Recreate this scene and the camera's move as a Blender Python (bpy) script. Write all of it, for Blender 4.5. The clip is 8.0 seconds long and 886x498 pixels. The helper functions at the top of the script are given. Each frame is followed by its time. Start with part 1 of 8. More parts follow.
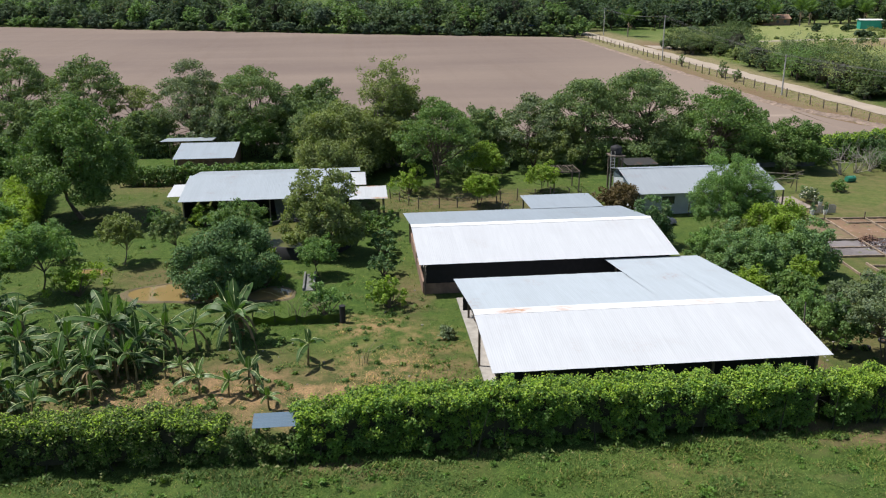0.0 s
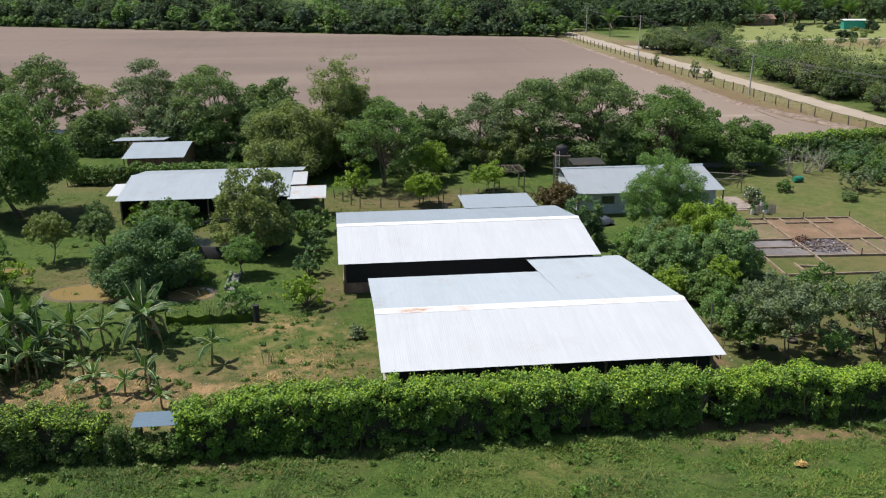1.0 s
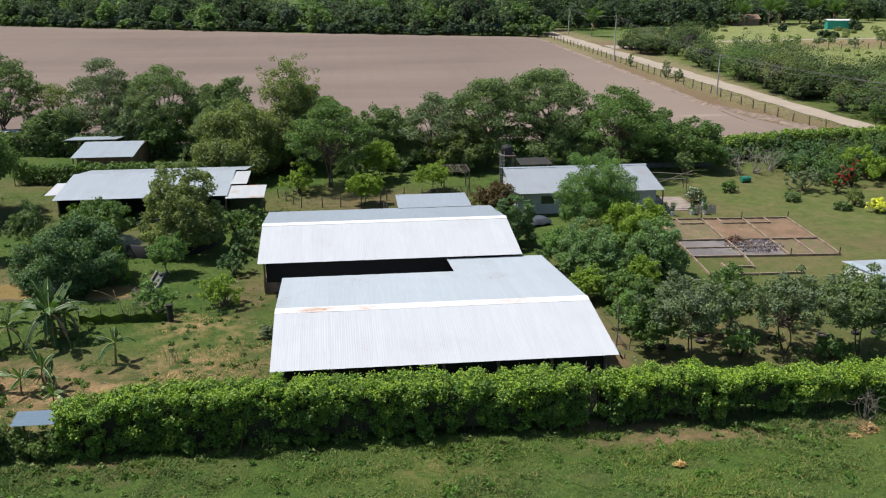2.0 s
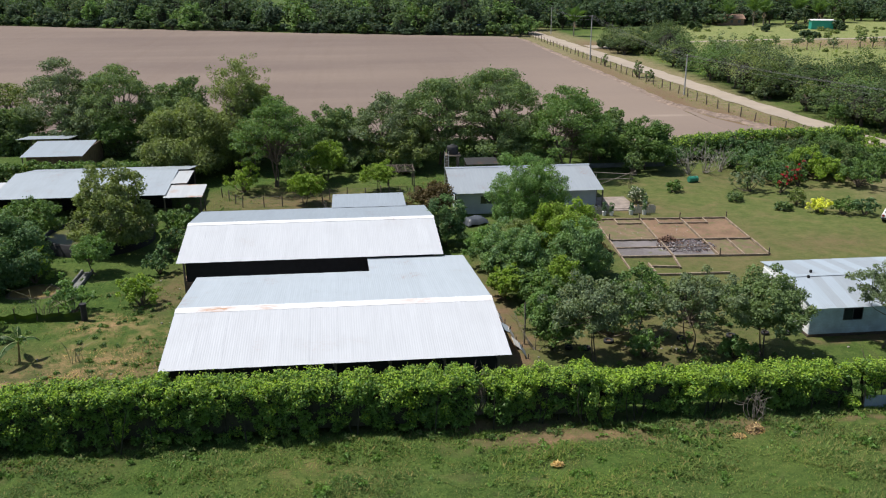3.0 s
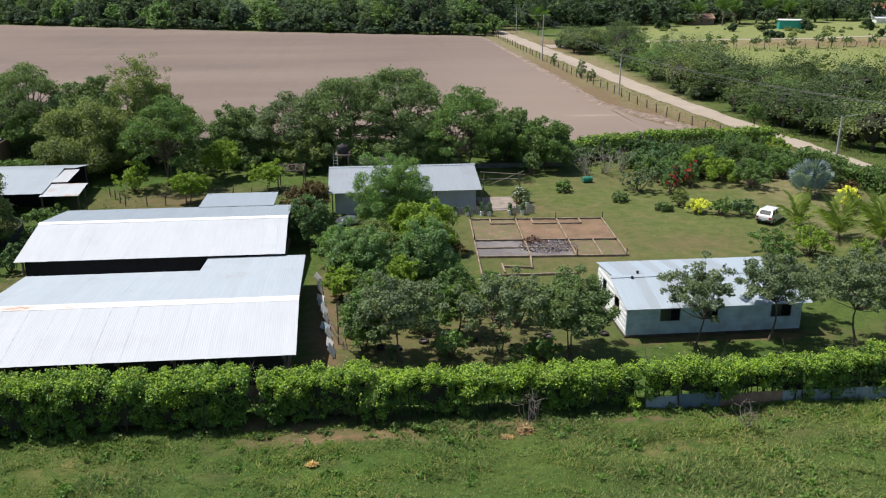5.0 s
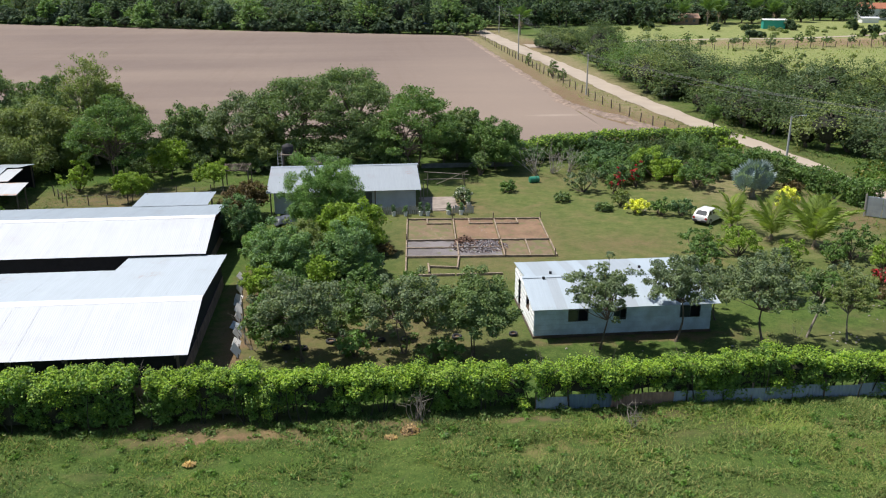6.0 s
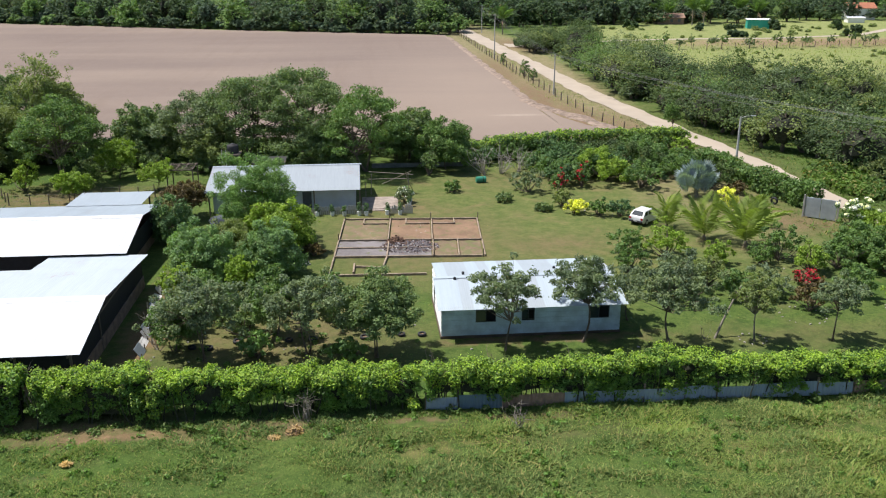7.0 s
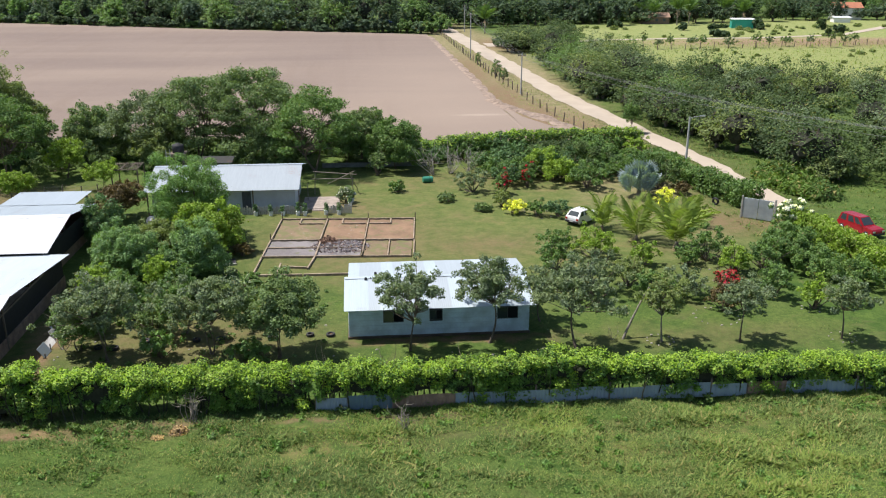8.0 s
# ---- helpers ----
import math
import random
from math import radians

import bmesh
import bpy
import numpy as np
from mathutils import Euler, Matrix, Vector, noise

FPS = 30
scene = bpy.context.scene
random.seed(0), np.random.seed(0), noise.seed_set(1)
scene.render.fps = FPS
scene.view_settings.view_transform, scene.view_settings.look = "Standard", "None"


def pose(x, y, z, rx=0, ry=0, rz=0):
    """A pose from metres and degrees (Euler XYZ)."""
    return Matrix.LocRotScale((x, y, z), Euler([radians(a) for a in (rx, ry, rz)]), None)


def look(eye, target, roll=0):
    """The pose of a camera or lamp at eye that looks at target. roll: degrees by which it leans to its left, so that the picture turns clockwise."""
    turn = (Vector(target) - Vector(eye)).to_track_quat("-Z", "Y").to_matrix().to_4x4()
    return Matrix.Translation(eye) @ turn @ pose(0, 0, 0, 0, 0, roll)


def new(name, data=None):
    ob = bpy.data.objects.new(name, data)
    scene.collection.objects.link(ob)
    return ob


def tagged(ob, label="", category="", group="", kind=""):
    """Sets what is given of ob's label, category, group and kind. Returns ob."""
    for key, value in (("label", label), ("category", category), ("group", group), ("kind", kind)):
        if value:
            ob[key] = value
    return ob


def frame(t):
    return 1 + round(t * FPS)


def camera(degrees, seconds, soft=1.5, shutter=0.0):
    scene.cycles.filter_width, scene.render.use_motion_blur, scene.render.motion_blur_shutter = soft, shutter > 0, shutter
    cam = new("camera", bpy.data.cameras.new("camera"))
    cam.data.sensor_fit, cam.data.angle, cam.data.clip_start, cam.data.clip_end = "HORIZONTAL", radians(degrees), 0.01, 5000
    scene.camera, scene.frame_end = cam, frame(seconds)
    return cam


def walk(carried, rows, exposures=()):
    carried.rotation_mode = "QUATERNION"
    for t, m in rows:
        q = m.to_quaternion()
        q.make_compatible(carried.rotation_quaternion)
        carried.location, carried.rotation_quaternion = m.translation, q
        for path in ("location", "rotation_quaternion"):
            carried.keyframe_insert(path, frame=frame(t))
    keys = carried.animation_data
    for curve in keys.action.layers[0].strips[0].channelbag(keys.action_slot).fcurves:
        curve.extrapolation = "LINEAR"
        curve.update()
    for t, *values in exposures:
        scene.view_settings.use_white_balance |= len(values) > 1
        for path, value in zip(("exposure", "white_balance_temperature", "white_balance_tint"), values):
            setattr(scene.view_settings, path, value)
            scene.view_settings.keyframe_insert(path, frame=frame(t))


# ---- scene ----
cam = camera(54.5, 8.0, soft=1.15)
# seconds, eye x y z, turn about x y z
PATH = [
    (0.0, -0.308, -0.037, 24.313, 71.598, 0.309, -6.229),
    (0.5, 2.767, -0.379, 24.286, 71.594, 0.287, -6.188),
    (1.0, 5.850, -0.719, 24.265, 71.588, 0.264, -6.143),
    (1.5, 8.940, -1.057, 24.250, 71.580, 0.241, -6.097),
    (3.0, 18.256, -2.052, 24.238, 71.546, 0.172, -5.941),
    (3.5, 21.376, -2.378, 24.246, 71.531, 0.149, -5.883),
    (4.0, 24.504, -2.701, 24.259, 71.514, 0.127, -5.824),
    (4.5, 27.640, -3.021, 24.278, 71.495, 0.104, -5.761),
    (6.0, 37.092, -3.966, 24.369, 71.426, 0.035, -5.559),
    (6.5, 40.257, -4.275, 24.411, 71.400, 0.012, -5.487),
    (7.0, 43.431, -4.582, 24.459, 71.371, -0.010, -5.411),
    (7.5, 46.611, -4.885, 24.512, 71.341, -0.033, -5.334),
    (8.0, 49.800, -5.186, 24.571, 71.309, -0.056, -5.253),
]
walk(cam, [(r[0], pose(*r[1:])) for r in PATH], [(0.0, 0.22), (1.5, 0.17), (3.0, 0.13), (4.5, 0.17), (6.0, 0.34), (8.0, 0.61)])

# ---- light ----
SUN = Vector((-0.42, 0.14, 0.90)).normalized()
world = bpy.data.worlds.new("sky")
world.use_nodes = True
scene.world = world
sky = world.node_tree.nodes.new("ShaderNodeTexSky")
sky.sky_type, sky.sun_disc = "NISHITA", False
sky.sun_elevation, sky.sun_rotation = math.asin(SUN.z), math.atan2(SUN.x, SUN.y)
background = world.node_tree.nodes["Background"]
world.node_tree.links.new(sky.outputs[0], background.inputs["Color"])
background.inputs["Strength"].default_value = 0.092
sun = bpy.data.lights.new("sun", "SUN")
sun.energy, sun.angle, sun.color = 4.75, radians(0.55), (1.0, 0.955, 0.905)
new("sun", sun).matrix_world = look(SUN * 300, (0, 0, 0))


# ---- lie of the land ----
def rise(y):
    """Height of the land, which climbs gently beyond the tree belt."""
    return np.interp(y, [122, 155, 215, 330, 460, 900], [0, 1.0, 1.35, 1.75, 1.9, 2.0])


def lie(x, y):
    """A place of the flat survey carried onto the rising land: x, y, z."""
    z = rise(y)
    k = 1 - z / 24.4
    return 24.5 + (x - 24.5) * k, -2.6 + (y + 2.6) * k, z


LAND_Y = np.array([122, 130, 138, 146, 155, 175, 195, 215, 250, 290, 330, 395, 460, 900], float)
LAND_AT = np.array([lie(0, y)[1:] for y in LAND_Y])


def land(y):
    """Height of the land at a place of the scene."""
    return np.interp(y, LAND_AT[:, 0], LAND_AT[:, 1])


# ---- materials ----
class Nodes:
    """A material's node tree, with short calls."""

    def __init__(self, name):
        self.mat = bpy.data.materials.new(name)
        self.mat.use_nodes = True
        self.tree = self.mat.node_tree
        self.bsdf = self.tree.nodes["Principled BSDF"]
        self.out = self.tree.nodes["Material Output"]

    def node(self, kind, operation=""):
        n = self.tree.nodes.new(kind)
        if operation:
            n.operation = operation
        return n

    def link(self, a, b):
        self.tree.links.new(a, b)

    def put(self, socket, value):
        if isinstance(value, (int, float)):
            socket.default_value = value
        elif isinstance(value, tuple):
            socket.default_value = (*value, 1.0)[:4] if socket.type == "RGBA" else value
        else:
            self.link(value, socket)

    def place(self, scale=(1, 1, 1), local=False):
        m = self.node("ShaderNodeMapping")
        if local:
            self.link(self.node("ShaderNodeTexCoord").outputs["Object"], m.inputs[0])
        else:
            self.link(self.node("ShaderNodeNewGeometry").outputs["Position"], m.inputs[0])
        m.inputs["Scale"].default_value = scale
        return m.outputs[0]

    def noise(self, vector, scale, detail=4.0, rough=0.55, twist=0.0):
        n = self.node("ShaderNodeTexNoise")
        self.link(vector, n.inputs["Vector"])
        n.inputs["Scale"].default_value, n.inputs["Detail"].default_value = scale, detail
        n.inputs["Roughness"].default_value, n.inputs["Distortion"].default_value = rough, twist
        return n.outputs["Fac"]

    def ramp(self, fac, stops):
        r = self.node("ShaderNodeValToRGB")
        self.put(r.inputs[0], fac)
        while len(r.color_ramp.elements) < len(stops):
            r.color_ramp.elements.new(0.5)
        for e, (at, c) in zip(r.color_ramp.elements, stops):
            e.position = at
            e.color = (*c, 1) if isinstance(c, tuple) else (c, c, c, 1)
        return r.outputs[0]

    def mix(self, fac, a, b, blend="MIX"):
        m = self.node("ShaderNodeMix")
        m.data_type, m.blend_type = "RGBA", blend
        self.put(m.inputs[0], fac), self.put(m.inputs[6], a), self.put(m.inputs[7], b)
        return m.outputs[2]

    def maths(self, op, a, b=0.0, clamp=False):
        m = self.node("ShaderNodeMath", op)
        m.use_clamp = clamp
        self.put(m.inputs[0], a), self.put(m.inputs[1], b)
        return m.outputs[0]

    def bump(self, height, strength=0.5, distance=0.05):
        b = self.node("ShaderNodeBump")
        self.link(height, b.inputs["Height"])
        b.inputs["Strength"].default_value, b.inputs["Distance"].default_value = strength, distance
        self.link(b.outputs[0], self.bsdf.inputs["Normal"])

    def set(self, **values):
        for key, value in values.items():
            self.put(self.bsdf.inputs[key.replace("_", " ")], value)
        return self.mat

    def blob(self, warp, x, y, rx, ry, soft=0.5):
        """1 inside an uneven patch of ground at x, y, 0 outside."""
        m = self.node("ShaderNodeMapping")
        self.link(warp, m.inputs[0])
        m.inputs["Location"].default_value = (-x / rx, -y / ry, 0)
        m.inputs["Scale"].default_value = (1 / rx, 1 / ry, 0)
        d = self.node("ShaderNodeVectorMath", "LENGTH")
        self.link(m.outputs[0], d.inputs[0])
        r = self.node("ShaderNodeMapRange")
        self.link(d.outputs["Value"], r.inputs[0])
        r.inputs[1].default_value, r.inputs[2].default_value = 1 + soft, 1 - soft
        return r.outputs[0]


def plain(name, colour, rough=0.7, metal=0.0, vary=0.25, scale=6.0, bump=0.2, spec=0.5):
    """A material of one colour with two scales of wear and a fine relief."""
    n = Nodes(name)
    p = n.place(local=True)
    a, b = n.noise(p, scale), n.noise(p, scale * 7, 3)
    dark, light = tuple(c * (1 - vary) for c in colour), tuple(min(1, c * (1 + vary)) for c in colour)
    c = n.mix(n.ramp(a, [(0.3, 0.0), (0.7, 1.0)]), dark, light)
    c = n.mix(n.ramp(b, [(0.45, 0.0), (0.75, 0.35)]), c, dark)
    if bump:
        n.bump(b, bump, 0.02)
    return n.set(Base_Color=c, Roughness=rough, Metallic=metal, Specular_IOR_Level=spec)


def leaf_material(name, colour, through_light=0.35, rough=0.45, spread=0.38, old=(0.16, 0.13, 0.03), old_part=0.03, patch=0.95, gloss=0.22):
    """Leaves: each of its own tone, some yellowed, light shining through."""
    n = Nodes(name)
    rand = n.node("ShaderNodeNewGeometry").outputs["Random Per Island"]
    big = n.noise(n.place(), patch, 2)
    dark = tuple(c * (1 - spread) for c in colour)
    light = tuple(c * (1 + spread) + 0.012 for c in colour)
    c = n.mix(rand, dark, light)
    c = n.mix(n.ramp(big, [(0.40, 0.0), (0.64, 0.65)]), c, tuple(a * b for a, b in zip(colour, (1.55, 1.48, 1.0))))
    c = n.mix(n.ramp(rand, [(1 - old_part - 0.01, 0.0), (1 - old_part, 0.7)]), c, old)
    n.set(Base_Color=c, Roughness=rough + 0.12, Specular_IOR_Level=gloss)
    t = n.node("ShaderNodeBsdfTranslucent")
    n.link(n.mix(1.0, c, (1.5, 1.6, 0.7), "MULTIPLY"), t.inputs["Color"])
    m = n.node("ShaderNodeMixShader")
    m.inputs[0].default_value = through_light * 0.7
    n.link(n.bsdf.outputs[0], m.inputs[1]), n.link(t.outputs[0], m.inputs[2]), n.link(m.outputs[0], n.out.inputs[0])
    return n.mat


def ground_material():
    n = Nodes("grassy_ground")
    p = n.place()
    wob = n.node("ShaderNodeTexNoise")
    n.link(p, wob.inputs["Vector"])
    wob.inputs["Scale"].default_value, wob.inputs["Detail"].default_value = 0.55, 5
    w = n.node("ShaderNodeVectorMath", "MULTIPLY_ADD")
    n.link(wob.outputs["Color"], w.inputs[0])
    w.inputs[1].default_value = (4.5, 4.5, 0)
    n.link(p, w.inputs[2])
    off = n.node("ShaderNodeVectorMath", "SUBTRACT")
    n.link(w.outputs[0], off.inputs[0])
    off.inputs[1].default_value = (2.25, 2.25, 0)
    warp = off.outputs[0]
    big, mid, fine = n.noise(p, 0.09, 3), n.noise(p, 0.8, 5, 0.65), n.noise(p, 9, 4, 0.7)
    grass = n.mix(n.ramp(mid, [(0.35, 0.0), (0.68, 1.0)]), (0.042, 0.084, 0.016), (0.100, 0.152, 0.032))
    grass = n.mix(n.ramp(big, [(0.4, 0.0), (0.65, 0.7)]), grass, (0.124, 0.156, 0.040))
    grass = n.mix(n.ramp(fine, [(0.42, 0.0), (0.66, 0.65)]), grass, (0.028, 0.058, 0.012))
    clump = n.noise(p, 2.6, 5, 0.7, 0.3)
    grass = n.mix(n.ramp(clump, [(0.46, 0.0), (0.62, 0.55)]), grass, (0.030, 0.066, 0.013))
    grass = n.mix(n.ramp(clump, [(0.28, 0.5), (0.42, 0.0)]), grass, (0.135, 0.185, 0.044))
    worn = n.noise(p, 0.28, 6, 0.7, 0.6)
    grass = n.mix(n.ramp(worn, [(0.56, 0.0), (0.74, 0.55)]), grass, (0.150, 0.122, 0.062))
    soil = n.mix(n.ramp(fine, [(0.35, 0.0), (0.7, 1.0)]), (0.135, 0.085, 0.05), (0.23, 0.155, 0.095))
    straw = n.mix(n.ramp(fine, [(0.35, 0.0), (0.65, 1.0)]), (0.20, 0.13, 0.065), (0.44, 0.29, 0.15))
    lawn = n.mix(n.ramp(mid, [(0.38, 0.0), (0.66, 1.0)]), (0.092, 0.120, 0.034), (0.165, 0.166, 0.060))
    lawn = n.mix(n.ramp(clump, [(0.46, 0.0), (0.66, 0.45)]), lawn, (0.060, 0.088, 0.022))
    lawn = n.mix(n.ramp(n.noise(p, 0.28, 6, 0.7, 0.6), [(0.52, 0.0), (0.72, 0.6)]), lawn, (0.225, 0.160, 0.085))
    c = grass
    # the mown yard
    yard = n.blob(warp, 62, 78, 24, 22, 0.25)
    c = n.mix(n.maths("MULTIPLY", yard, 0.8), c, lawn)
    # the sunny meadow across the road and the road verges
    far_meadow = n.blob(warp, 215, 238, 125, 92, 0.12)
    c = n.mix(n.maths("MULTIPLY", far_meadow, 0.85), c, n.mix(n.ramp(mid, [(0.35, 0.0), (0.65, 1.0)]), (0.175, 0.215, 0.066), (0.285, 0.285, 0.118)))
    fallow = n.maths("MULTIPLY", n.blob(warp, 182, 243, 48, 10, 0.4), n.ramp(mid, [(0.30, 0.3), (0.55, 0.95)]))
    c = n.mix(fallow, c, n.mix(n.ramp(fine, [(0.3, 0.0), (0.7, 1.0)]), (0.26, 0.185, 0.120), (0.36, 0.260, 0.170)))
    verge = n.blob(warp, 79.5, 205, 11, 130, 0.2)
    c = n.mix(n.maths("MULTIPLY", verge, 0.85), c, n.mix(n.ramp(mid, [(0.32, 0.0), (0.60, 1.0)]), (0.150, 0.150, 0.060), (0.265, 0.205, 0.125)))
    # bare and trodden earth
    bare = None
    for x, y, rx, ry, k in SOIL_PATCHES:
        x, y = lie(x, y)[:2]
        b = n.maths("MULTIPLY", n.blob(warp, x, y, rx, ry, 0.6), k)
        bare = b if bare is None else n.maths("MAXIMUM", bare, b)
    bare = n.maths("MULTIPLY", bare, n.ramp(mid, [(0.30, 0.35), (0.58, 1.0)]), True)
    c = n.mix(bare, c, soil)
    dry = None
    for x, y, rx, ry, k in STRAW_PATCHES:
        b = n.maths("MULTIPLY", n.blob(warp, x, y, rx, ry, 0.7), k)
        dry = b if dry is None else n.maths("MAXIMUM", dry, b)
    dry = n.maths("MULTIPLY", dry, n.ramp(mid, [(0.42, 0.0), (0.60, 1.0)]), True)
    c = n.mix(dry, c, straw)
    n.bump(n.maths("ADD", fine, n.maths("MULTIPLY", mid, 2.0)), 0.7, 0.10)
    return n.set(Base_Color=c, Roughness=0.95, Specular_IOR_Level=0.15)


# x, y, half sizes, strength
SOIL_PATCHES = [
    (28.3, 37.75, 4.8, 0.9, 1.0), (93, 258, 6, 14, 1.0), (78.5, 130, 3.5, 14, 1.0), (77, 156, 3.2, 18, 0.95), (76.5, 195, 3, 26, 0.8), (52, 37.6, 4, 0.7, 0.7), (46.0, 37.6, 1.8, 0.6, 0.9),     (-1, 38.2, 3.2, 0.7, 0.9), (5, 45, 2.2, 6, 0.75), (28.3, 52, 1.4, 12, 0.95), (37.5, 49.5, 9, 5, 0.6), (26, 39, 5.5, 0.9, 0.8),
    (3.6, 62, 1.6, 5, 0.7), (48, 70, 8, 9, 0.55), (42, 52, 3, 8, 0.5), (55, 48.0, 7.5, 0.7, 1.0), (46, 82, 4, 3, 0.7), (36, 37.8, 9, 0.8, 0.7),
    (-10, 47, 9, 5, 0.85), (86, 73, 5, 4, 0.8), (72, 47, 9, 2, 0.35), (12, 88, 10, 5, 0.75), (-18, 100, 12, 4, 0.6), (-22, 88, 8, 6, 0.4),
    (-16, 68, 5, 3, 0.6), (192, 254, 44, 12, 0.8), (60, 68, 6, 3, 0.5), (90, 100, 6, 30, 0.4), (80.5, 121, 6, 12, 0.95), (56, 36, 8, 0.8, 0.35), (64, 92, 10, 4, 0.3),
]
STRAW_PATCHES = [
    (-3, 46, 4.2, 2.4, 1.0), (-9, 47, 4.0, 2.6, 1.0), (1.5, 49.5, 3.4, 2.6, 1.0), (0, 56, 2.6, 2.0, 0.9), (4, 53, 2.5, 2.5, 0.6), (-14, 48, 3.6, 2.6, 0.9), (4, 45, 1.6, 1.2, 0.8),
    (-1, 43.5, 3.5, 1.6, 0.8), (16, 36, 3, 1.2, 0.35), (48, 34.5, 4, 1.5, 0.4), (66, 34, 5, 2, 0.5), (30, 37.4, 3, 0.8, 0.4), (75, 36.6, 6, 0.8, 0.8), (88, 37.0, 7, 0.7, 0.9), (-9, 43, 4, 1.2, 0.6),
]


def field_material():
    n = Nodes("ploughed_soil")
    p = n.place()
    drill = n.noise(n.place((0.30, 0.012, 1)), 1.0, 4, 0.6, 0.4)
    sweep = n.noise(n.place((0.006, 0.055, 1)), 1.0, 4, 0.55, 0.8)
    big, mid, fine = n.noise(n.place((0.5, 1.3, 1)), 0.016, 4), n.noise(p, 0.5, 6, 0.7), n.noise(p, 3.5, 4, 0.7)
    c = n.mix(n.ramp(big, [(0.36, 0.0), (0.64, 1.0)]), (0.178, 0.139, 0.119), (0.236, 0.186, 0.152))
    c = n.mix(n.ramp(sweep, [(0.40, 0.0), (0.66, 0.6)]), c, (0.166, 0.129, 0.113))
    c = n.mix(n.ramp(drill, [(0.50, 0.0), (0.75, 0.30)]), c, (0.165, 0.122, 0.098))
    c = n.mix(n.ramp(mid, [(0.50, 0.0), (0.78, 0.30)]), c, (0.262, 0.205, 0.165))
    c = n.mix(n.ramp(fine, [(0.5, 0.0), (0.8, 0.35)]), c, (0.13, 0.095, 0.07))
    # paler dry ground towards the road and its turning ruts
    dry = n.blob(p, 66, 150, 17, 60, 0.8)
    c = n.mix(n.maths("MULTIPLY", dry, 0.55), c, (0.285, 0.225, 0.180))
    for x, y, rx, ry, k in ((73.0, 172, 0.45, 9, 0.9), (72.6, 150, 0.4, 6, 0.9), (73.6, 196, 0.4, 8, 0.6), (69, 133, 3.5, 0.7, 0.4)):
        c = n.mix(n.maths("MULTIPLY", n.blob(p, x, y, rx, ry, 0.6), n.ramp(mid, [(0.35, 0.2), (0.6, k)])), c, (0.42, 0.35, 0.29))
    n.bump(n.maths("ADD", fine, n.maths("MULTIPLY", drill, 2.0)), 0.35, 0.06)
    return n.set(Base_Color=c, Roughness=0.95, Specular_IOR_Level=0.1)


def roof_material(name, base, rough, rust=0.15, metal=0.55, spread=0.60, stains=()):
    """Galvanised sheet: streaks down the slope, grey bloom, rust, each sheet of its own tone."""
    n = Nodes(name)
    p = n.place()
    rand = n.node("ShaderNodeObjectInfo").outputs["Random"]
    streak = n.noise(n.place((6, 0.35, 1)), 1.0, 4, 0.6)
    big, fine = n.noise(p, 0.35, 4), n.noise(p, 5, 5, 0.65)
    dark = tuple(c * 0.92 for c in base)
    c = n.mix(n.ramp(streak, [(0.35, 0.0), (0.7, 1.0)]), dark, base)
    c = n.mix(n.maths("MULTIPLY", rand, 0.18), c, tuple(v * 0.75 for v in base))
    c = n.mix(n.ramp(big, [(0.5, 0.0), (0.75, 0.4)]), c, tuple(v * 0.82 for v in base))
    r = n.maths("MULTIPLY", n.ramp(big, [(spread, 0.0), (spread + 0.1, 1.0)]), n.ramp(fine, [(0.48, 0.0), (0.62, 1.0)]))
    c = n.mix(n.maths("MULTIPLY", r, rust), c, (0.32, 0.12, 0.05))
    for x, y, rx, ry, k in stains:
        s = n.maths("MULTIPLY", n.blob(p, x, y, rx, ry, 0.5), n.ramp(n.noise(n.place((1.2, 5, 1)), 1.0, 4, 0.6), [(0.38, 0.0), (0.58, k)]))
        c = n.mix(s, c, (0.42, 0.20, 0.075))
    g = n.ramp(fine, [(0.2, rough - 0.07), (0.8, rough + 0.10)])
    n.bump(fine, 0.06, 0.01)
    return n.set(Base_Color=c, Roughness=g, Metallic=metal, Specular_IOR_Level=0.16)


GROUND = ground_material()
FIELD = field_material()
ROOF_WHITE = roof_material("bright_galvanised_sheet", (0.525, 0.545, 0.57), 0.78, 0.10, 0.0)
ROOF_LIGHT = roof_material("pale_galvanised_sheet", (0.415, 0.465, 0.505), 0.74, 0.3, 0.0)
ROOF_GREY = roof_material("grey_galvanised_sheet", (0.35, 0.40, 0.445), 0.5, 0.35, 0.15)
ROOF_OLD = roof_material("old_grey_sheet", (0.39, 0.435, 0.47), 0.5, 0.3, 0.2)
ROOF_DULL = roof_material("dull_grey_sheet", (0.31, 0.345, 0.375), 0.7, 0.3, 0.0)
ROOF_RUST = roof_material("rusted_galvanised_sheet", (0.50, 0.52, 0.53), 0.5, 0.6, 0.1, 0.60, ((2.3, 82.2, 0.8, 0.22, 0.9), (1.2, 85.5, 1.3, 0.16, 0.9), (0.0, 83.8, 0.4, 0.4, 0.4)))
ROOF_BLUE = roof_material("pale_blue_painted_sheet", (0.43, 0.495, 0.545), 0.5, 0.3, 0.15)
# black that stands for the shade inside the open barns and shed
INNER_SHADE = plain("black_inner_shade", (0.012, 0.012, 0.014), 0.9, 0, 0.3, 3)
POST = plain("grey_timber", (0.14, 0.11, 0.085), 0.85, 0, 0.3, 4)
CONCRETE = plain("weathered_concrete", (0.34, 0.32, 0.29), 0.9, 0, 0.25, 1.5)
BRICKWORK = plain("rough_brown_masonry", (0.24, 0.16, 0.12), 0.9, 0, 0.3, 2.0)
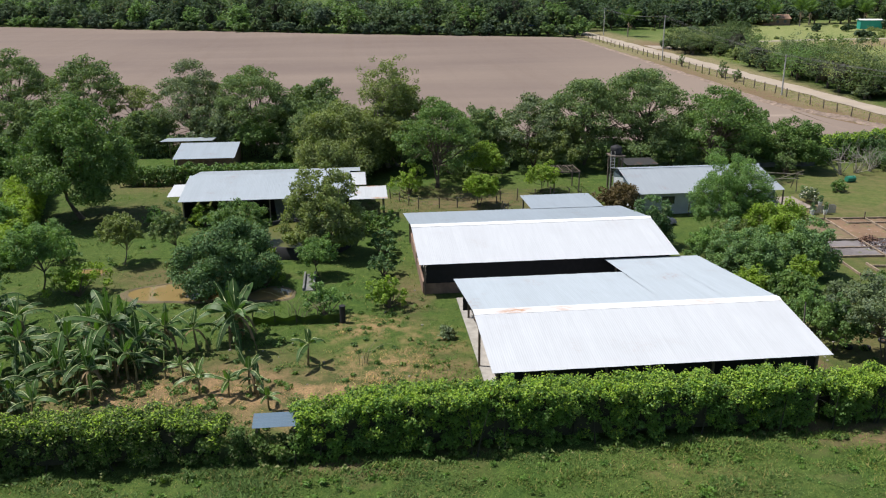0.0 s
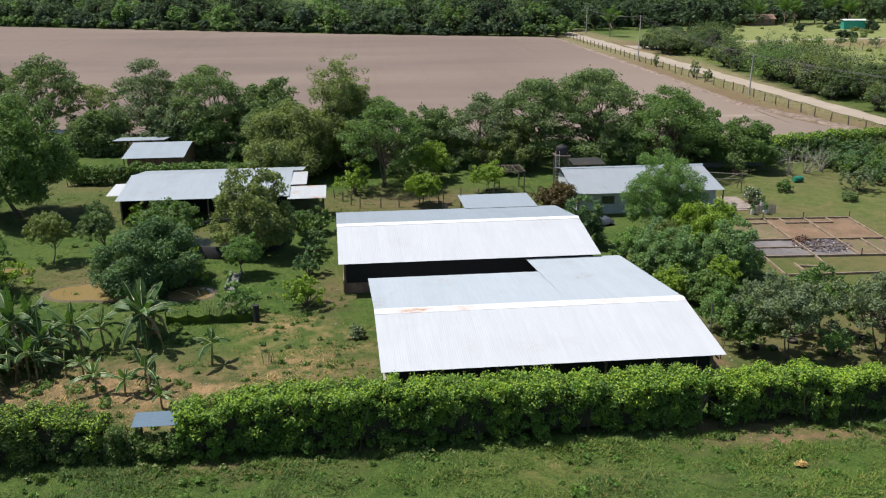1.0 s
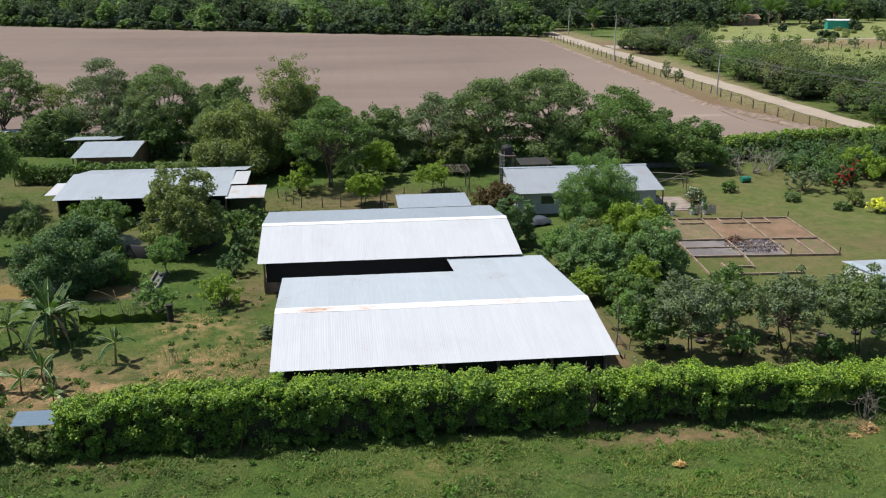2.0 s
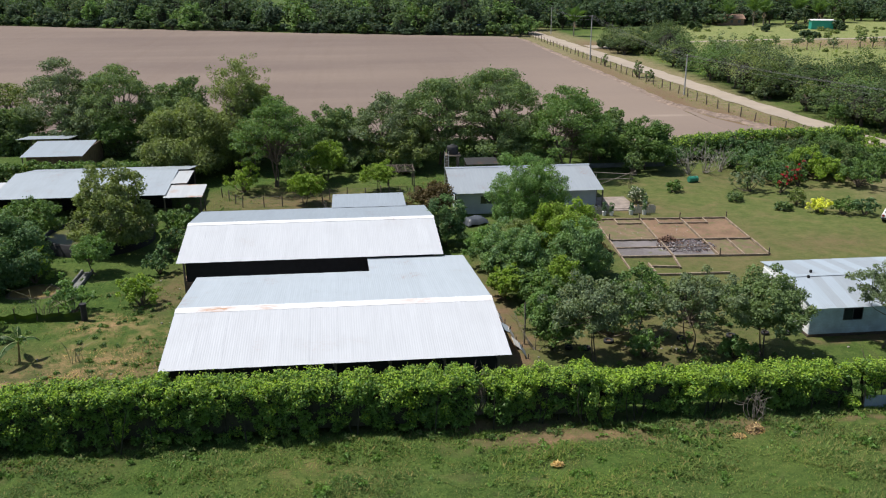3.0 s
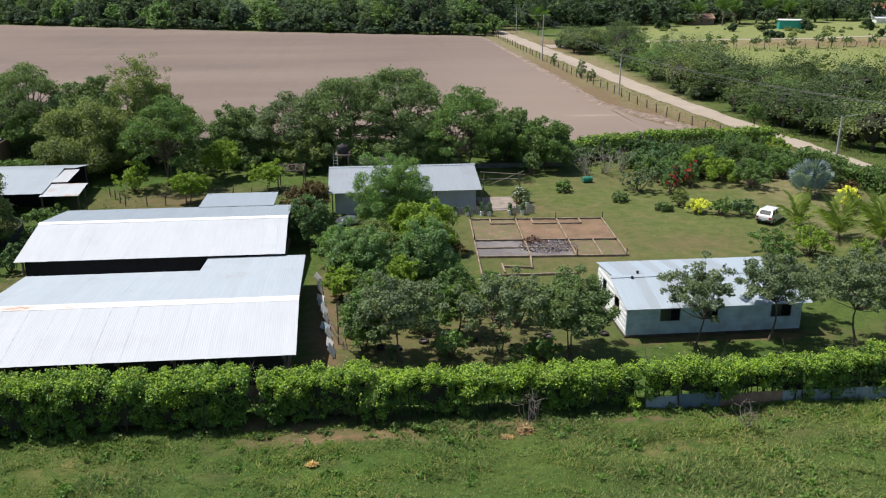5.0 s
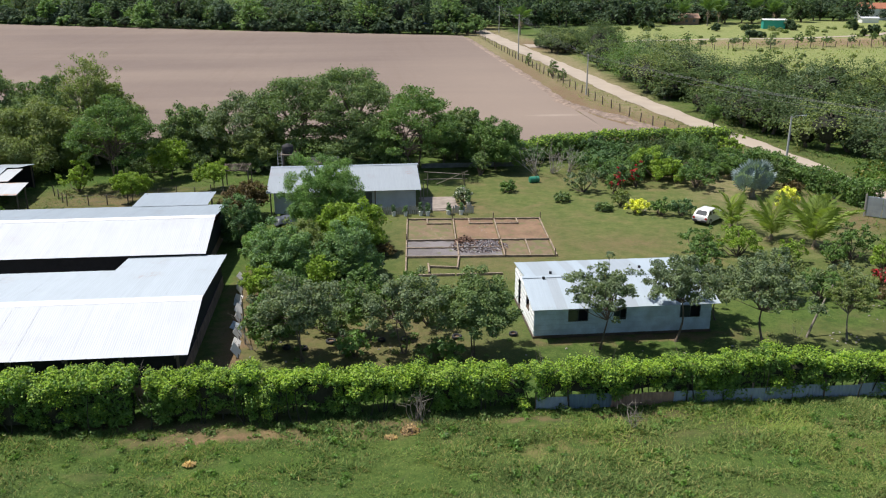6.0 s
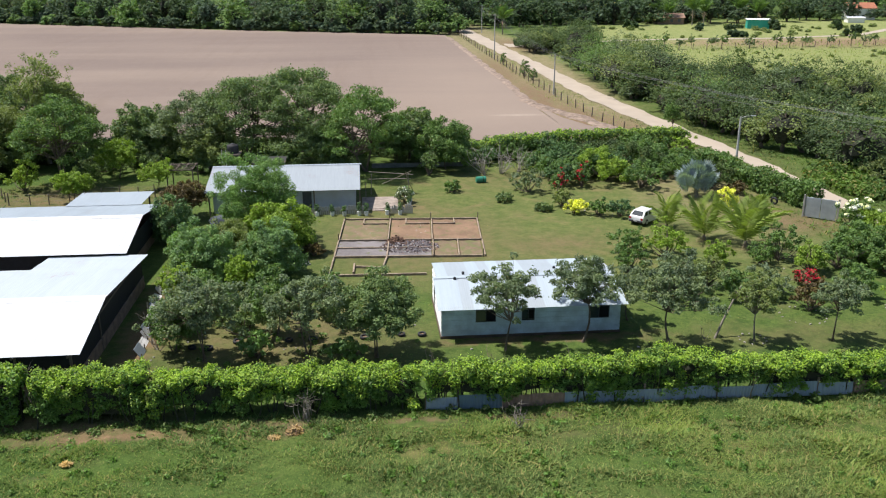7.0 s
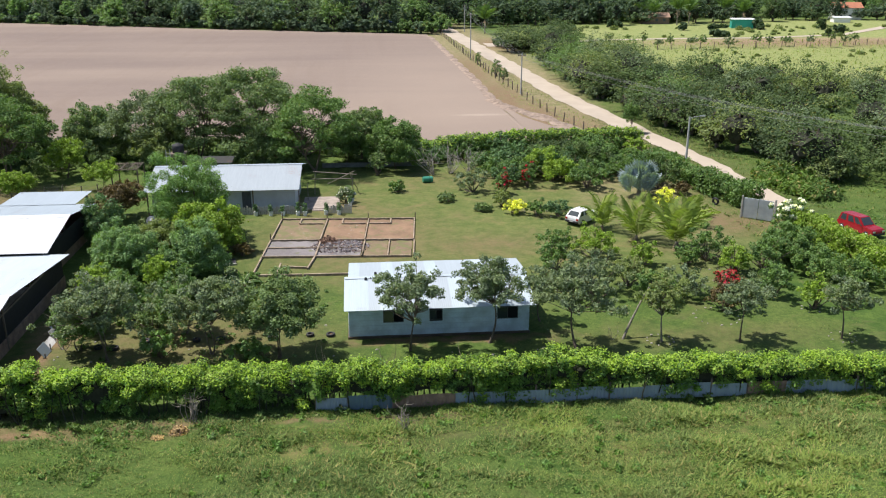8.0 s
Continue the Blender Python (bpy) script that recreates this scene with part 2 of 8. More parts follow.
WALL_BLUE = plain("pale_blue_painted_boards", (0.50, 0.605, 0.68), 0.6, 0, 0.22, 1.3)
WALL_WHITE = plain("white_side_boards", (0.78, 0.79, 0.78), 0.7, 0, 0.08, 1.0)
WALL_PALE = plain("grey_white_render", (0.52, 0.55, 0.58), 0.85, 0, 0.12, 1.0)
BLACK = plain("black_rubber", (0.018, 0.018, 0.02), 0.75, 0, 0.3, 8)
BARK = plain("grey_brown_bark", (0.13, 0.10, 0.075), 0.95, 0, 0.4, 5, 0.6)
BARK_PALE = plain("pale_grey_bark", (0.21, 0.185, 0.15), 0.95, 0, 0.35, 5, 0.6)
# near-black for hedge stems and for the shade painted inside hedges and crowns
STEM_AND_SHADE = plain("dark_stem_and_inner_shade", (0.030, 0.032, 0.018), 1.0, 0, 0.4, 4, 0.4)
DEAD_WOOD = plain("bleached_dead_wood", (0.33, 0.30, 0.26), 0.95, 0, 0.3, 5, 0.6)
GRAVEL = plain("pale_gravel", (0.36, 0.30, 0.235), 0.95, 0, 0.10, 0.25, 0.3)
TIN_BLUE = roof_material("blue_grey_tin", (0.13, 0.19, 0.25), 0.5, 0.3, 0.2)
ROOF_CAP = roof_material("clean_ridge_flashing", (0.74, 0.75, 0.76), 0.6, 0.5, 0.05, 0.6, ((9.4, 48.7, 1.0, 0.35, 0.8), (12.4, 48.7, 0.8, 0.25, 0.6), (21.8, 48.8, 1.2, 0.6, 0.35)))
PALE_WOOD = plain("silvery_boards", (0.42, 0.40, 0.37), 0.85, 0, 0.25, 3)
PALE_SHEET = plain("dull_white_sheet", (0.55, 0.54, 0.52), 0.7, 0, 0.2, 1.5)
ROOF_DARK = roof_material("dark_old_sheet", (0.05, 0.05, 0.05), 0.8, 0.6, 0.0)
LEAF = {
    "broad": leaf_material("mid_green_leaves", (0.098, 0.170, 0.052)),
    "mango": leaf_material("dark_glossy_leaves", (0.083, 0.152, 0.063), 0.25, 0.5),
    "feather": leaf_material("light_feathery_leaves", (0.126, 0.221, 0.073), 0.4),
    "fresh": leaf_material("blue_green_fruit_leaves", (0.140, 0.232, 0.098), 0.35, 0.45, 0.5),
    "rain": leaf_material("dull_dark_leaves", (0.122, 0.180, 0.080), 0.35, 0.6),
    "thicket": leaf_material("thicket_leaves", (0.062, 0.098, 0.040), 0.3, 0.6, 0.24, patch=0.12),
    "grey": leaf_material("grey_green_leaves", (0.128, 0.172, 0.098), 0.3, 0.55),
    "lime": leaf_material("yellow_green_leaves", (0.178, 0.268, 0.042), 0.42),
    "olive": leaf_material("olive_green_leaves", (0.158, 0.202, 0.078), 0.4),
    "hedge": leaf_material("hedge_leaves", (0.092, 0.182, 0.034), 0.28, 0.40, 0.55, gloss=0.30),
    "new": leaf_material("new_hedge_growth", (0.245, 0.360, 0.055), 0.45, 0.4, 0.40),
    "hedge_dark": leaf_material("creeper_hedge_leaves", (0.084, 0.143, 0.038), 0.35, 0.5, 0.5, (0.35, 0.33, 0.16), 0.10),
    "rust": leaf_material("reddish_brown_leaves", (0.100, 0.075, 0.035), 0.3),
    # both far leaf tones are blued: distance haze painted into the colour
    "far_blue": leaf_material("blue_hazed_woodland_leaves", (0.060, 0.100, 0.062), 0.3, 0.6, patch=0.09),
    "far": leaf_material("hazed_woodland_leaves", (0.054, 0.090, 0.047), 0.3, 0.6, patch=0.07),
    "grass_dry": leaf_material("yellowing_pasture_grass", (0.156, 0.212, 0.058), 0.35, 0.6, 0.45, (0.34, 0.26, 0.11), 0.12, 0.12),
    "grass": leaf_material("pasture_grass", (0.082, 0.142, 0.034), 0.35, 0.6, 0.45, (0.30, 0.23, 0.09), 0.10, 0.12),
    "coconut": leaf_material("coconut_fronds", (0.175, 0.235, 0.060), 0.35, 0.4),
    "yellow": leaf_material("lemon_yellow_leaves", (0.64, 0.66, 0.12), 0.3, 0.5, 0.25),
    "red": leaf_material("red_blossom", (0.42, 0.018, 0.045), 0.3, 0.5, 0.3, (0.4, 0.05, 0.05), 0.02),
    "white": leaf_material("white_blossom", (0.78, 0.78, 0.72), 0.2, 0.6, 0.1, (0.7, 0.68, 0.5), 0.02),
}


# ---- mesh tools ----
rng = np.random.default_rng(7)


def mesh_np(name, v, quads, mat=None, smooth=False):
    """A mesh from an array of points and an array of quads, or of triangles."""
    me = bpy.data.meshes.new(name)
    v, quads = np.asarray(v, np.float32), np.asarray(quads, np.int32)
    me.vertices.add(len(v))
    me.vertices.foreach_set("co", v.ravel())
    me.loops.add(quads.size)
    me.loops.foreach_set("vertex_index", quads.ravel())
    me.polygons.add(len(quads))
    me.polygons.foreach_set("loop_start", np.arange(0, quads.size, quads.shape[1], dtype=np.int32))
    if smooth:
        me.polygons.foreach_set("use_smooth", np.ones(len(quads), bool))
    me.update(calc_edges=True)
    if not smooth:
        me.shade_flat()
    if mat:
        me.materials.append(mat)
    return me


def cat(pieces):
    """Joins (points, quads) pairs."""
    vs, qs, k = [], [], 0
    for v, q in pieces:
        vs.append(v), qs.append(q + k)
        k += len(v)
    return np.concatenate(vs), np.concatenate(qs)


def thing(name, at=(0, 0, 0), rz=0.0, label="", category="", group="", kind=""):
    """An empty at the base of a thing."""
    ob = new(name)
    ob.empty_display_size = 0.2
    if at[1] > 122:
        at = lie(at[0], at[1])
    ob.matrix_world = pose(*at, 0, 0, rz)
    return tagged(ob, label, category, group, kind)


def hang(name, me, parent, label="", at=(0, 0, 0), turn=(0, 0, 0)):
    """Mesh data as a part of a thing, at a place within it."""
    ob = new(name, me)
    ob.parent = parent
    ob.matrix_basis = pose(*at, *turn)
    return tagged(ob, label)


def part(name, bm, material, parent, label="", at=(0, 0, 0), turn=(0, 0, 0)):
    """A bmesh as one part of a thing."""
    me = bpy.data.meshes.new(name)
    bm.to_mesh(me)
    bm.free()
    me.materials.append(material)
    return hang(name, me, parent, label, at, turn)


def box(x0, x1, y0, y1, z0, z1, bevel=0.0, bm=None):
    """A box, its edges rounded a little, into bm or a new bmesh."""
    b = bmesh.new()
    vs = bmesh.ops.create_cube(b, size=1)["verts"]
    for v in vs:
        v.co = Vector(((x0 + x1) / 2 + v.co.x * (x1 - x0), (y0 + y1) / 2 + v.co.y * (y1 - y0), (z0 + z1) / 2 + v.co.z * (z1 - z0)))
    if bevel:
        bmesh.ops.bevel(b, geom=b.edges[:], offset=bevel, segments=1, affect="EDGES")
    if bm is None:
        return b
    me = bpy.data.meshes.new("tmp")
    b.to_mesh(me)
    b.free()
    bm.from_mesh(me)
    bpy.data.meshes.remove(me)
    return bm


def box_mesh(name, x0, x1, y0, y1, z0, z1, mat, bevel=0.0):
    b = box(x0, x1, y0, y1, z0, z1, bevel)
    me = bpy.data.meshes.new(name)
    b.to_mesh(me)
    b.free()
    me.materials.append(mat)
    return me


def tube(path, radii, n=6):
    """A tapered tube along points, closed by a point at its end."""
    path, radii = np.asarray(path, float), np.asarray(radii, float)
    d = np.gradient(path, axis=0)
    d /= np.linalg.norm(d, axis=1)[:, None] + 1e-9
    ref = np.where(np.abs(d[:, 2:3]) > 0.9, np.array([[1.0, 0, 0]]), np.array([[0, 0, 1.0]]))
    u = np.cross(d, ref)
    u /= np.linalg.norm(u, axis=1)[:, None] + 1e-9
    w = np.cross(d, u)
    a = np.linspace(0, 2 * np.pi, n, endpoint=False)
    v = path[:, None] + radii[:, None, None] * (np.cos(a)[None, :, None] * u[:, None] + np.sin(a)[None, :, None] * w[:, None])
    m = len(path)
    i, j = np.meshgrid(np.arange(m - 1), np.arange(n), indexing="ij")
    q = np.stack([i * n + j, i * n + (j + 1) % n, (i + 1) * n + (j + 1) % n, (i + 1) * n + j], -1).reshape(-1, 4)
    return v.reshape(-1, 3), q


def bend(a, b, sway, k=5, r=None):
    """Points from a to b with a sideways bow."""
    r = rng if r is None else r
    a, b = np.asarray(a, float), np.asarray(b, float)
    s = np.linspace(0, 1, k)[:, None]
    return a + (b - a) * s + np.sin(s * np.pi) * r.normal(0, sway, 3) * np.array([1, 1, 0.5])


def leaf_quads(c, nrm, size, aspect, r, simple=False):
    """One folded leaf at each point, facing along nrm; a simple one is a triangle."""
    n = len(c)
    nrm = nrm / (np.linalg.norm(nrm, axis=1)[:, None] + 1e-9)
    t = np.cross(nrm, r.normal(size=(n, 3)))
    t /= np.linalg.norm(t, axis=1)[:, None] + 1e-9
    b = np.cross(nrm, t)
    ln = (size * r.uniform(0.65, 1.35, n))[:, None]
    fold = nrm * ln * 0.10
    if simple:
        v = np.stack([c - t * ln * 0.5, c + b * ln * aspect * 0.62 + t * ln * 0.22 - fold, c - b * ln * aspect * 0.62 + t * ln * 0.4 - fold], 1)
        return v.reshape(-1, 3), np.arange(3 * n).reshape(n, 3)
    v = np.stack([c - t * ln / 2, c + b * ln * aspect / 2 - fold + t * ln * 0.05, c + t * ln / 2 - fold, c - b * ln * aspect / 2 - fold + t * ln * 0.05], 1)
    return v.reshape(-1, 3), np.arange(4 * n).reshape(n, 4)


def ball_leaves(c, radius, n, size, aspect, r, flat=0.8, up=0.5, simple=False, stray=0.66):
    """Leaves over a clump, thick on its outside and top."""
    d = r.normal(size=(n, 3))
    d[:, 2] = d[:, 2] + 0.2
    d /= np.linalg.norm(d, axis=1)[:, None]
    k = radius * r.uniform(0.25, 1.0, n) ** 0.6 * np.where(r.random(n) < 0.15, r.uniform(1.0, 1.5, n), 1.0)
    p = np.asarray(c) + d * k[:, None] * np.array([1, 1, flat])
    nrm = d * 0.6 + r.normal(0, stray, (n, 3)) + np.array([0, 0, up])
    return leaf_quads(p, nrm, size, aspect, r, simple)


def hull(h, w, bot, count, r, top_flat):
    """Clumps over one lumpy dome with hollows and gaps."""
    out, tall = [], h - bot
    zc = bot + tall * (0.30 if top_flat else 0.42)
    ph = r.uniform(0, 6.28, 6)
    for k in range(count):
        z = 1 - (k + 0.5) / count * 1.62
        a = k * 2.39996 + r.normal(0, 0.25)
        s = math.sqrt(max(0.0, 1 - z * z))
        d = np.array([math.cos(a) * s, math.sin(a) * s, z])
        lump = 0.84 + 0.15 * math.sin(2 * a + ph[0]) + 0.12 * math.sin(3 * a + 3 * z + ph[1]) + 0.10 * math.sin(5 * z + 2 * a + ph[2])
        if math.sin(4 * a + 5 * z + ph[3]) + math.sin(3 * a - 4 * z + ph[4]) > 1.2:
            continue
        lump *= r.uniform(0.82, 1.08) if r.random() < 0.8 else r.uniform(0.5, 0.75)
        lump = min(lump * 1.07, 1.08 - 0.08 * max(z, 0.0))
        rad = w * r.uniform(0.062, 0.118) + 0.06
        half = w * 0.5 - rad * 0.2
        out.append((np.array([d[0] * lump * half, d[1] * lump * half, zc + d[2] * lump * ((h - zc - rad * 0.4) if d[2] > 0 else (zc - bot))]), rad))
    return out


def umbrella(h, w, bot, count, r):
    """Flat pads of foliage in two tiers over spreading limbs, with gaps between."""
    out, ph = [], r.uniform(0, 6.28, 3)
    for k in range(count):
        low = k % 3 == 2
        q = math.sqrt((k + 0.5) / count) * (1.0 if not low else 0.95)
        a = k * 2.39996 + r.normal(0, 0.2)
        reach = 0.5 * w * (0.86 + 0.12 * math.sin(2 * a + ph[0]) + 0.09 * math.sin(5 * a + ph[1]))
        z = h - (h - bot) * (0.55 * q ** 2.2 + (r.uniform(0.22, 0.62) if low else 0.0) + 0.10 * math.sin(2 * a + ph[2]) + r.uniform(0, 0.14)) - 0.3
        rad = w * r.uniform(0.06, 0.125) * (0.85 if low else 1.0)
        out.append((np.array([math.cos(a) * q * reach, math.sin(a) * q * reach, max(z, bot)]), rad))
    return out


def crown_clumps(h, w, bot, count, r, top_flat=0.0):
    """Centres and radii of the clumps of a crown, which grows in a few lobes of different height."""
    lobes = 1 if w < 2.2 and w != 1.0 or top_flat == 2 else int(r.integers(3, 5))
    if lobes == 1:
        return hull(h, w, bot, count, r, top_flat)
    out, a0 = [], r.uniform(0, 6.28)
    for k in range(lobes):
        a = a0 + k * 6.28 / lobes + r.normal(0, 0.3)
        part_w = w * r.uniform(0.60, 0.80)
        off = (w - part_w) * 0.5 * r.uniform(0.85, 1.1)
        hh = h if k == 0 else bot + (h - bot) * r.uniform(0.68, 0.97)
        low = bot + (h - bot) * r.uniform(-0.02, 0.16)
        for c, rad in hull(hh, part_w, max(low, 0.05), max(12, int(count * 1.15 / lobes)), r, top_flat):
            out.append((c + np.array([math.cos(a) * off, math.sin(a) * off, 0]), rad))
    return out


def tree(name, x, y, h, w, bot, kind, label, dense=1.0, leaf=0.26, aspect=0.5, clumps=0, bark=None, stems=1, seed=0, group="", flat=0.0, category="tree", rz=0.0, lean=(0, 0), loose=False):
    """A tree with a tapered trunk, limbs and a crown of leaves."""
    r = np.random.default_rng(seed + 1)
    root = thing(name, (x, y, 0), rz, label, category, group)
    count = clumps or int(78 + w * 10)
    cl = umbrella(h, w, bot, int(40 + 3.4 * w), r) if flat == 1 else crown_clumps(h, w, bot, count, r, flat)
    if loose:
        cl = [(c + (r.normal(0, 0.05 * w, 3) if r.random() < 0.7 else r.normal(0, 0.11 * w, 3)) * np.array([1, 1, 0.7]), rad * r.uniform(0.6, 1.15)) for c, rad in cl if r.random() > 0.30]
    wood, girth = [], (0.0085 * h + 0.015 if h < 7 else 0.012 * h + 0.03)
    mid = bot + (h - bot) * 0.35
    forks = []
    for s in range(stems):
        a = np.array([r.normal(0, 0.12) * (stems > 1), r.normal(0, 0.12) * (stems > 1), -0.05])
        b = np.array([lean[0] + r.normal(0, 0.06 * w), lean[1] + r.normal(0, 0.06 * w), mid * r.uniform(0.7, 1.05)])
        p = bend(a, b, 0.04 * h, 6, r)
        rad = girth * np.linspace(1.25, 0.5, 6) / math.sqrt(stems)
        rad[0] *= 1.35
        wood.append(tube(p, rad, 7))
        forks += [p[4], p[5]] if loose else [p[3], p[4], p[5]]
    for c, rad in cl[::2 if flat == 1 or loose else 6]:
        f = forks[r.integers(len(forks))]
        wood.append(tube(bend(f, c, 0.04 * w, 5, r), girth * np.linspace(0.55, 0.08, 5), 5))
    hang("trunk", mesh_np("trunk", *cat(wood), bark or BARK, True), root)
    pieces = []
    for c, rad in cl:
        n = int((0.55 if flat == 1 else 0.78) * dense * 4 * math.pi * rad ** 2 / (leaf * leaf * aspect * 0.75))
        pieces.append(ball_leaves(c, rad, max(n, 12), leaf, aspect, r, 0.5 if flat == 1 else 0.8, 0.5, simple=True))
    hang("crown", mesh_np("crown", *cat(pieces), LEAF[kind]), root)
    return root


def shrub(name, x, y, h, w, kind, label, dense=1.0, leaf=0.2, aspect=0.5, seed=0, group="", category="shrub", flowers=None, petals=60):
    """A shrub whose leaves reach nearly to the ground."""
    r = np.random.default_rng(seed + 77)
    root = thing(name, (x, y, 0), 0, label, category, group)
    cl = crown_clumps(h, w, 0.02 * h, 40, r)
    limbs = [tube(bend((r.normal(0, 0.05), r.normal(0, 0.05), -0.03), c, 0.05 * w, 4, r), (0.02 + 0.012 * h) * np.linspace(1, 0.3, 4), 5) for c, _ in cl[::4]]
    hang("stem", mesh_np("stem", *cat(limbs), BARK, True), root)
    pieces = [ball_leaves(c, rad, max(10, int(dense * 0.95 * 4 * math.pi * rad ** 2 / (leaf * leaf * aspect * 0.75))), leaf, aspect, r, simple=True) for c, rad in cl]
    hang("foliage", mesh_np("foliage", *cat(pieces), LEAF[kind]), root)
    if flowers:
        pieces = [ball_leaves(c + np.array([0, 0, rad * 0.5]), rad * (0.55 if petals > 100 else 0.9), petals, 0.19 if petals > 100 else 0.17, 0.8, r) for c, rad in (cl[::2] if petals < 100 else [q for q in cl if q[0][2] > 0.48 * h])]
        hang("blossom", mesh_np("blossom", *cat(pieces), LEAF[flowers]), root, flowers + " flower clusters")
    return root


# ---- ground, field, road ----
def sheet_object(name, v, q, mat, label, category):
    return tagged(new(name, mesh_np(name, v, q, mat)), label, category, kind="structure")


def grid_sheet(xs, ys, height):
    """A sheet over the lines xs and ys with heights from a function."""
    gx, gy = np.meshgrid(xs, ys, indexing="ij")
    gz = height(gx, gy)
    n, m = len(xs), len(ys)
    i, j = np.meshgrid(np.arange(n - 1), np.arange(m - 1), indexing="ij")
    q = np.stack([i * m + j, (i + 1) * m + j, (i + 1) * m + j + 1, i * m + j + 1], -1).reshape(-1, 4)
    return np.stack([gx, gy, gz], -1).reshape(-1, 3), q


def swell(x, y):
    """Small unevenness of the near pasture, none under the buildings."""
    near = np.clip((39.5 - y) / 1.5, 0, 1) * np.clip((y - 10) / 6, 0, 1)
    return land(y) + near * (0.10 * np.sin(x * 0.7 + 1.3 * np.sin(y * 0.5)) + 0.07 * np.sin(y * 1.7 + x * 0.31) + 0.04 * np.sin(x * 2.3 - y * 1.1))


edges_x = np.concatenate([np.linspace(-1500, -60, 9), np.linspace(-55, 110, 166), np.linspace(120, 1500, 9)])
edges_y = np.concatenate([np.linspace(-900, 0, 6), np.linspace(5, 45, 61), np.linspace(50, 115, 8), np.linspace(119, 330, 60), np.linspace(345, 480, 8), np.linspace(560, 1800, 6)])
sheet_object("ground", *grid_sheet(edges_x, edges_y, swell), GROUND, "grassy farmland with bare earth and dry straw patches", "ground")


def strip(points, z):
    """A band from pairs of edge points."""
    v = np.array([lie(p[0], p[1]) for pair in points for p in pair], float)
    v[:, 2] = land(v[:, 1]) + z
    k = np.arange(len(points) - 1) * 2
    return v, np.stack([k, k + 1, k + 3, k + 2], -1)


def wide_strip(points, z, m=90):
    """The same, cut across into many rows, so that it follows the land."""
    v = []
    for (xa, ya), (xb, yb) in points:
        t = np.linspace(0, 1, m) ** 1.6
        p = np.array([lie(xa + (xb - xa) * q, ya + (yb - ya) * q) for q in t])
        p[:, 2] = land(p[:, 1]) + z
        v.append(p)
    n = len(points)
    i, j = np.meshgrid(np.arange(n - 1), np.arange(m - 1), indexing="ij")
    return np.concatenate(v), np.stack([i * m + j, (i + 1) * m + j, (i + 1) * m + j + 1, i * m + j + 1], -1).reshape(-1, 4)


# the ploughed field between the tree belt and the woods
FIELD_EDGE = [((-260, 128), (-260, 440)), ((-150, 128), (-150, 388)), ((-46, 124), (-46, 342)), ((-3, 121), (-3, 322)), ((30, 118), (30, 310)), ((55, 115.5), (55, 301)), ((68, 114.8), (68, 296)), ((73.6, 114.9), (73.6, 293)), ((74.3, 115.0), (74.3, 150)), ((76, 115.4), (76, 133)), ((78.2, 115.8), (78.2, 126)), ((80.2, 116.0), (80.2, 121)), ((82.2, 116.6), (82.2, 117.5))]
sheet_object("field", *wide_strip(FIELD_EDGE, 0.06), FIELD, "freshly ploughed bare brown field", "field")

# the gravel road
def road_mid(y):
    return np.interp(y, [20, 50, 68, 82, 94, 104, 112, 120, 133, 150, 201, 250, 300, 330], [95.4, 94.4, 93.9, 93.4, 93.2, 92.4, 91.3, 90.4, 89.3, 88.2, 86.4, 84.4, 82.5, 81.8])


ROAD_Y = np.concatenate([np.linspace(30, 140, 45), np.linspace(143, 330, 62)])
def wobble(y, k):
    return 0.25 * np.sin(y * 0.45 + k) + 0.15 * np.sin(y * 1.3 + 2 * k)


def ROAD_HALF(y):
    return np.interp(y, [80, 96, 112, 128, 330], [1.15, 1.25, 1.8, 2.2, 3.1])


sheet_object("road", *strip([((road_mid(y) - ROAD_HALF(y) + wobble(y, 0), y), (road_mid(y) + ROAD_HALF(y) + wobble(y, 2), y)) for y in ROAD_Y], 0.07), GRAVEL, "pale unpaved gravel road", "road")
# the side track near the woods
TRACK = [(88, 255, 11), (97, 252, 8), (108, 257, 5), (124, 267, 3.4), (152, 271, 3.2), (180, 271, 3.2), (214, 281, 3.6), (248, 312, 6), (300, 350, 8)]
TRACK_X = np.linspace(88, 300, 70)
TRACK_Y = np.interp(TRACK_X, [t[0] for t in TRACK], [t[1] for t in TRACK])
TRACK_W = np.interp(TRACK_X, [t[0] for t in TRACK], [t[2] for t in TRACK])
sheet_object("track", *strip([((x, y - w / 2), (x, y + w / 2)) for x, y, w in zip(TRACK_X, TRACK_Y, TRACK_W)], 0.09), GRAVEL, "pale gravel side track across the meadow", "track")


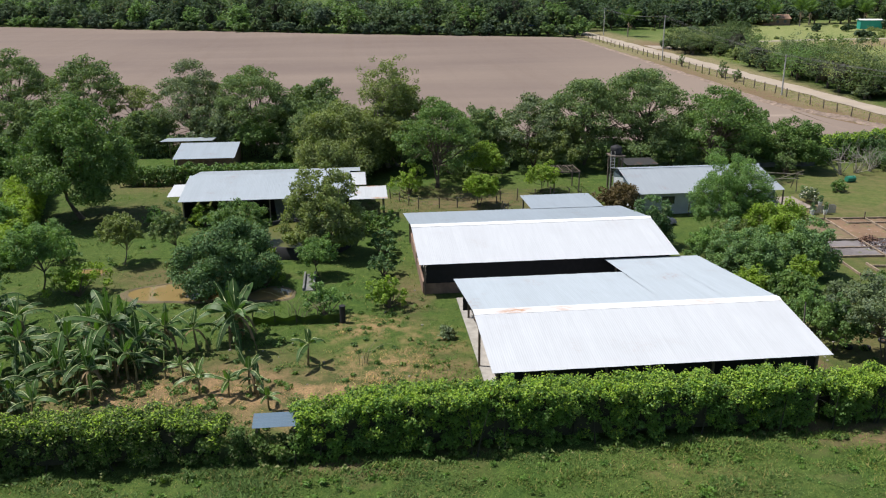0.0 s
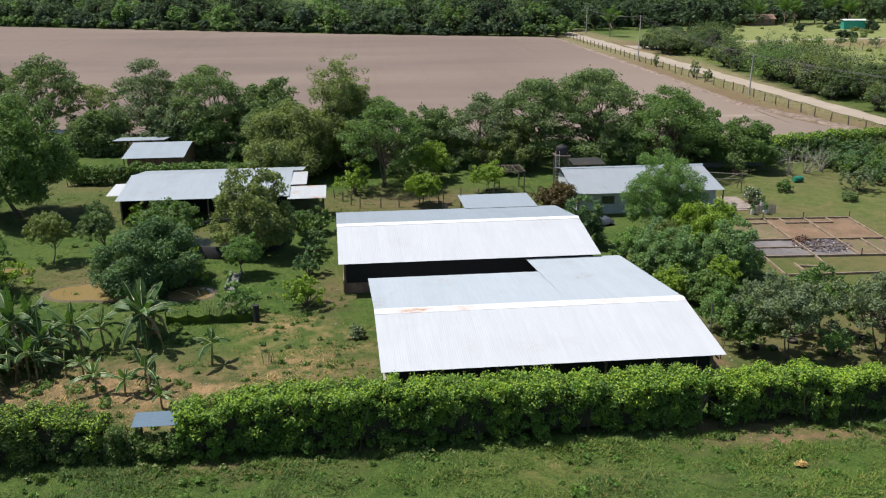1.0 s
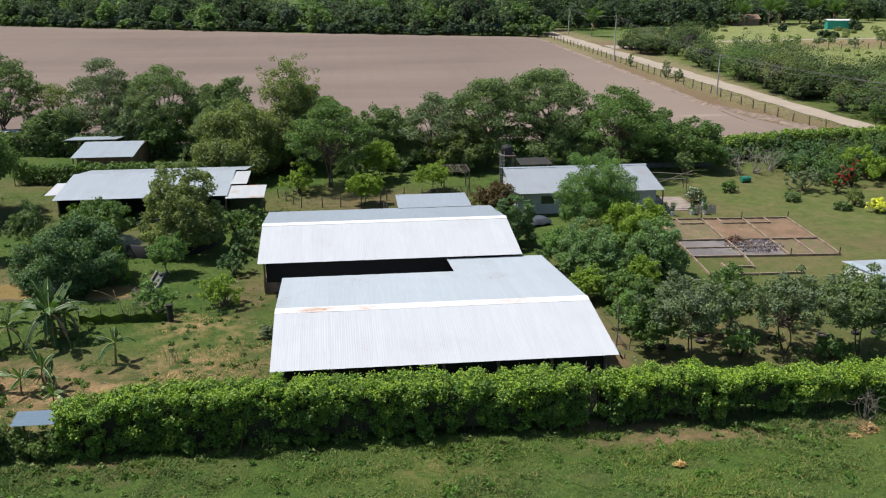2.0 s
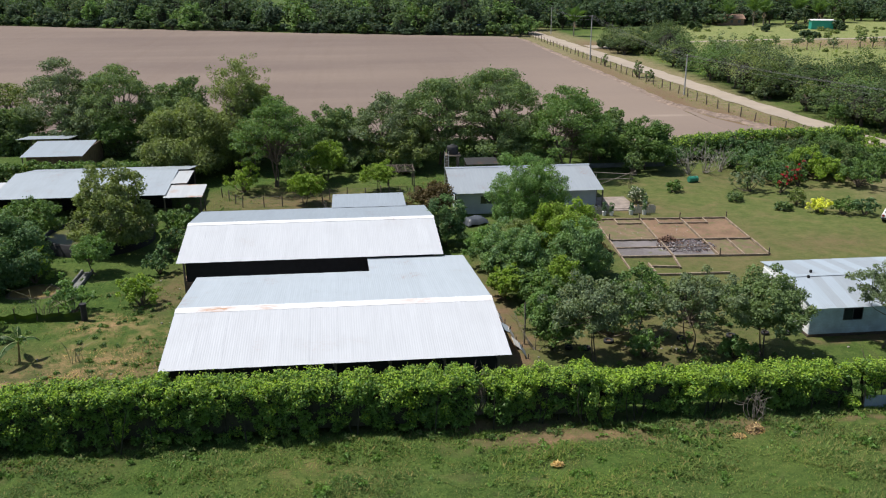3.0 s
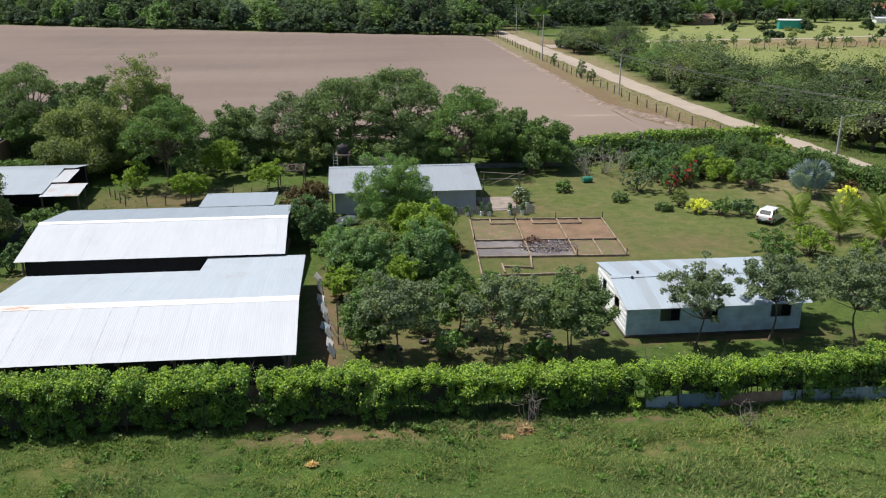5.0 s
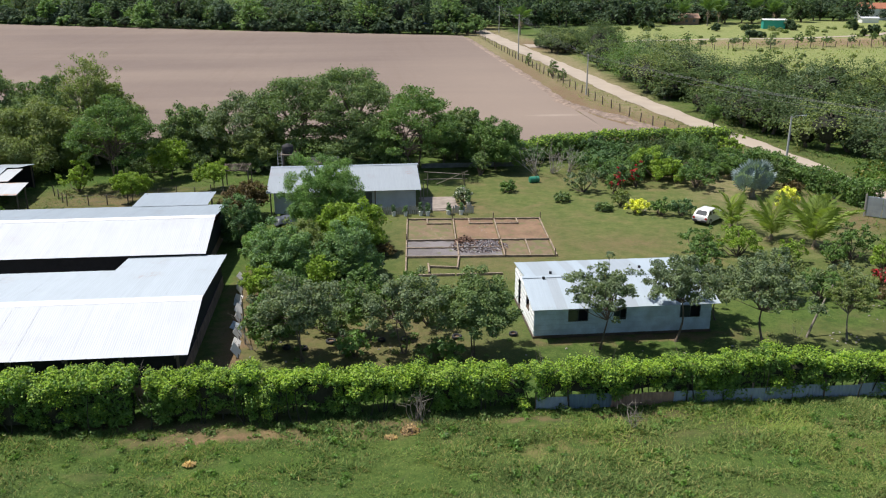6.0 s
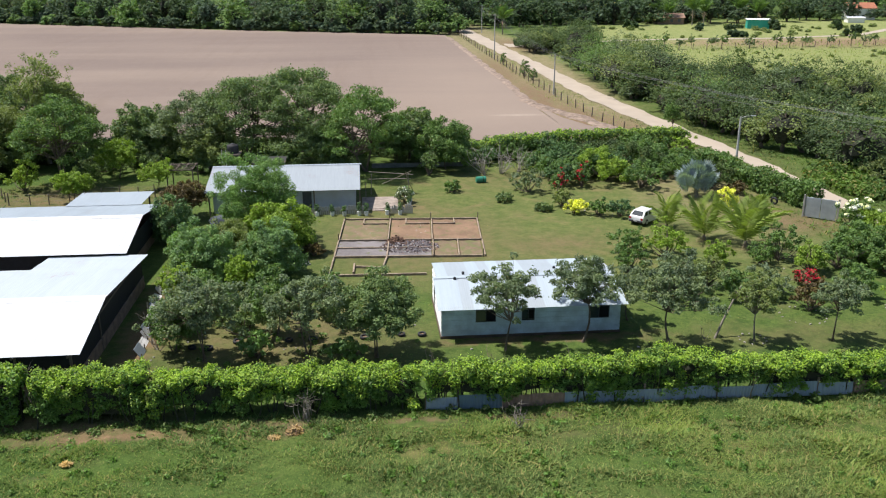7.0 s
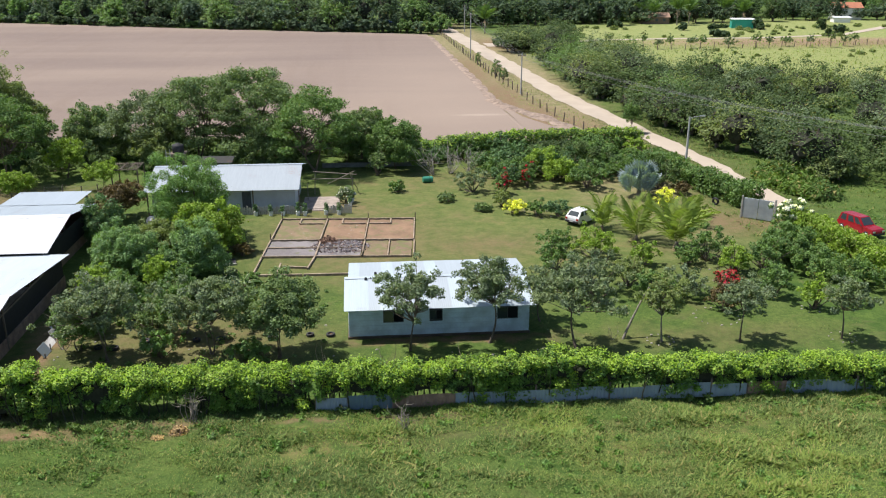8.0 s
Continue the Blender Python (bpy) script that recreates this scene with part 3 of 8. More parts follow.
# ---- clods pushed up at the corner of the field ----
def soil_bank(pts, half, h, seed):
    """A low uneven ridge of earth along a line."""
    r = np.random.default_rng(seed)
    pts = np.asarray(pts, float)
    at = np.concatenate([[0], np.cumsum(np.linalg.norm(np.diff(pts, axis=0), axis=1))])
    s = np.linspace(0, at[-1], int(at[-1] / 0.35))
    x, y = np.interp(s, at, pts[:, 0]), np.interp(s, at, pts[:, 1])
    d = np.gradient(np.stack([x, y], 1), axis=0)
    d /= np.linalg.norm(d, axis=1)[:, None]
    a = np.linspace(-1, 1, 9)
    w = half * (0.7 + 0.5 * np.abs(np.sin(s * 0.31 + seed)) + r.normal(0, 0.08, len(s)))
    up = h * (0.45 + 0.55 * np.abs(np.sin(s * 0.9 + seed)) * np.abs(np.sin(s * 0.37)))
    px, py = x[:, None] - d[:, 1:2] * w[:, None] * a, y[:, None] + d[:, 0:1] * w[:, None] * a
    pz = up[:, None] * (1 - a ** 2) ** 1.2 * r.uniform(0.55, 1.15, (len(s), 9)) - 0.04
    px, py, z0 = lie(px, py)
    v = np.stack([px, py, land(py) + 0.05 + pz], -1).reshape(-1, 3)
    i, j = np.meshgrid(np.arange(len(s) - 1), np.arange(8), indexing="ij")
    q = np.stack([i * 9 + j, (i + 1) * 9 + j, (i + 1) * 9 + j + 1, i * 9 + j + 1], -1).reshape(-1, 4)
    return tagged(new("soil_bank", mesh_np("soil_bank", v, q, CLOD)), "low bank of pushed-up brown clods at the field edge", "soil bank", kind="stuff")


CLOD = plain("dry_brown_clods", (0.235, 0.175, 0.135), 0.95, 0, 0.4, 0.9, 0.6)
soil_bank([(73.8, 151), (75.4, 141), (78.4, 134.5), (80.4, 126), (81.6, 118.5)], 1.5, 0.5, 2)
soil_bank([(63, 114.6), (70, 115.0), (76, 116.2), (81.5, 117.4)], 1.2, 0.45, 5)


soil_bank([(74.2, 150), (74.6, 175), (74.4, 205), (74.2, 240), (73.8, 285)], 1.0, 0.25, 9)


# ---- corrugated sheet roofs ----
def corrugated(name, width, length, mat, pitch=0.14, amp=0.0028, shear=0.0):
    """One sheet: ribs along y, waves across x, thin but solid."""
    waves = max(2, round(width / pitch))
    x = np.linspace(0, width + 0.05, waves * 4 + 1)
    z = amp * np.array([0, 1, 0, -1])[np.arange(len(x)) % 4]
    n = len(x)
    v = []
    for yy in (0.0, length):
        for dz in (0.0, -0.006):
            v.append(np.stack([x + shear * yy, np.full(n, yy), z + dz], 1))
    k = np.arange(n - 1)
    q = [np.stack([k, k + 1, 2 * n + k + 1, 2 * n + k], 1), np.stack([n + k, 3 * n + k, 3 * n + k + 1, n + k + 1], 1),
         np.stack([k, n + k, n + k + 1, k + 1], 1), np.stack([2 * n + k, 2 * n + k + 1, 3 * n + k + 1, 3 * n + k], 1)]
    return mesh_np(name, np.concatenate(v), np.concatenate(q), mat)


def slope(parent, x0, x1, ya, za, yb, zb, mat, sheet=0.82, shear=0.0, rows=1, seed=0, odd=None, oddness=0.0, name="roof_sheet"):
    """Sheets side by side from the line (ya, za) up or down to (yb, zb), in overlapping rows."""
    r = random.Random(seed)
    n = max(1, round((x1 - x0) / sheet))
    w = (x1 - x0) / n
    run, rise = (yb - ya), (zb - za)
    for k in range(rows):
        y0, z0 = ya + run * k / rows, za + rise * k / rows
        y1, z1 = ya + run * (k + 1) / rows + (0.15 if k < rows - 1 else 0), za + rise * (k + 1) / rows
        ln = math.hypot(y1 - y0, z1 - z0)
        tilt = math.degrees(math.atan2(z1 - z0, y1 - y0))
        me = corrugated(name, w, ln, mat, shear=shear)
        alt = corrugated(name, w, ln, odd, shear=shear) if odd else me
        for i in range(n):
            use = alt if odd and r.random() < oddness else me
            hang(name, use, parent, at=(x0 + i * w + shear * (y0 - ya), y0, z0 + (0 if rise >= 0 else 0) + 0.014 * (rows - 1 - k if rise > 0 else k * -1) * (1 if rise > 0 else -1) + 0.007 * (i % 2) + r.uniform(0, 0.006)), turn=(tilt, 0, r.uniform(-0.12, 0.12)))


def ridge_cap(parent, x0, x1, y, z, half, drop, mat):
    """Folded flashing along a ridge."""
    n, w = 1, x1 - x0
    v = np.array([(0, -half, -drop), (0, 0, 0.02), (0, half, -drop), (w + 0.06, -half, -drop), (w + 0.06, 0, 0.02), (w + 0.06, half, -drop)], float)
    v = np.concatenate([v, v - np.array([0, 0, 0.008])])
    q = np.array([(0, 3, 4, 1), (1, 4, 5, 2), (6, 7, 10, 9), (7, 8, 11, 10), (0, 6, 9, 3), (2, 5, 11, 8), (0, 1, 7, 6), (1, 2, 8, 7), (3, 9, 10, 4), (4, 10, 11, 5)])
    me = mesh_np("ridge_cap", v, q, mat)
    for i in range(n):
        hang("ridge_cap", me, parent, at=(x0 + i * w, y, z), turn=(0, 0, 0))


def posts(parent, spots, z1, size=0.14, mat=None):
    me = box_mesh("post", -size / 2, size / 2, -size / 2, size / 2, -0.05, 1.0, mat or POST, 0.012)
    for x, y, *zz in spots:
        o = hang("post", me, parent, at=(x, y, 0))
        o.scale = (1, 1, zz[0] if zz else z1)


def panel(parent, name, x0, x1, y0, y1, z0, z1, mat, label="", bevel=0.0):
    return hang(name, box_mesh(name, x0, x1, y0, y1, z0, z1, mat, bevel), parent, label)


# ---- the two livestock barns ----
barn = thing("barn", label="long open barn with a bright corrugated metal gable roof", category="barn")
SH = -0.022
# front slope has a whiter base colour than the two back slopes
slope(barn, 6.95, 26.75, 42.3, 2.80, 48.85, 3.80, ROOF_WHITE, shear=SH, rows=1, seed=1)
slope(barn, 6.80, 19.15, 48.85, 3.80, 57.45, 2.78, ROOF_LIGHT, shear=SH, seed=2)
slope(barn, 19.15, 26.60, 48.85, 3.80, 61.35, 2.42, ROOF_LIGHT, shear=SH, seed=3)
ridge_cap(barn, 6.80, 26.60, 48.85, 3.835, 0.45, 0.083, ROOF_CAP)
posts(barn, [(x, 42.75, 2.75) for x in np.linspace(7.3, 26.1, 7)], 2.75)
posts(barn, [(x, 56.65, 2.75) for x in np.linspace(7.6, 18.8, 5)], 2.7)
posts(barn, [(x, 48.85, 3.7) for x in np.linspace(7.2, 26.0, 7)], 3.7)
posts(barn, [(25.9, 54, 3.1), (25.8, 60.6, 2.4), (19.6, 60.6, 2.4)], 3.0)
# added black panels paint the dark inside of the open sides
panel(barn, "shade_panel", 7.35, 26.05, 42.80, 42.83, 0.75, 2.70, INNER_SHADE, "black panel standing for the shade inside the open barn")
panel(barn, "shade_panel", 25.95, 25.98, 43.0, 60.5, 0.9, 2.50, INNER_SHADE)
panel(barn, "shade_panel", 7.2, 19.0, 56.75, 56.78, 0.6, 2.55, INNER_SHADE)
panel(barn, "low_wall", 7.25, 26.1, 42.84, 42.98, 0, 0.8, BRICKWORK)
panel(barn, "low_wall", 25.9, 26.04, 43.0, 60.6, 0, 0.9, BRICKWORK)
panel(barn, "low_wall", 8.0, 8.14, 43.0, 56.8, 0, 0.75, BRICKWORK)
panel(barn, "floor_slab", 7.2, 25.9, 42.99, 60.6, 0.004, 0.06, CONCRETE)
for x in np.linspace(7.2, 26.0, 7):
    panel(barn, "rafter", x - 0.05, x + 0.05, 42.5, 56.5, 2.5, 2.62, POST)

barn2 = thing("barn", label="open barn with weathered corrugated metal gable roof and low brick walls", category="barn")
# whiter sheets on the front slope, greyer ones on back and annex
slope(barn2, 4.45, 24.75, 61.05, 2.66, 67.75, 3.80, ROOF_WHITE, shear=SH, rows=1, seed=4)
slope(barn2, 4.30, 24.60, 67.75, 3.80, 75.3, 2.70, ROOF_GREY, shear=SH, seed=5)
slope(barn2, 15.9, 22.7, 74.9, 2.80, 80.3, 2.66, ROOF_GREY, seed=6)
ridge_cap(barn2, 4.30, 24.60, 67.75, 3.835, 0.42, 0.078, ROOF_CAP)
posts(barn2, [(4.9, 61.6, 2.6), (24.2, 61.6, 2.6)] + [(x, 62.0, 2.6) for x in np.linspace(8.0, 21.0, 5)], 2.6)
posts(barn2, [(x, 67.7, 3.7) for x in (4.8, 24.0)] + [(4.7, 74.8, 2.6), (24.0, 74.8, 2.6), (16.2, 79.9, 2.7), (22.3, 79.9, 2.7)], 2.6)
# black panels put the shade under this roof into colour
panel(barn2, "shade_panel", 5.0, 24.1, 61.72, 61.75, 0.9, 2.55, INNER_SHADE, "black panel standing for the shade inside the open barn")
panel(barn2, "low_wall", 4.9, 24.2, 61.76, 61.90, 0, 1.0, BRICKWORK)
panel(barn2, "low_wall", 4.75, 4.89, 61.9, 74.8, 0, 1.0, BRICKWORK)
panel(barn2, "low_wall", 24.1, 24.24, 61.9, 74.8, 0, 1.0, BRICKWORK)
panel(barn2, "shade_panel", 24.25, 24.28, 61.9, 74.8, 0.9, 2.6, INNER_SHADE)
panel(barn2, "back_wall", 4.8, 24.2, 74.9, 75.04, 0, 2.55, BRICKWORK)
panel(barn2, "floor_slab", 4.9, 24.1, 61.9, 74.9, 0.004, 0.06, CONCRETE)

# ---- the pale blue house ----
house = thing("house", label="small pale blue board-clad house with a corrugated metal roof", category="house")
HX0, HX1, HY0, HY1 = 48.4, 60.7, 48.7, 55.9
WINDOWS = [(50.7, 52.1, 1.15, 2.0), (53.85, 54.75, 1.25, 1.95), (58.5, 59.95, 1.15, 2.0)]
panel(house, "plinth", HX0 - 0.1, HX1 + 0.1, HY0 - 0.12, HY1 + 0.1, -0.05, 0.16, plain("damp_brown_plinth", (0.085, 0.062, 0.045), 0.9, 0, 0.35, 1.2, 0.4), "damp brown plinth", 0.02)
def boards(parent, along, a0, a1, at, z0, z1, holes, face, mat, pitch=0.19):
    """Lapped horizontal boards along x or y, broken at the openings."""
    n = round((z1 - z0) / pitch)
    h = (z1 - z0) / n
    for k in range(n):
        b0, b1 = z0 + k * h, z0 + (k + 1) * h
        spans = [(a0, a1)]
        for (u0, u1, w0, w1) in holes:
            if b1 > w0 + 0.02 and b0 < w1 - 0.02:
                spans = [s for p, q in spans for s in ((p, min(q, u0)), (max(p, u1), q)) if s[1] - s[0] > 0.02]
        for p, q in spans:
            dx = 0.016 if k % 2 else 0.0
            if along == "x":
                panel(parent, "board", p, q, at - 0.03 - dx if face < 0 else at, at if face < 0 else at + 0.03 + dx, b0 + 0.006, b1 - 0.004, mat)
            else:
                panel(parent, "board", at - 0.03 - dx if face < 0 else at, at if face < 0 else at + 0.03 + dx, p, q, b0 + 0.006, b1 - 0.004, mat)


boards(house, "x", HX0, HX1, HY0, 0.16, 2.45, WINDOWS, -1, WALL_BLUE)
# left side boards and gables are white, the other walls pale blue
boards(house, "y", HY0, HY1, HX0, 0.16, 2.45, [(50.4, 51.5, 1.2, 2.05), (53.6, 54.5, 0.1, 2.1)], -1, WALL_WHITE)
boards(house, "y", HY0, HY1, HX1, 0.16, 2.45, [], 1, WALL_BLUE)
boards(house, "x", HX0, HX1, HY1, 0.16, 2.45, [], 1, WALL_BLUE)
# near-black panel behind the windows, standing for the unlit room
ROOM_SHADE = plain("room_shade", (0.03, 0.032, 0.035), 0.9, 0, 0.2, 1)
panel(house, "room_shade_panel", HX0 + 0.05, HX1 - 0.05, HY0 + 0.6, HY0 + 0.66, 0.17, 2.3, ROOM_SHADE)
GLASS = Nodes("window_glass").set(Base_Color=(0.03, 0.04, 0.045), Roughness=0.06, Metallic=0.0, Specular_IOR_Level=0.7)
FRAME = plain("dark_window_frame", (0.09, 0.10, 0.11), 0.6, 0.2, 0.2, 3)
for x0, x1, z0, z1 in WINDOWS:
    wd = hang("window", box_mesh("window", x0, x1, HY0 - 0.05, HY0 - 0.01, z0 - 0.04, z0, FRAME), house, "dark sliding window")
    for a, b, c, d in ((x0, x0 + 0.05, z0, z1), (x1 - 0.05, x1, z0, z1), (x0 + 0.05, x1 - 0.05, z1 - 0.05, z1), ((x0 + x1) / 2 - 0.02, (x0 + x1) / 2 + 0.02, z0, z1 - 0.05)):
        panel(wd, "window_frame", a, b, HY0 - 0.045, HY0 - 0.012, c, d, FRAME)
    panel(wd, "pane", x0 + 0.05, (x0 + x1) / 2 - 0.02, HY0 - 0.025, HY0 - 0.018, z0, z1 - 0.05, GLASS)
slope(house, 48.1, 61.0, 47.95, 2.33, 52.0, 3.18, ROOF_BLUE, seed=11, odd=ROOF_OLD, oddness=0.3)
slope(house, 48.35, 61.1, 52.0, 3.18, 56.5, 2.70, ROOF_BLUE, seed=12, odd=ROOF_OLD, oddness=0.3)
ridge_cap(house, 48.1, 61.05, 52.0, 3.24, 0.22, 0.05, ROOF_BLUE)
for side in (HX0 + 0.02, HX1 - 0.02):
    v = np.array([(side, HY0, 2.45), (side, 52.0, 3.12), (side, HY1, 2.72), (side, HY1, 2.40), (side + 0.04, HY0, 2.45), (side + 0.04, 52.0, 3.12), (side + 0.04, HY1, 2.72), (side + 0.04, HY1, 2.40)])
    hang("gable", mesh_np("gable", v, np.array([(0, 1, 2, 3), (4, 7, 6, 5), (0, 4, 5, 1), (1, 5, 6, 2)]), WALL_WHITE), house)
# small dark blocks set on the roof sheets
for x, y, z in ((49.5, 51.6, 3.1), (52.3, 51.5, 3.08), (50.2, 52.6, 3.12), (57.0, 53.5, 3.0), (58.9, 53.2, 3.02)):
    panel(house, "roof_block", x, x + 0.18, y, y + 0.16, z, z + 0.2, BLACK, "small dark block on the roof", 0.03)

# ---- the grey cottage at the back ----
cottage = thing("cottage", label="low grey-white cottage with a corrugated metal roof", category="house")
panel(cottage, "front_wall", 28.4, 42.4, 81.0, 81.15, 0, 2.5, WALL_PALE)
panel(cottage, "side_wall", 28.25, 28.4, 81.0, 89.6, 0, 2.5, WALL_PALE)
panel(cottage, "side_wall", 42.4, 42.55, 81.0, 89.6, 0, 2.5, WALL_PALE)
panel(cottage, "back_wall", 28.4, 42.4, 89.5, 89.65, 0, 2.75, WALL_PALE)
slope(cottage, 27.6, 43.0, 79.95, 2.42, 86.35, 3.60, ROOF_DULL, seed=13)
slope(cottage, 27.8, 43.2, 86.35, 3.60, 90.3, 2.75, ROOF_DULL, seed=14)
ridge_cap(cottage, 27.6, 43.1, 86.35, 3.66, 0.25, 0.05, ROOF_GREY)
wd = hang("window", box_mesh("window", 30.6, 32.0, 80.95, 80.99, 1.05, 1.10, FRAME), cottage, "dark framed window")
panel(wd, "pane", 30.65, 31.95, 80.97, 80.99, 1.10, 1.85, GLASS)
panel(wd, "window_frame", 31.27, 31.33, 80.95, 80.965, 1.10, 1.85, FRAME)
dr = panel(cottage, "door", 37.2, 38.1, 80.94, 80.99, 0.02, 2.05, FRAME, "dark doorway")
posts(cottage, [(x, 80.2, 2.4) for x in (28.0, 33.2, 38.4, 43.0)], 2.4, 0.12)

# ---- the fish shed at the left ----
fish_shed = thing("fish_shed", label="open shed with grey corrugated roof and rusty lean-to sheets", category="shed")
slope(fish_shed, -17.2, -0.6, 82.5, 2.50, 90.0, 3.35, ROOF_OLD, seed=15, rows=2)
slope(fish_shed, -16.9, 0.5, 90.0, 3.35, 95.0, 2.6, ROOF_OLD, seed=16)
slope(fish_shed, -18.7, -17.2, 85.0, 2.42, 89.2, 2.62, ROOF_WHITE, seed=17)
slope(fish_shed, -0.7, 3.0, 82.0, 2.35, 85.6, 2.75, ROOF_RUST, seed=18)
slope(fish_shed, -0.6, 1.0, 85.6, 2.9, 90.0, 3.2, ROOF_RUST, seed=19)
posts(fish_shed, [(x, 83.0, 2.45) for x in (-16.8, -12.5, -8.5, -4.5, -0.8, 2.7)] + [(x, 94.5, 2.5) for x in (-16.5, -8, 0.2)] + [(2.7, 85.3, 2.7)], 2.45, 0.13)
# black walls and partition carry the shade inside the open shed
panel(fish_shed, "back_wall", -16.6, 0.3, 94.6, 94.72, 0, 2.5, INNER_SHADE)
panel(fish_shed, "side_wall", -16.9, -16.8, 83.2, 94.5, 0.3, 2.4, INNER_SHADE)
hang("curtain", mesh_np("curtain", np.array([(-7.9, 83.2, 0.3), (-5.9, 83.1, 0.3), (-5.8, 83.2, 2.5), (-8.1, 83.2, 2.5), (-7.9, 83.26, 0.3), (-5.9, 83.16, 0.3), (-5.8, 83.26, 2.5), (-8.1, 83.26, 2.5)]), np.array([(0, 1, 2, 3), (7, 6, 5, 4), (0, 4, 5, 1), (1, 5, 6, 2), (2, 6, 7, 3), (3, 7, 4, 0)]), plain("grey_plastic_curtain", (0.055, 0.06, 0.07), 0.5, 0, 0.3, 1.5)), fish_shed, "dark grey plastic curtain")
panel(fish_shed, "shade_partition", -12.0, -1.0, 87.0, 87.1, 0, 2.2, INNER_SHADE)

# ---- the little farm hut behind the back hedge ----
hut = thing("hut", label="small hut with pale metal sheets for a roof", category="hut")
slope(hut, -21.5, -14.3, 103.0, 2.35, 109.6, 3.0, ROOF_GREY, seed=21)
slope(hut, -24.2, -17.8, 109.8, 3.2, 114.5, 2.75, ROOF_GREY, seed=22)
panel(hut, "front_wall", -21.0, -14.8, 104.0, 104.12, 0, 2.3, BRICKWORK)
panel(hut, "side_wall", -21.1, -21.0, 104.0, 113.0, 0, 2.4, BRICKWORK)
panel(hut, "side_wall", -14.8, -14.7, 104.0, 113.0, 0, 2.4, BRICKWORK)
posts(hut, [(-21.3, 103.3, 2.3), (-14.6, 103.3, 2.3), (-23.9, 114.2, 2.6), (-18.0, 114.2, 2.6)], 2.3, 0.12)


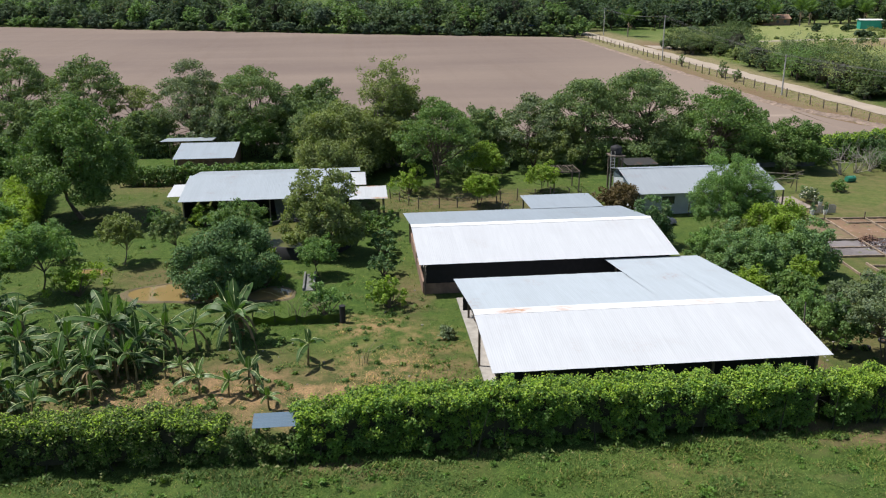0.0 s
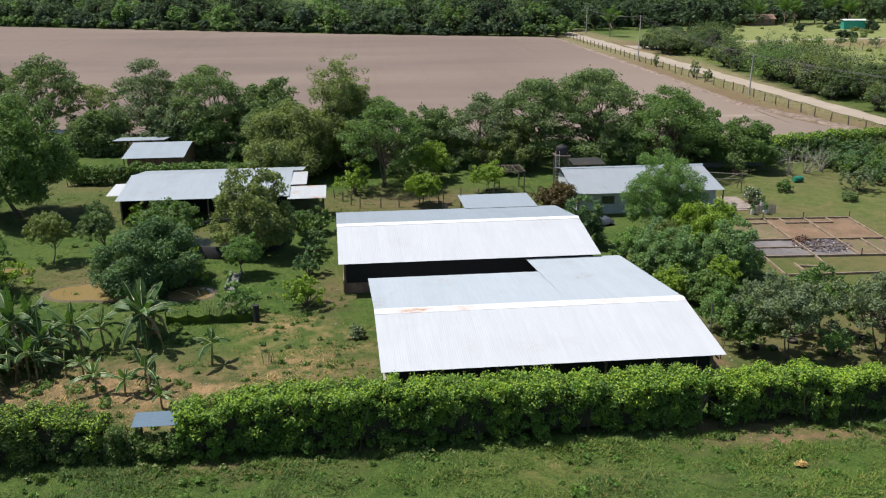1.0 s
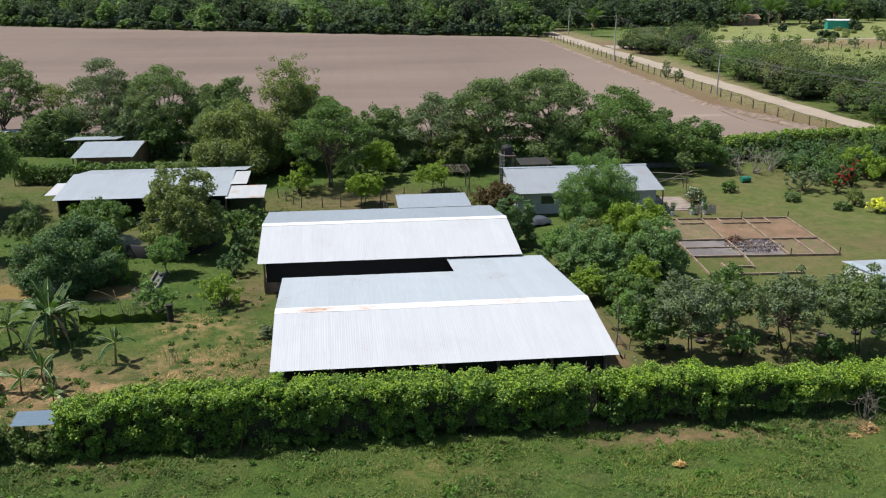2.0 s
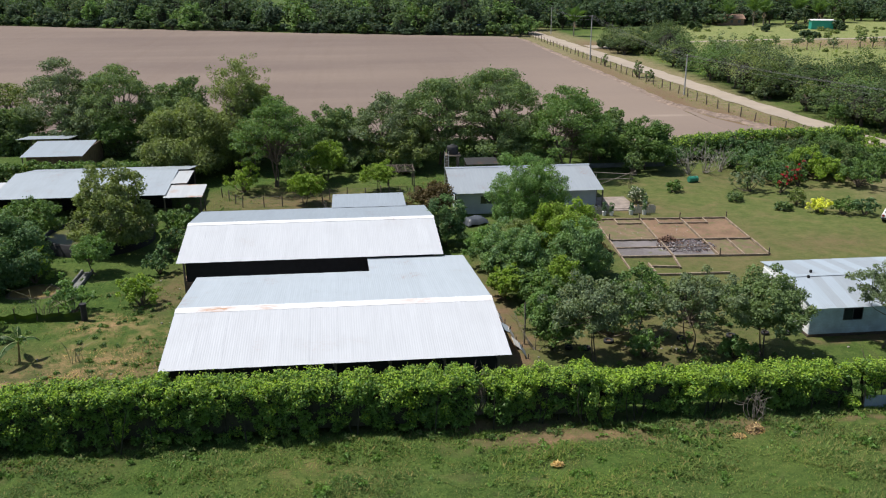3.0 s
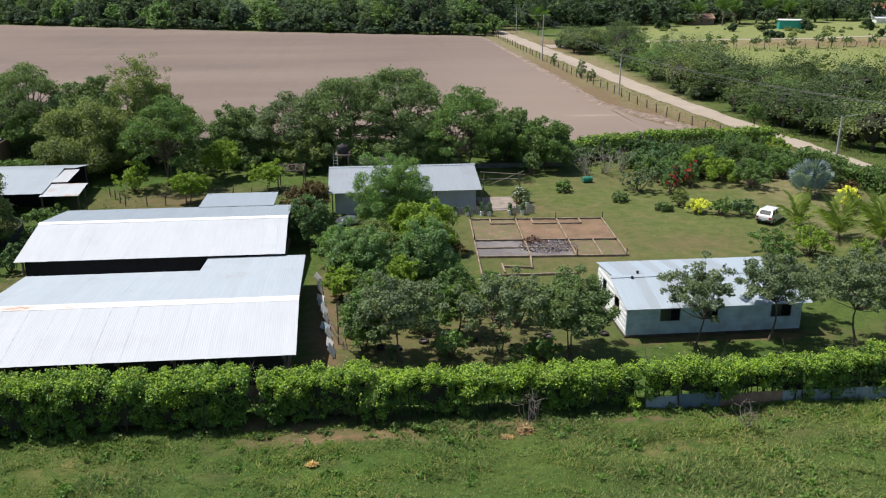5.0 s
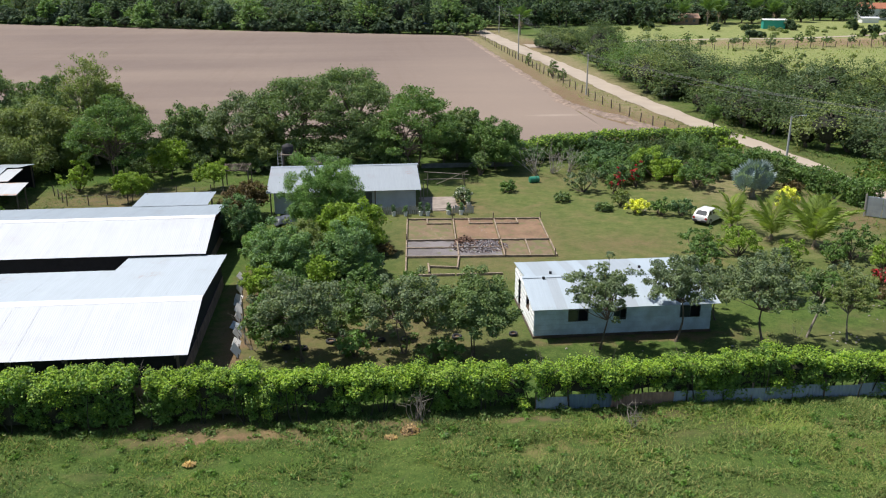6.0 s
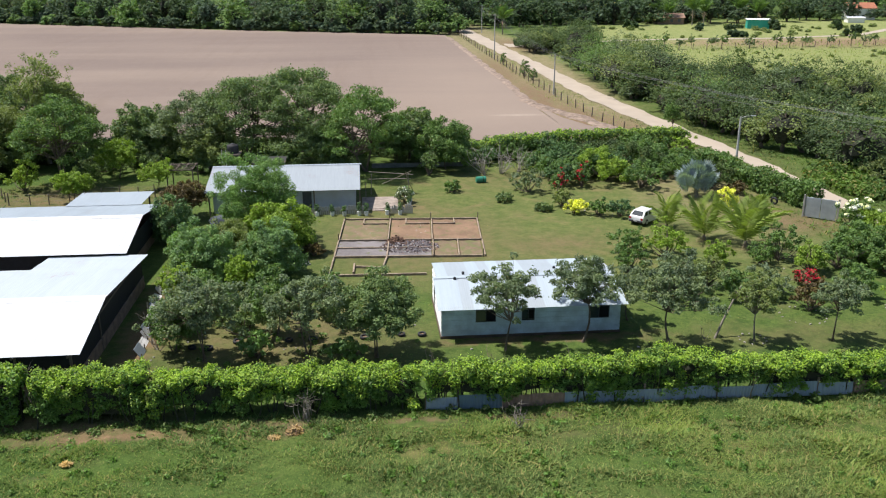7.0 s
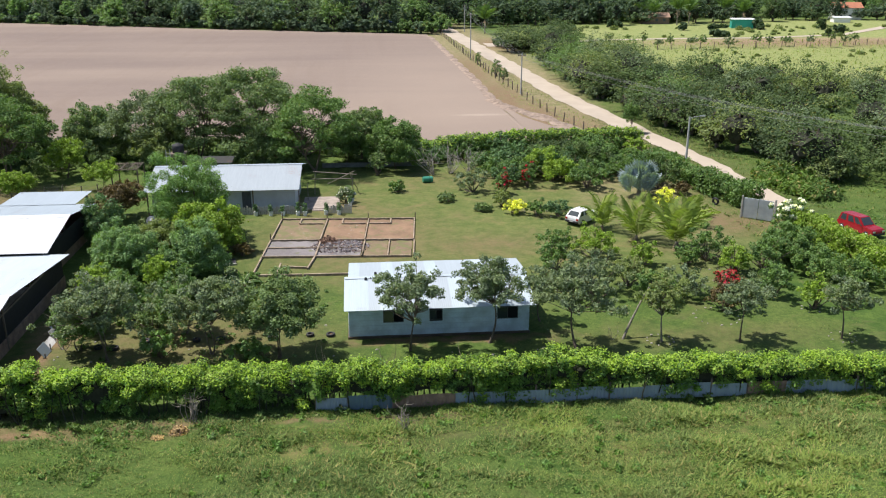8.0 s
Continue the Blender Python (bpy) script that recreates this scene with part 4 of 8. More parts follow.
# ---- trees ----
TREES = [
    # x, y, height, width, crown from, leaf kind, label, leaf, stems, flat
    (-27.5, 86.7, 12.4, 11.0, 2.2, "broad", "tall leafy tree with dark green rounded crown", 0.34, 1, 2),
    (-48.7, 132, 11.9, 12.5, 3.0, "rain", "spreading dark green tree by the field", 0.5, 1, 1),
    (-37, 126, 11.7, 12.0, 3.5, "rain", "spreading dark green tree by the field", 0.5, 2, 1),
    (-31, 127.5, 8.1, 7.5, 4.5, "olive", "thin open-crowned tree with bare limbs", 0.4, 2, 1),
    (-21.7, 122, 10.9, 12.5, 1.8, "grey", "grey-green tree beside the field", 0.42, 2, 1),
    (-13.1, 117, 11.8, 13.0, 2.0, "rain", "spreading dark green tree beside the field", 0.42, 2, 1),
    (-6.3, 118, 10.0, 12.0, 0.8, "rain", "dense dark green tree beside the field", 0.45, 1, 0),
    (-12.7, 113.5, 5.6, 7.0, 2.0, "broad", "small green tree beside the hut", 0.36, 1, 0),
    (4.3, 105.5, 14.3, 8.5, 6.5, "olive", "tall sparse tree overgrown with climbers", 0.32, 1, 0),
    (5.5, 106, 10.4, 13.0, 0.4, "olive", "bushy olive-green tree below a taller one", 0.4, 2, 0),
    (-1.2, 102.3, 8.6, 12.5, 0.3, "olive", "wide yellowish-green tree in the garden", 0.36, 2, 2),
    (9.3, 94.6, 9.9, 10.4, 3.4, "broad", "fresh green tree with a forked pale trunk", 0.36, 3, 1),
    (15.0, 97, 4.8, 5.2, 1.2, "lime", "small yellow-green fruit tree", 0.3, 2, 0),
    (12.9, 86.4, 3.8, 4.4, 1.0, "lime", "small yellow-green fruit tree", 0.28, 1, 0),
    (20.6, 91.3, 3.6, 4.1, 0.9, "lime", "small yellow-green fruit tree", 0.28, 2, 0),
    (22.4, 104.5, 8.6, 11.5, 1.8, "grey", "wide flat-topped rain tree", 0.42, 2, 1),
    (28.8, 104.0, 10.7, 13.5, 2.6, "rain", "wide flat-topped rain tree", 0.42, 2, 1),
    (35.5, 104.0, 11.6, 15.0, 3.2, "rain", "wide flat-topped rain tree", 0.42, 2, 1),
    (43.8, 97.8, 9.9, 13.0, 2.6, "broad", "wide flat-topped rain tree", 0.42, 2, 1),
    (47.5, 101.5, 6.4, 7.5, 0.8, "rain", "low bushy tree beside the rain trees", 0.38, 2, 0),
    (53.5, 98, 6.4, 6.8, 0.6, "broad", "round dense dark green tree", 0.32, 1, 2),
    (-10.2, 65.0, 5.4, 7.9, 0.1, "mango", "large dense dome-shaped mango tree", 0.32, 1, 2),
    (-10.7, 74.0, 4.9, 6.0, 0.9, "broad", "bushy green tree behind the mango tree", 0.3, 1, 0),
    (-3.0, 72.5, 8.2, 6.7, 0.5, "olive", "tall oval tree with light green leaf clusters", 0.32, 1, 2),
    (-20, 71.9, 4.9, 4.0, 1.4, "olive", "small slender orchard tree", 0.24, 1, 0),
    (-16.1, 72.3, 5.4, 3.7, 1.6, "rain", "small slender dark orchard tree", 0.26, 1, 0),
    (-3.3, 66.8, 3.7, 3.6, 1.0, "feather", "small light-leaved tree in the garden", 0.22, 1, 0),
    (-24.7, 65.6, 6.2, 5.4, 2.0, "feather", "slender tree with light feathery leaves", 0.26, 1, 0),
    (-28.5, 63, 4.4, 4.6, 0.8, "broad", "bushy green tree near the bananas", 0.28, 1, 0),
    (33.6, 72.2, 8.7, 8.2, 0.6, "feather", "tall feathery bright green tree", 0.21, 2, 0),
    (31.8, 67.2, 3.6, 4.6, 0.2, "olive", "low olive-green bushy fruit tree", 0.26, 1, 0),
    (36.0, 67.9, 5.0, 5.8, 0.2, "lime", "bright green bushy fruit tree", 0.28, 1, 2),
    (28.9, 64.9, 3.8, 4.2, 0.2, "feather", "bushy green tree beside the barn", 0.3, 1, 0),
    (33.7, 58.7, 3.2, 2.7, 0.2, "lime", "yellow-green citrus tree in the garden", 0.28, 1, 0),
    (30.4, 61.6, 5.0, 6.0, 0.2, "fresh", "bushy fruit tree with fine mid green leaves", 0.22, 1, 0),
    (29.1, 57.6, 2.9, 3.0, 0.2, "lime", "yellow-green citrus tree beside the barn", 0.26, 1, 0),
    (26.1, 71.2, 4.7, 3.9, 0.2, "mango", "dark tree with long drooping leaves beside the barn", 0.5, 1, 2),
    (25.7, 79.6, 4.1, 5.2, 0.5, "rust", "bushy tree with reddish-brown young leaves", 0.28, 1, 0),
    (30.8, 48.2, 4.2, 3.5, 0.5, "broad", "slim green tree by the barn corner", 0.26, 2, 0),
    (32.9, 46.6, 5.8, 6.2, 2.2, "grey", "guava tree with grey-green open crown", 0.24, 2, 0),
    (37.2, 50.5, 5.0, 4.0, 1.0, "broad", "green fruit tree behind the hedge", 0.26, 1, 0),
    (39.4, 47.1, 6.2, 6.2, 1.8, "grey", "guava tree with grey-green open crown", 0.24, 2, 0),
    (44.0, 46.2, 6.0, 6.2, 1.8, "rain", "dark green guava tree with a slim trunk", 0.25, 2, 0),
    (52.4, 46.5, 5.8, 4.6, 2.9, "grey", "slim-trunked tree in front of the house", 0.23, 1, 0),
    (57.8, 47.2, 6.3, 5.2, 2.7, "grey", "slim-trunked tree in front of the house", 0.23, 1, 0),
    (63.4, 46.0, 6.7, 6.0, 2.4, "grey", "grey-green tree beside the house", 0.24, 1, 0),
    (61.9, 50.5, 4.4, 4.0, 1.4, "grey", "small tree at the house corner", 0.24, 1, 0),
    (69.4, 46.3, 4.7, 3.4, 2.2, "olive", "small open tree on the lawn", 0.22, 1, 0),
    (74.7, 45.9, 4.6, 4.0, 2.3, "grey", "small open tree on the lawn", 0.22, 1, 0),
    (81.8, 45.7, 4.6, 3.6, 2.2, "grey", "small open tree on the lawn", 0.22, 1, 0),
    (85.6, 61.6, 3.2, 5.6, 0.2, "broad", "low bushy tree beside the gate", 0.26, 1, 0),
    (16.0, 106.5, 7.5, 10.0, 0.4, "rain", "bushy dark tree beside the field", 0.42, 2, 0),
    (49.5, 104.0, 7.0, 8.0, 0.4, "rain", "bushy dark tree beside the field", 0.42, 2, 0),
    (-3.0, 111.0, 8.0, 11.0, 0.4, "rain", "bushy dark tree beside the field", 0.42, 2, 0),
    (30.6, 51.8, 3.3, 3.3, 0.2, "feather", "bushy green tree beside the barn", 0.26, 1, 0),
    (-40.0, 96.0, 8.0, 9.0, 0.5, "broad", "bushy green tree on the boundary", 0.4, 1, 0),
    (-33.5, 78.0, 5.0, 6.5, 0.3, "feather", "light green bushy tree on the boundary", 0.34, 1, 0),
    (24.6, 101.5, 6.6, 8.5, 0.8, "olive", "low bushy tree beside the rain trees", 0.36, 2, 0),
    (38.8, 100.5, 6.8, 8.5, 0.8, "rain", "low bushy tree beside the rain trees", 0.36, 2, 0),
    (-28.0, 119.0, 6.6, 9.0, 0.5, "rain", "bushy dark tree beside the field", 0.42, 2, 0),
    (-17.5, 117.0, 7.6, 9.5, 0.5, "grey", "bushy grey-green tree beside the field", 0.42, 2, 0),
    (-43.0, 122.0, 7.6, 10.0, 0.5, "rain", "bushy dark tree beside the field", 0.42, 2, 0),
    (35.8, 62.2, 4.8, 5.0, 0.2, "fresh", "round dense grey-green fruit tree", 0.24, 1, 2),
    (31.6, 56.0, 2.7, 3.4, 0.2, "broad", "low bushy fruit tree beside the barn", 0.28, 1, 2),
    (89.0, 118.0, 5.0, 3.0, 1.2, "broad", "small roadside tree in the garden", 0.26, 1, 0),
]
for i, (x, y, h, w, b, kind, label, lf, stems, flat) in enumerate(TREES):
    tree("tree", x, y, h, w, b, kind, label, 0.32 if "sparse" in label else 0.55 if "thin" in label else 0.78 if flat == 1 else 0.95 if kind in ("grey", "feather") else 1.0, lf * (0.62 if flat == 1 else 0.74), 0.2 if "drooping" in label else 0.42 if kind in ("mango", "feather") else 0.55, stems=stems, seed=i * 3, flat=flat, loose=kind in ("grey", "olive", "feather") and y < 56,
         bark=BARK_PALE if kind == "olive" else BARK, group={"rain": "trees along the field", "grey": "trees in front of the house" if y < 56 else "" if y < 90 else "trees along the field"}.get(kind, "") if y < 56 or y > 90 else "")

# ---- hedges ----
def hedge(name, pts, depth, heights, kind, label, z0=0.15, leaf=0.2, dense=1.0, seed=0, stems=True, aspect=0.55, new_growth=0.0):
    """A clipped hedge along a line, its top and sides lumpy."""
    r = np.random.default_rng(seed + 500)
    root = thing(name, (pts[0][0], pts[0][1], 0), 0, label, "hedge")
    pts, heights = np.asarray(pts, float), np.asarray(heights, float)
    seg = np.linalg.norm(np.diff(pts, axis=0), axis=1)
    at = np.concatenate([[0], np.cumsum(seg)])
    total, pieces, core, fresh, inner = at[-1], [], [], [], []
    near = pts[0][1] < 45
    step = 0.5 if near else 0.62
    for s in np.arange(0.3, total - 0.2, step):
        x, y = np.interp(s, at, pts[:, 0]), np.interp(s, at, pts[:, 1])
        j = min(np.searchsorted(at, s, "right") - 1, len(seg) - 1)
        d = (pts[j + 1] - pts[j]) / seg[j]
        nrm = np.array([-d[1], d[0]])
        origin = np.array([*pts[0], 0])
        bulge = 0.16 * math.sin(s * 1.1 + seed) + 0.10 * math.sin(s * 2.6 + 2 * seed)
        h = np.interp(s, at, heights) * (1 + (0.015 if near and seed < 5 else 0.04) * math.sin(s * 0.9 + seed) + (0.035 if near and seed > 4 else 0.015) * math.sin(s * 2.3 + 1) + r.normal(0, 0.012))
        lo = z0 if z0 < 0.4 else max(0.12, z0 + 0.26 * math.sin(s * 1.1) + 0.22 * math.sin(s * 0.43 + seed))
        # section of the inset core that stands for shade deep in the hedge
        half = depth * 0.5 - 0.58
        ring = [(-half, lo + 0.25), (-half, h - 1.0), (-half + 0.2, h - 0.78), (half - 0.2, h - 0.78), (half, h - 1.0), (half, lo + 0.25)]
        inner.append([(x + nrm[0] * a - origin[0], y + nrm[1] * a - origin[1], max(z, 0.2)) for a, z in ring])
        for across in np.linspace(-0.5, 0.5, max(2, round(depth / (0.55 if near else 0.75)))):
            for z in np.arange(lo + 0.3, h - 0.1, 0.5 if near else 0.68):
                edge = abs(across) > 0.35 or z > h - (0.75 if near else 1.0)
                if not edge:
                    continue
                if near and across < 0 and z < h - 0.6 and r.random() < 0.17:
                    continue
                if near and across > 0.2 and z < h - 1.2 and r.random() < 0.6:
                    continue
                push = across * (depth - 0.75) + (bulge if across < 0 else 0)
                c = np.array([x + nrm[0] * push + r.normal(0, 0.12), y + nrm[1] * push + r.normal(0, 0.10), min(z + r.normal(0, 0.10), h - 0.33)])
                rad = r.uniform(0.27, 0.46) if near else r.uniform(0.30, 0.60)
                n = int(dense * (0.95 if near else 1.0) * 4 * math.pi * rad ** 2 / (leaf * leaf * aspect * 0.75))
                pieces.append(ball_leaves(c - origin, rad, n, leaf, aspect, r, 0.85, 0.5, True))
                if new_growth and r.random() < np.clip(1.30 - (h - z) / 1.4, 0.17, 1.0):
                    fresh.append(ball_leaves(c - origin + np.array([0, -0.05, 0.12]), rad * r.uniform(0.9, 1.35), int(n * new_growth * r.uniform(0.35, 1.0)), leaf * 0.9, aspect, r, 0.8, 0.75, True))
        if stems:
            for _ in range(2):
                a = np.array([x + r.normal(0, 0.2), y + r.normal(0, 0.25 * depth), -0.05]) - origin
                core.append(tube(bend(a, a + np.array([r.normal(0, 0.3), r.normal(0, 0.2), h * 0.8]), 0.1, 4, r), np.linspace(0.05, 0.015, 4), 5))
    # near-black shade core, joined to the real stems of near hedges
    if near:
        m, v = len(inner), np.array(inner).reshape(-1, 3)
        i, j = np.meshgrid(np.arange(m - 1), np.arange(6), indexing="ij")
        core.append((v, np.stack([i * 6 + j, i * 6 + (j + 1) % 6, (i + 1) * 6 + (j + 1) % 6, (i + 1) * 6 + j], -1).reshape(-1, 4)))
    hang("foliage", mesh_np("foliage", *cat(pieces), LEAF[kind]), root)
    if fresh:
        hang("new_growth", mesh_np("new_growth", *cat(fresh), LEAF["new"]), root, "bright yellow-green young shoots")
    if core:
        tagged(hang("stem", mesh_np("stem", *cat(core), STEM_AND_SHADE), root), kind="stuff")
    return root


hedge("hedge", [(-34, 40.1), (-22, 40.1), (-10, 40.1), (-7.0, 40.1)], 2.2, [3.1, 3.1, 2.75, 2.4], "hedge_dark", "creeper-covered hedge with pale flowering tops", leaf=0.17, aspect=0.44, seed=1, new_growth=0.3)
hedge("hedge", [(-7.2, 39.5), (-5.4, 39.5), (-3.2, 39.5)], 1.3, [2.1, 1.55, 1.6], "hedge_dark", "low gap in the hedge overgrown with creeper", leaf=0.15, seed=2)
hedge("hedge", [(-3.8, 40.0), (0, 40.0), (6, 40.0), (14, 40.0), (24.5, 40.0)], 2.4, [2.7, 3.2, 3.45, 3.2, 3.05], "hedge", "dense bright green clipped hedge along the pasture", leaf=0.17, aspect=0.44, dense=0.92, seed=3, new_growth=0.6)
hedge("hedge", [(24.9, 40.0), (31.0, 40.0)], 2.1, [2.9, 3.0], "hedge", "dense bright green clipped hedge along the pasture", leaf=0.17, aspect=0.44, dense=0.92, seed=4, new_growth=0.95)
hedge("hedge", [(31.2, 39.9), (40, 39.9), (46.5, 39.8)], 2.0, [2.6, 2.55, 2.5], "hedge", "bright green hedge with bare lower stems", z0=0.4, leaf=0.17, aspect=0.44, dense=0.92, seed=5, new_growth=1.0)
hedge("hedge", [(46.5, 39.6), (57, 39.5), (60.5, 39.5), (64, 39.4), (74, 39.2), (83, 39.0)], 1.8, [2.6, 2.6, 3.0, 2.4, 2.2, 1.95], "hedge", "bright green hedge growing over a sheet metal fence", z0=0.4, leaf=0.17, aspect=0.44, dense=0.92, seed=6, new_growth=0.95)
hedge("hedge", [(-27, 100.4), (-5.5, 99.6)], 2.0, [2.5, 2.4], "broad", "clipped green hedge behind the fish shed", leaf=0.3, seed=7, dense=0.75)
hedge("hedge", [(-36, 99), (-34.5, 92), (-32, 81), (-30, 71)], 3.2, [3.2, 3.2, 3.0, 2.6], "lime", "overgrown bright green boundary hedge", leaf=0.28, seed=8, dense=0.75)
hedge("hedge", [(8, 110), (24, 109.5), (40, 108), (57, 105)], 2.6, [2.4, 2.2, 2.2, 2.2], "rain", "dark undergrowth along the field edge", leaf=0.36, seed=12, dense=0.5)
hedge("hedge", [(-48, 121), (-30, 117), (-14, 114.5), (8, 111)], 2.8, [3.2, 3.0, 3.2, 3.0], "rain", "dark undergrowth along the field edge", leaf=0.36, seed=13, dense=0.5)
hedge("hedge", [(57, 103), (70, 106.5), (87, 107.5)], 2.5, [2.6, 2.9, 2.9], "broad", "dark green hedge with a bright top along the field edge", leaf=0.26, seed=9, dense=0.75, new_growth=0.5)
hedge("hedge", [(84.5, 95), (87.0, 86), (89.6, 76.5)], 2.4, [2.8, 2.6, 2.6], "broad", "dark green hedge beside the road", leaf=0.28, seed=10, dense=0.75)
hedge("hedge", [(89.4, 68.5), (90.6, 60), (92, 50)], 1.8, [2.8, 2.9, 2.9], "lime", "clipped light green hedge beside the road", leaf=0.22, seed=11, dense=0.75)


# ---- far woods ----
def woods(name, spots, kind, label, leaf, seed, leaf_part=1.0):
    """Many trees as one mass: trunks and crowns joined."""
    r = np.random.default_rng(seed)
    protos = []
    for k in range(7):
        pieces = []
        for c, rad in crown_clumps(1.0, 1.0, 0.06, 40, r):
            n = int(30 * leaf_part)
            pieces.append((c, rad * 0.95, n))
        protos.append(pieces)
    fol, wood, shade_lumps = [], [], []
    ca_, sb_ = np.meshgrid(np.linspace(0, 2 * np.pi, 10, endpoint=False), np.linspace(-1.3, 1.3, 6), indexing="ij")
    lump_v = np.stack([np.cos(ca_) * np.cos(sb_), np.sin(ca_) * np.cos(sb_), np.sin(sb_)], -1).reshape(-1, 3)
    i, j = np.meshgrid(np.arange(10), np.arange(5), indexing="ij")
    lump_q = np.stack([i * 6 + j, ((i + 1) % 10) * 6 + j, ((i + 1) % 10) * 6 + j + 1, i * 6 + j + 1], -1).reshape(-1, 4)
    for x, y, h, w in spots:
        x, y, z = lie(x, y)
        # added near-black lump that darkens the gaps in each crown like shade
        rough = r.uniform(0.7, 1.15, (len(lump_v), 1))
        shade_lumps.append((lump_v * rough * np.array([0.20 * w, 0.20 * w, 0.22 * h]) + np.array([x, y, z + 0.36 * h]), lump_q))
        pr = protos[r.integers(7)]
        a = r.uniform(0, 6.28)
        ca, sa = math.cos(a), math.sin(a)
        for c, rad, n in pr:
            cc = np.array([(c[0] * ca - c[1] * sa) * w + x, (c[0] * sa + c[1] * ca) * w + y, c[2] * h + z])
            fol.append(ball_leaves(cc, rad * w, n, leaf * r.uniform(0.8, 1.2), 0.6, r, min(1.1, h / w), 0.65, True, 0.32))
        wood.append(tube(bend((x, y, z - 0.1), (x + r.normal(0, 0.3), y, z + h * 0.6), 0.3, 4, r), np.linspace(0.3, 0.12, 4), 5))
    root = thing(name, label=label, category="woods", kind="stuff")
    tagged(hang("crowns", mesh_np("crowns", *cat(fol), LEAF[kind]), root), kind="stuff")
    tagged(hang("trunks", mesh_np("trunks", *cat(wood), BARK), root), kind="stuff")
    tagged(hang("crown_shade", mesh_np("crown_shade", *cat(shade_lumps), STEM_AND_SHADE), root, "dark lumps standing for the shade inside the crowns"), kind="stuff")
    return root


def edge_y(x):
    return np.interp(x, [-260, -144, -46, 77, 90, 330, 400], [442, 391, 344, 296, 322, 372, 385])


wr = np.random.default_rng(3)
spots = []
for row, (back, h, gap, wide) in enumerate([(-0.5, 3.8, 4.2, 6), (4, 9.5, 8.5, 10.5), (11, 12.5, 11, 13.5), (23, 15, 13, 15), (40, 17, 15, 18), (62, 20, 17, 21)]):
    for x in np.arange(-230, 190 if row < 2 else 380, gap):
        if 77 < x < 90 and row < 2 or 79 < x < 88 and row < 3:
            continue
        xx = x + wr.uniform(-0.4, 0.4) * gap
        spots.append((xx, edge_y(xx) + back + wr.uniform(-2.5, 2.5) + (12 if x > 92 else 0), h * wr.uniform(0.65, 1.3), wide * wr.uniform(0.75, 1.2)))
wr2 = np.random.default_rng(9)
tone = wr2.random(len(spots))
for lo, hi, kind, label, leaf in ((0.0, 0.55, "far", "belt of tall dark green woodland beyond the field", 0.82), (0.55, 0.76, "far_blue", "woodland trees beyond the field, blued for distance haze", 0.82),
                                  (0.76, 0.92, "broad", "mid green trees in the woodland beyond the field", 0.85), (0.92, 1.0, "feather", "light green feathery trees in the woodland", 0.75)):
    woods("far_woods", [s for s, t in zip(spots, tone) if lo <= t < hi], kind, label, leaf, int(5 + lo * 100))

# thicket across the road
spots = []
for _ in range(215):
    if _ < 90:
        y = wr.uniform(150, 262)
        x = road_mid(y) + 6.5 + wr.uniform(0, 20)
    else:
        y = wr.uniform(84, 160)
        k = wr.random() ** 1.3 * np.interp(y, [84, 140, 160], [1.0, 0.85, 0.6])
        x = road_mid(y) + (5.6 if y > 104 else 8.0) + k * np.interp(y, [84, 165], [38, 78])
    big = wr.random()
    spots.append((x, y, 2.8 + 6.4 * big * wr.uniform(0.75, 1.1), 4.2 + 8.5 * big * wr.uniform(0.8, 1.2)))
tone = wr2.random(len(spots))
for lo, hi, kind, label in ((0.0, 0.68, "thicket", "dense thicket of dull green trees across the road"), (0.68, 0.76, "olive", "olive-green trees in the roadside thicket"),
                            (0.76, 0.86, "grey", "grey-green trees in the roadside thicket"), (0.86, 1.0, "broad", "fresh green trees in the roadside thicket")):
    woods("roadside_thicket", [s for s, t in zip(spots, tone) if lo <= t < hi], kind, label, 0.33, int(6 + 50 * lo), 1.35)
# bushes and trees along the far meadow
spots = [(wr.uniform(118, 330), 0, wr.uniform(3, 5), wr.uniform(4, 7)) for _ in range(26)]
spots = [(x, wr.choice([276, 302, 308, 314, 318]) + (x - 118) * 0.02 + wr.uniform(-2, 2), h * wr.uniform(0.4, 0.9), w * wr.uniform(0.35, 0.8)) for x, y, h, w in spots]
spots += [(x + wr.uniform(-3, 3), 322 + (x - 100) * 0.17 + wr.uniform(0, 14), wr.uniform(5, 12), wr.uniform(6, 12)) for x in np.arange(98, 360, 5.0)]
woods("meadow_trees", spots, "far", "loose rows of trees and bushes along the far meadow", 0.95, 8, 0.55)


# small trees grown up along the meadow fence
MEADOW_ROW = [(130.7, 237.9, 5.4), (135.7, 239, 2.8), (139.5, 240.4, 4.0), (146.1, 240.5, 3.6), (147.5, 236.8, 4.6), (157.9, 242.3, 3.2), (164.9, 240, 4.6), (168.7, 239.7, 3.8), (176, 244, 3.0), (181.5, 240.3, 3.8), (187.6, 239.8, 4.8), (193.5, 242.8, 3.4), (198, 245.9, 4.0)]
for i, (x, y, h) in enumerate(MEADOW_ROW):
    tree("tree", x, y, h, 2.2 + 1.6 * (i * 0.618 % 1) + (2.5 if i == 5 else 0), 0.3 * h if i != 5 else 0.1, "grey" if i % 2 else "rain", "thin small tree grown along the meadow fence", 0.5, 0.42, 0.5, clumps=22, seed=300 + i, group="trees along the meadow fence")


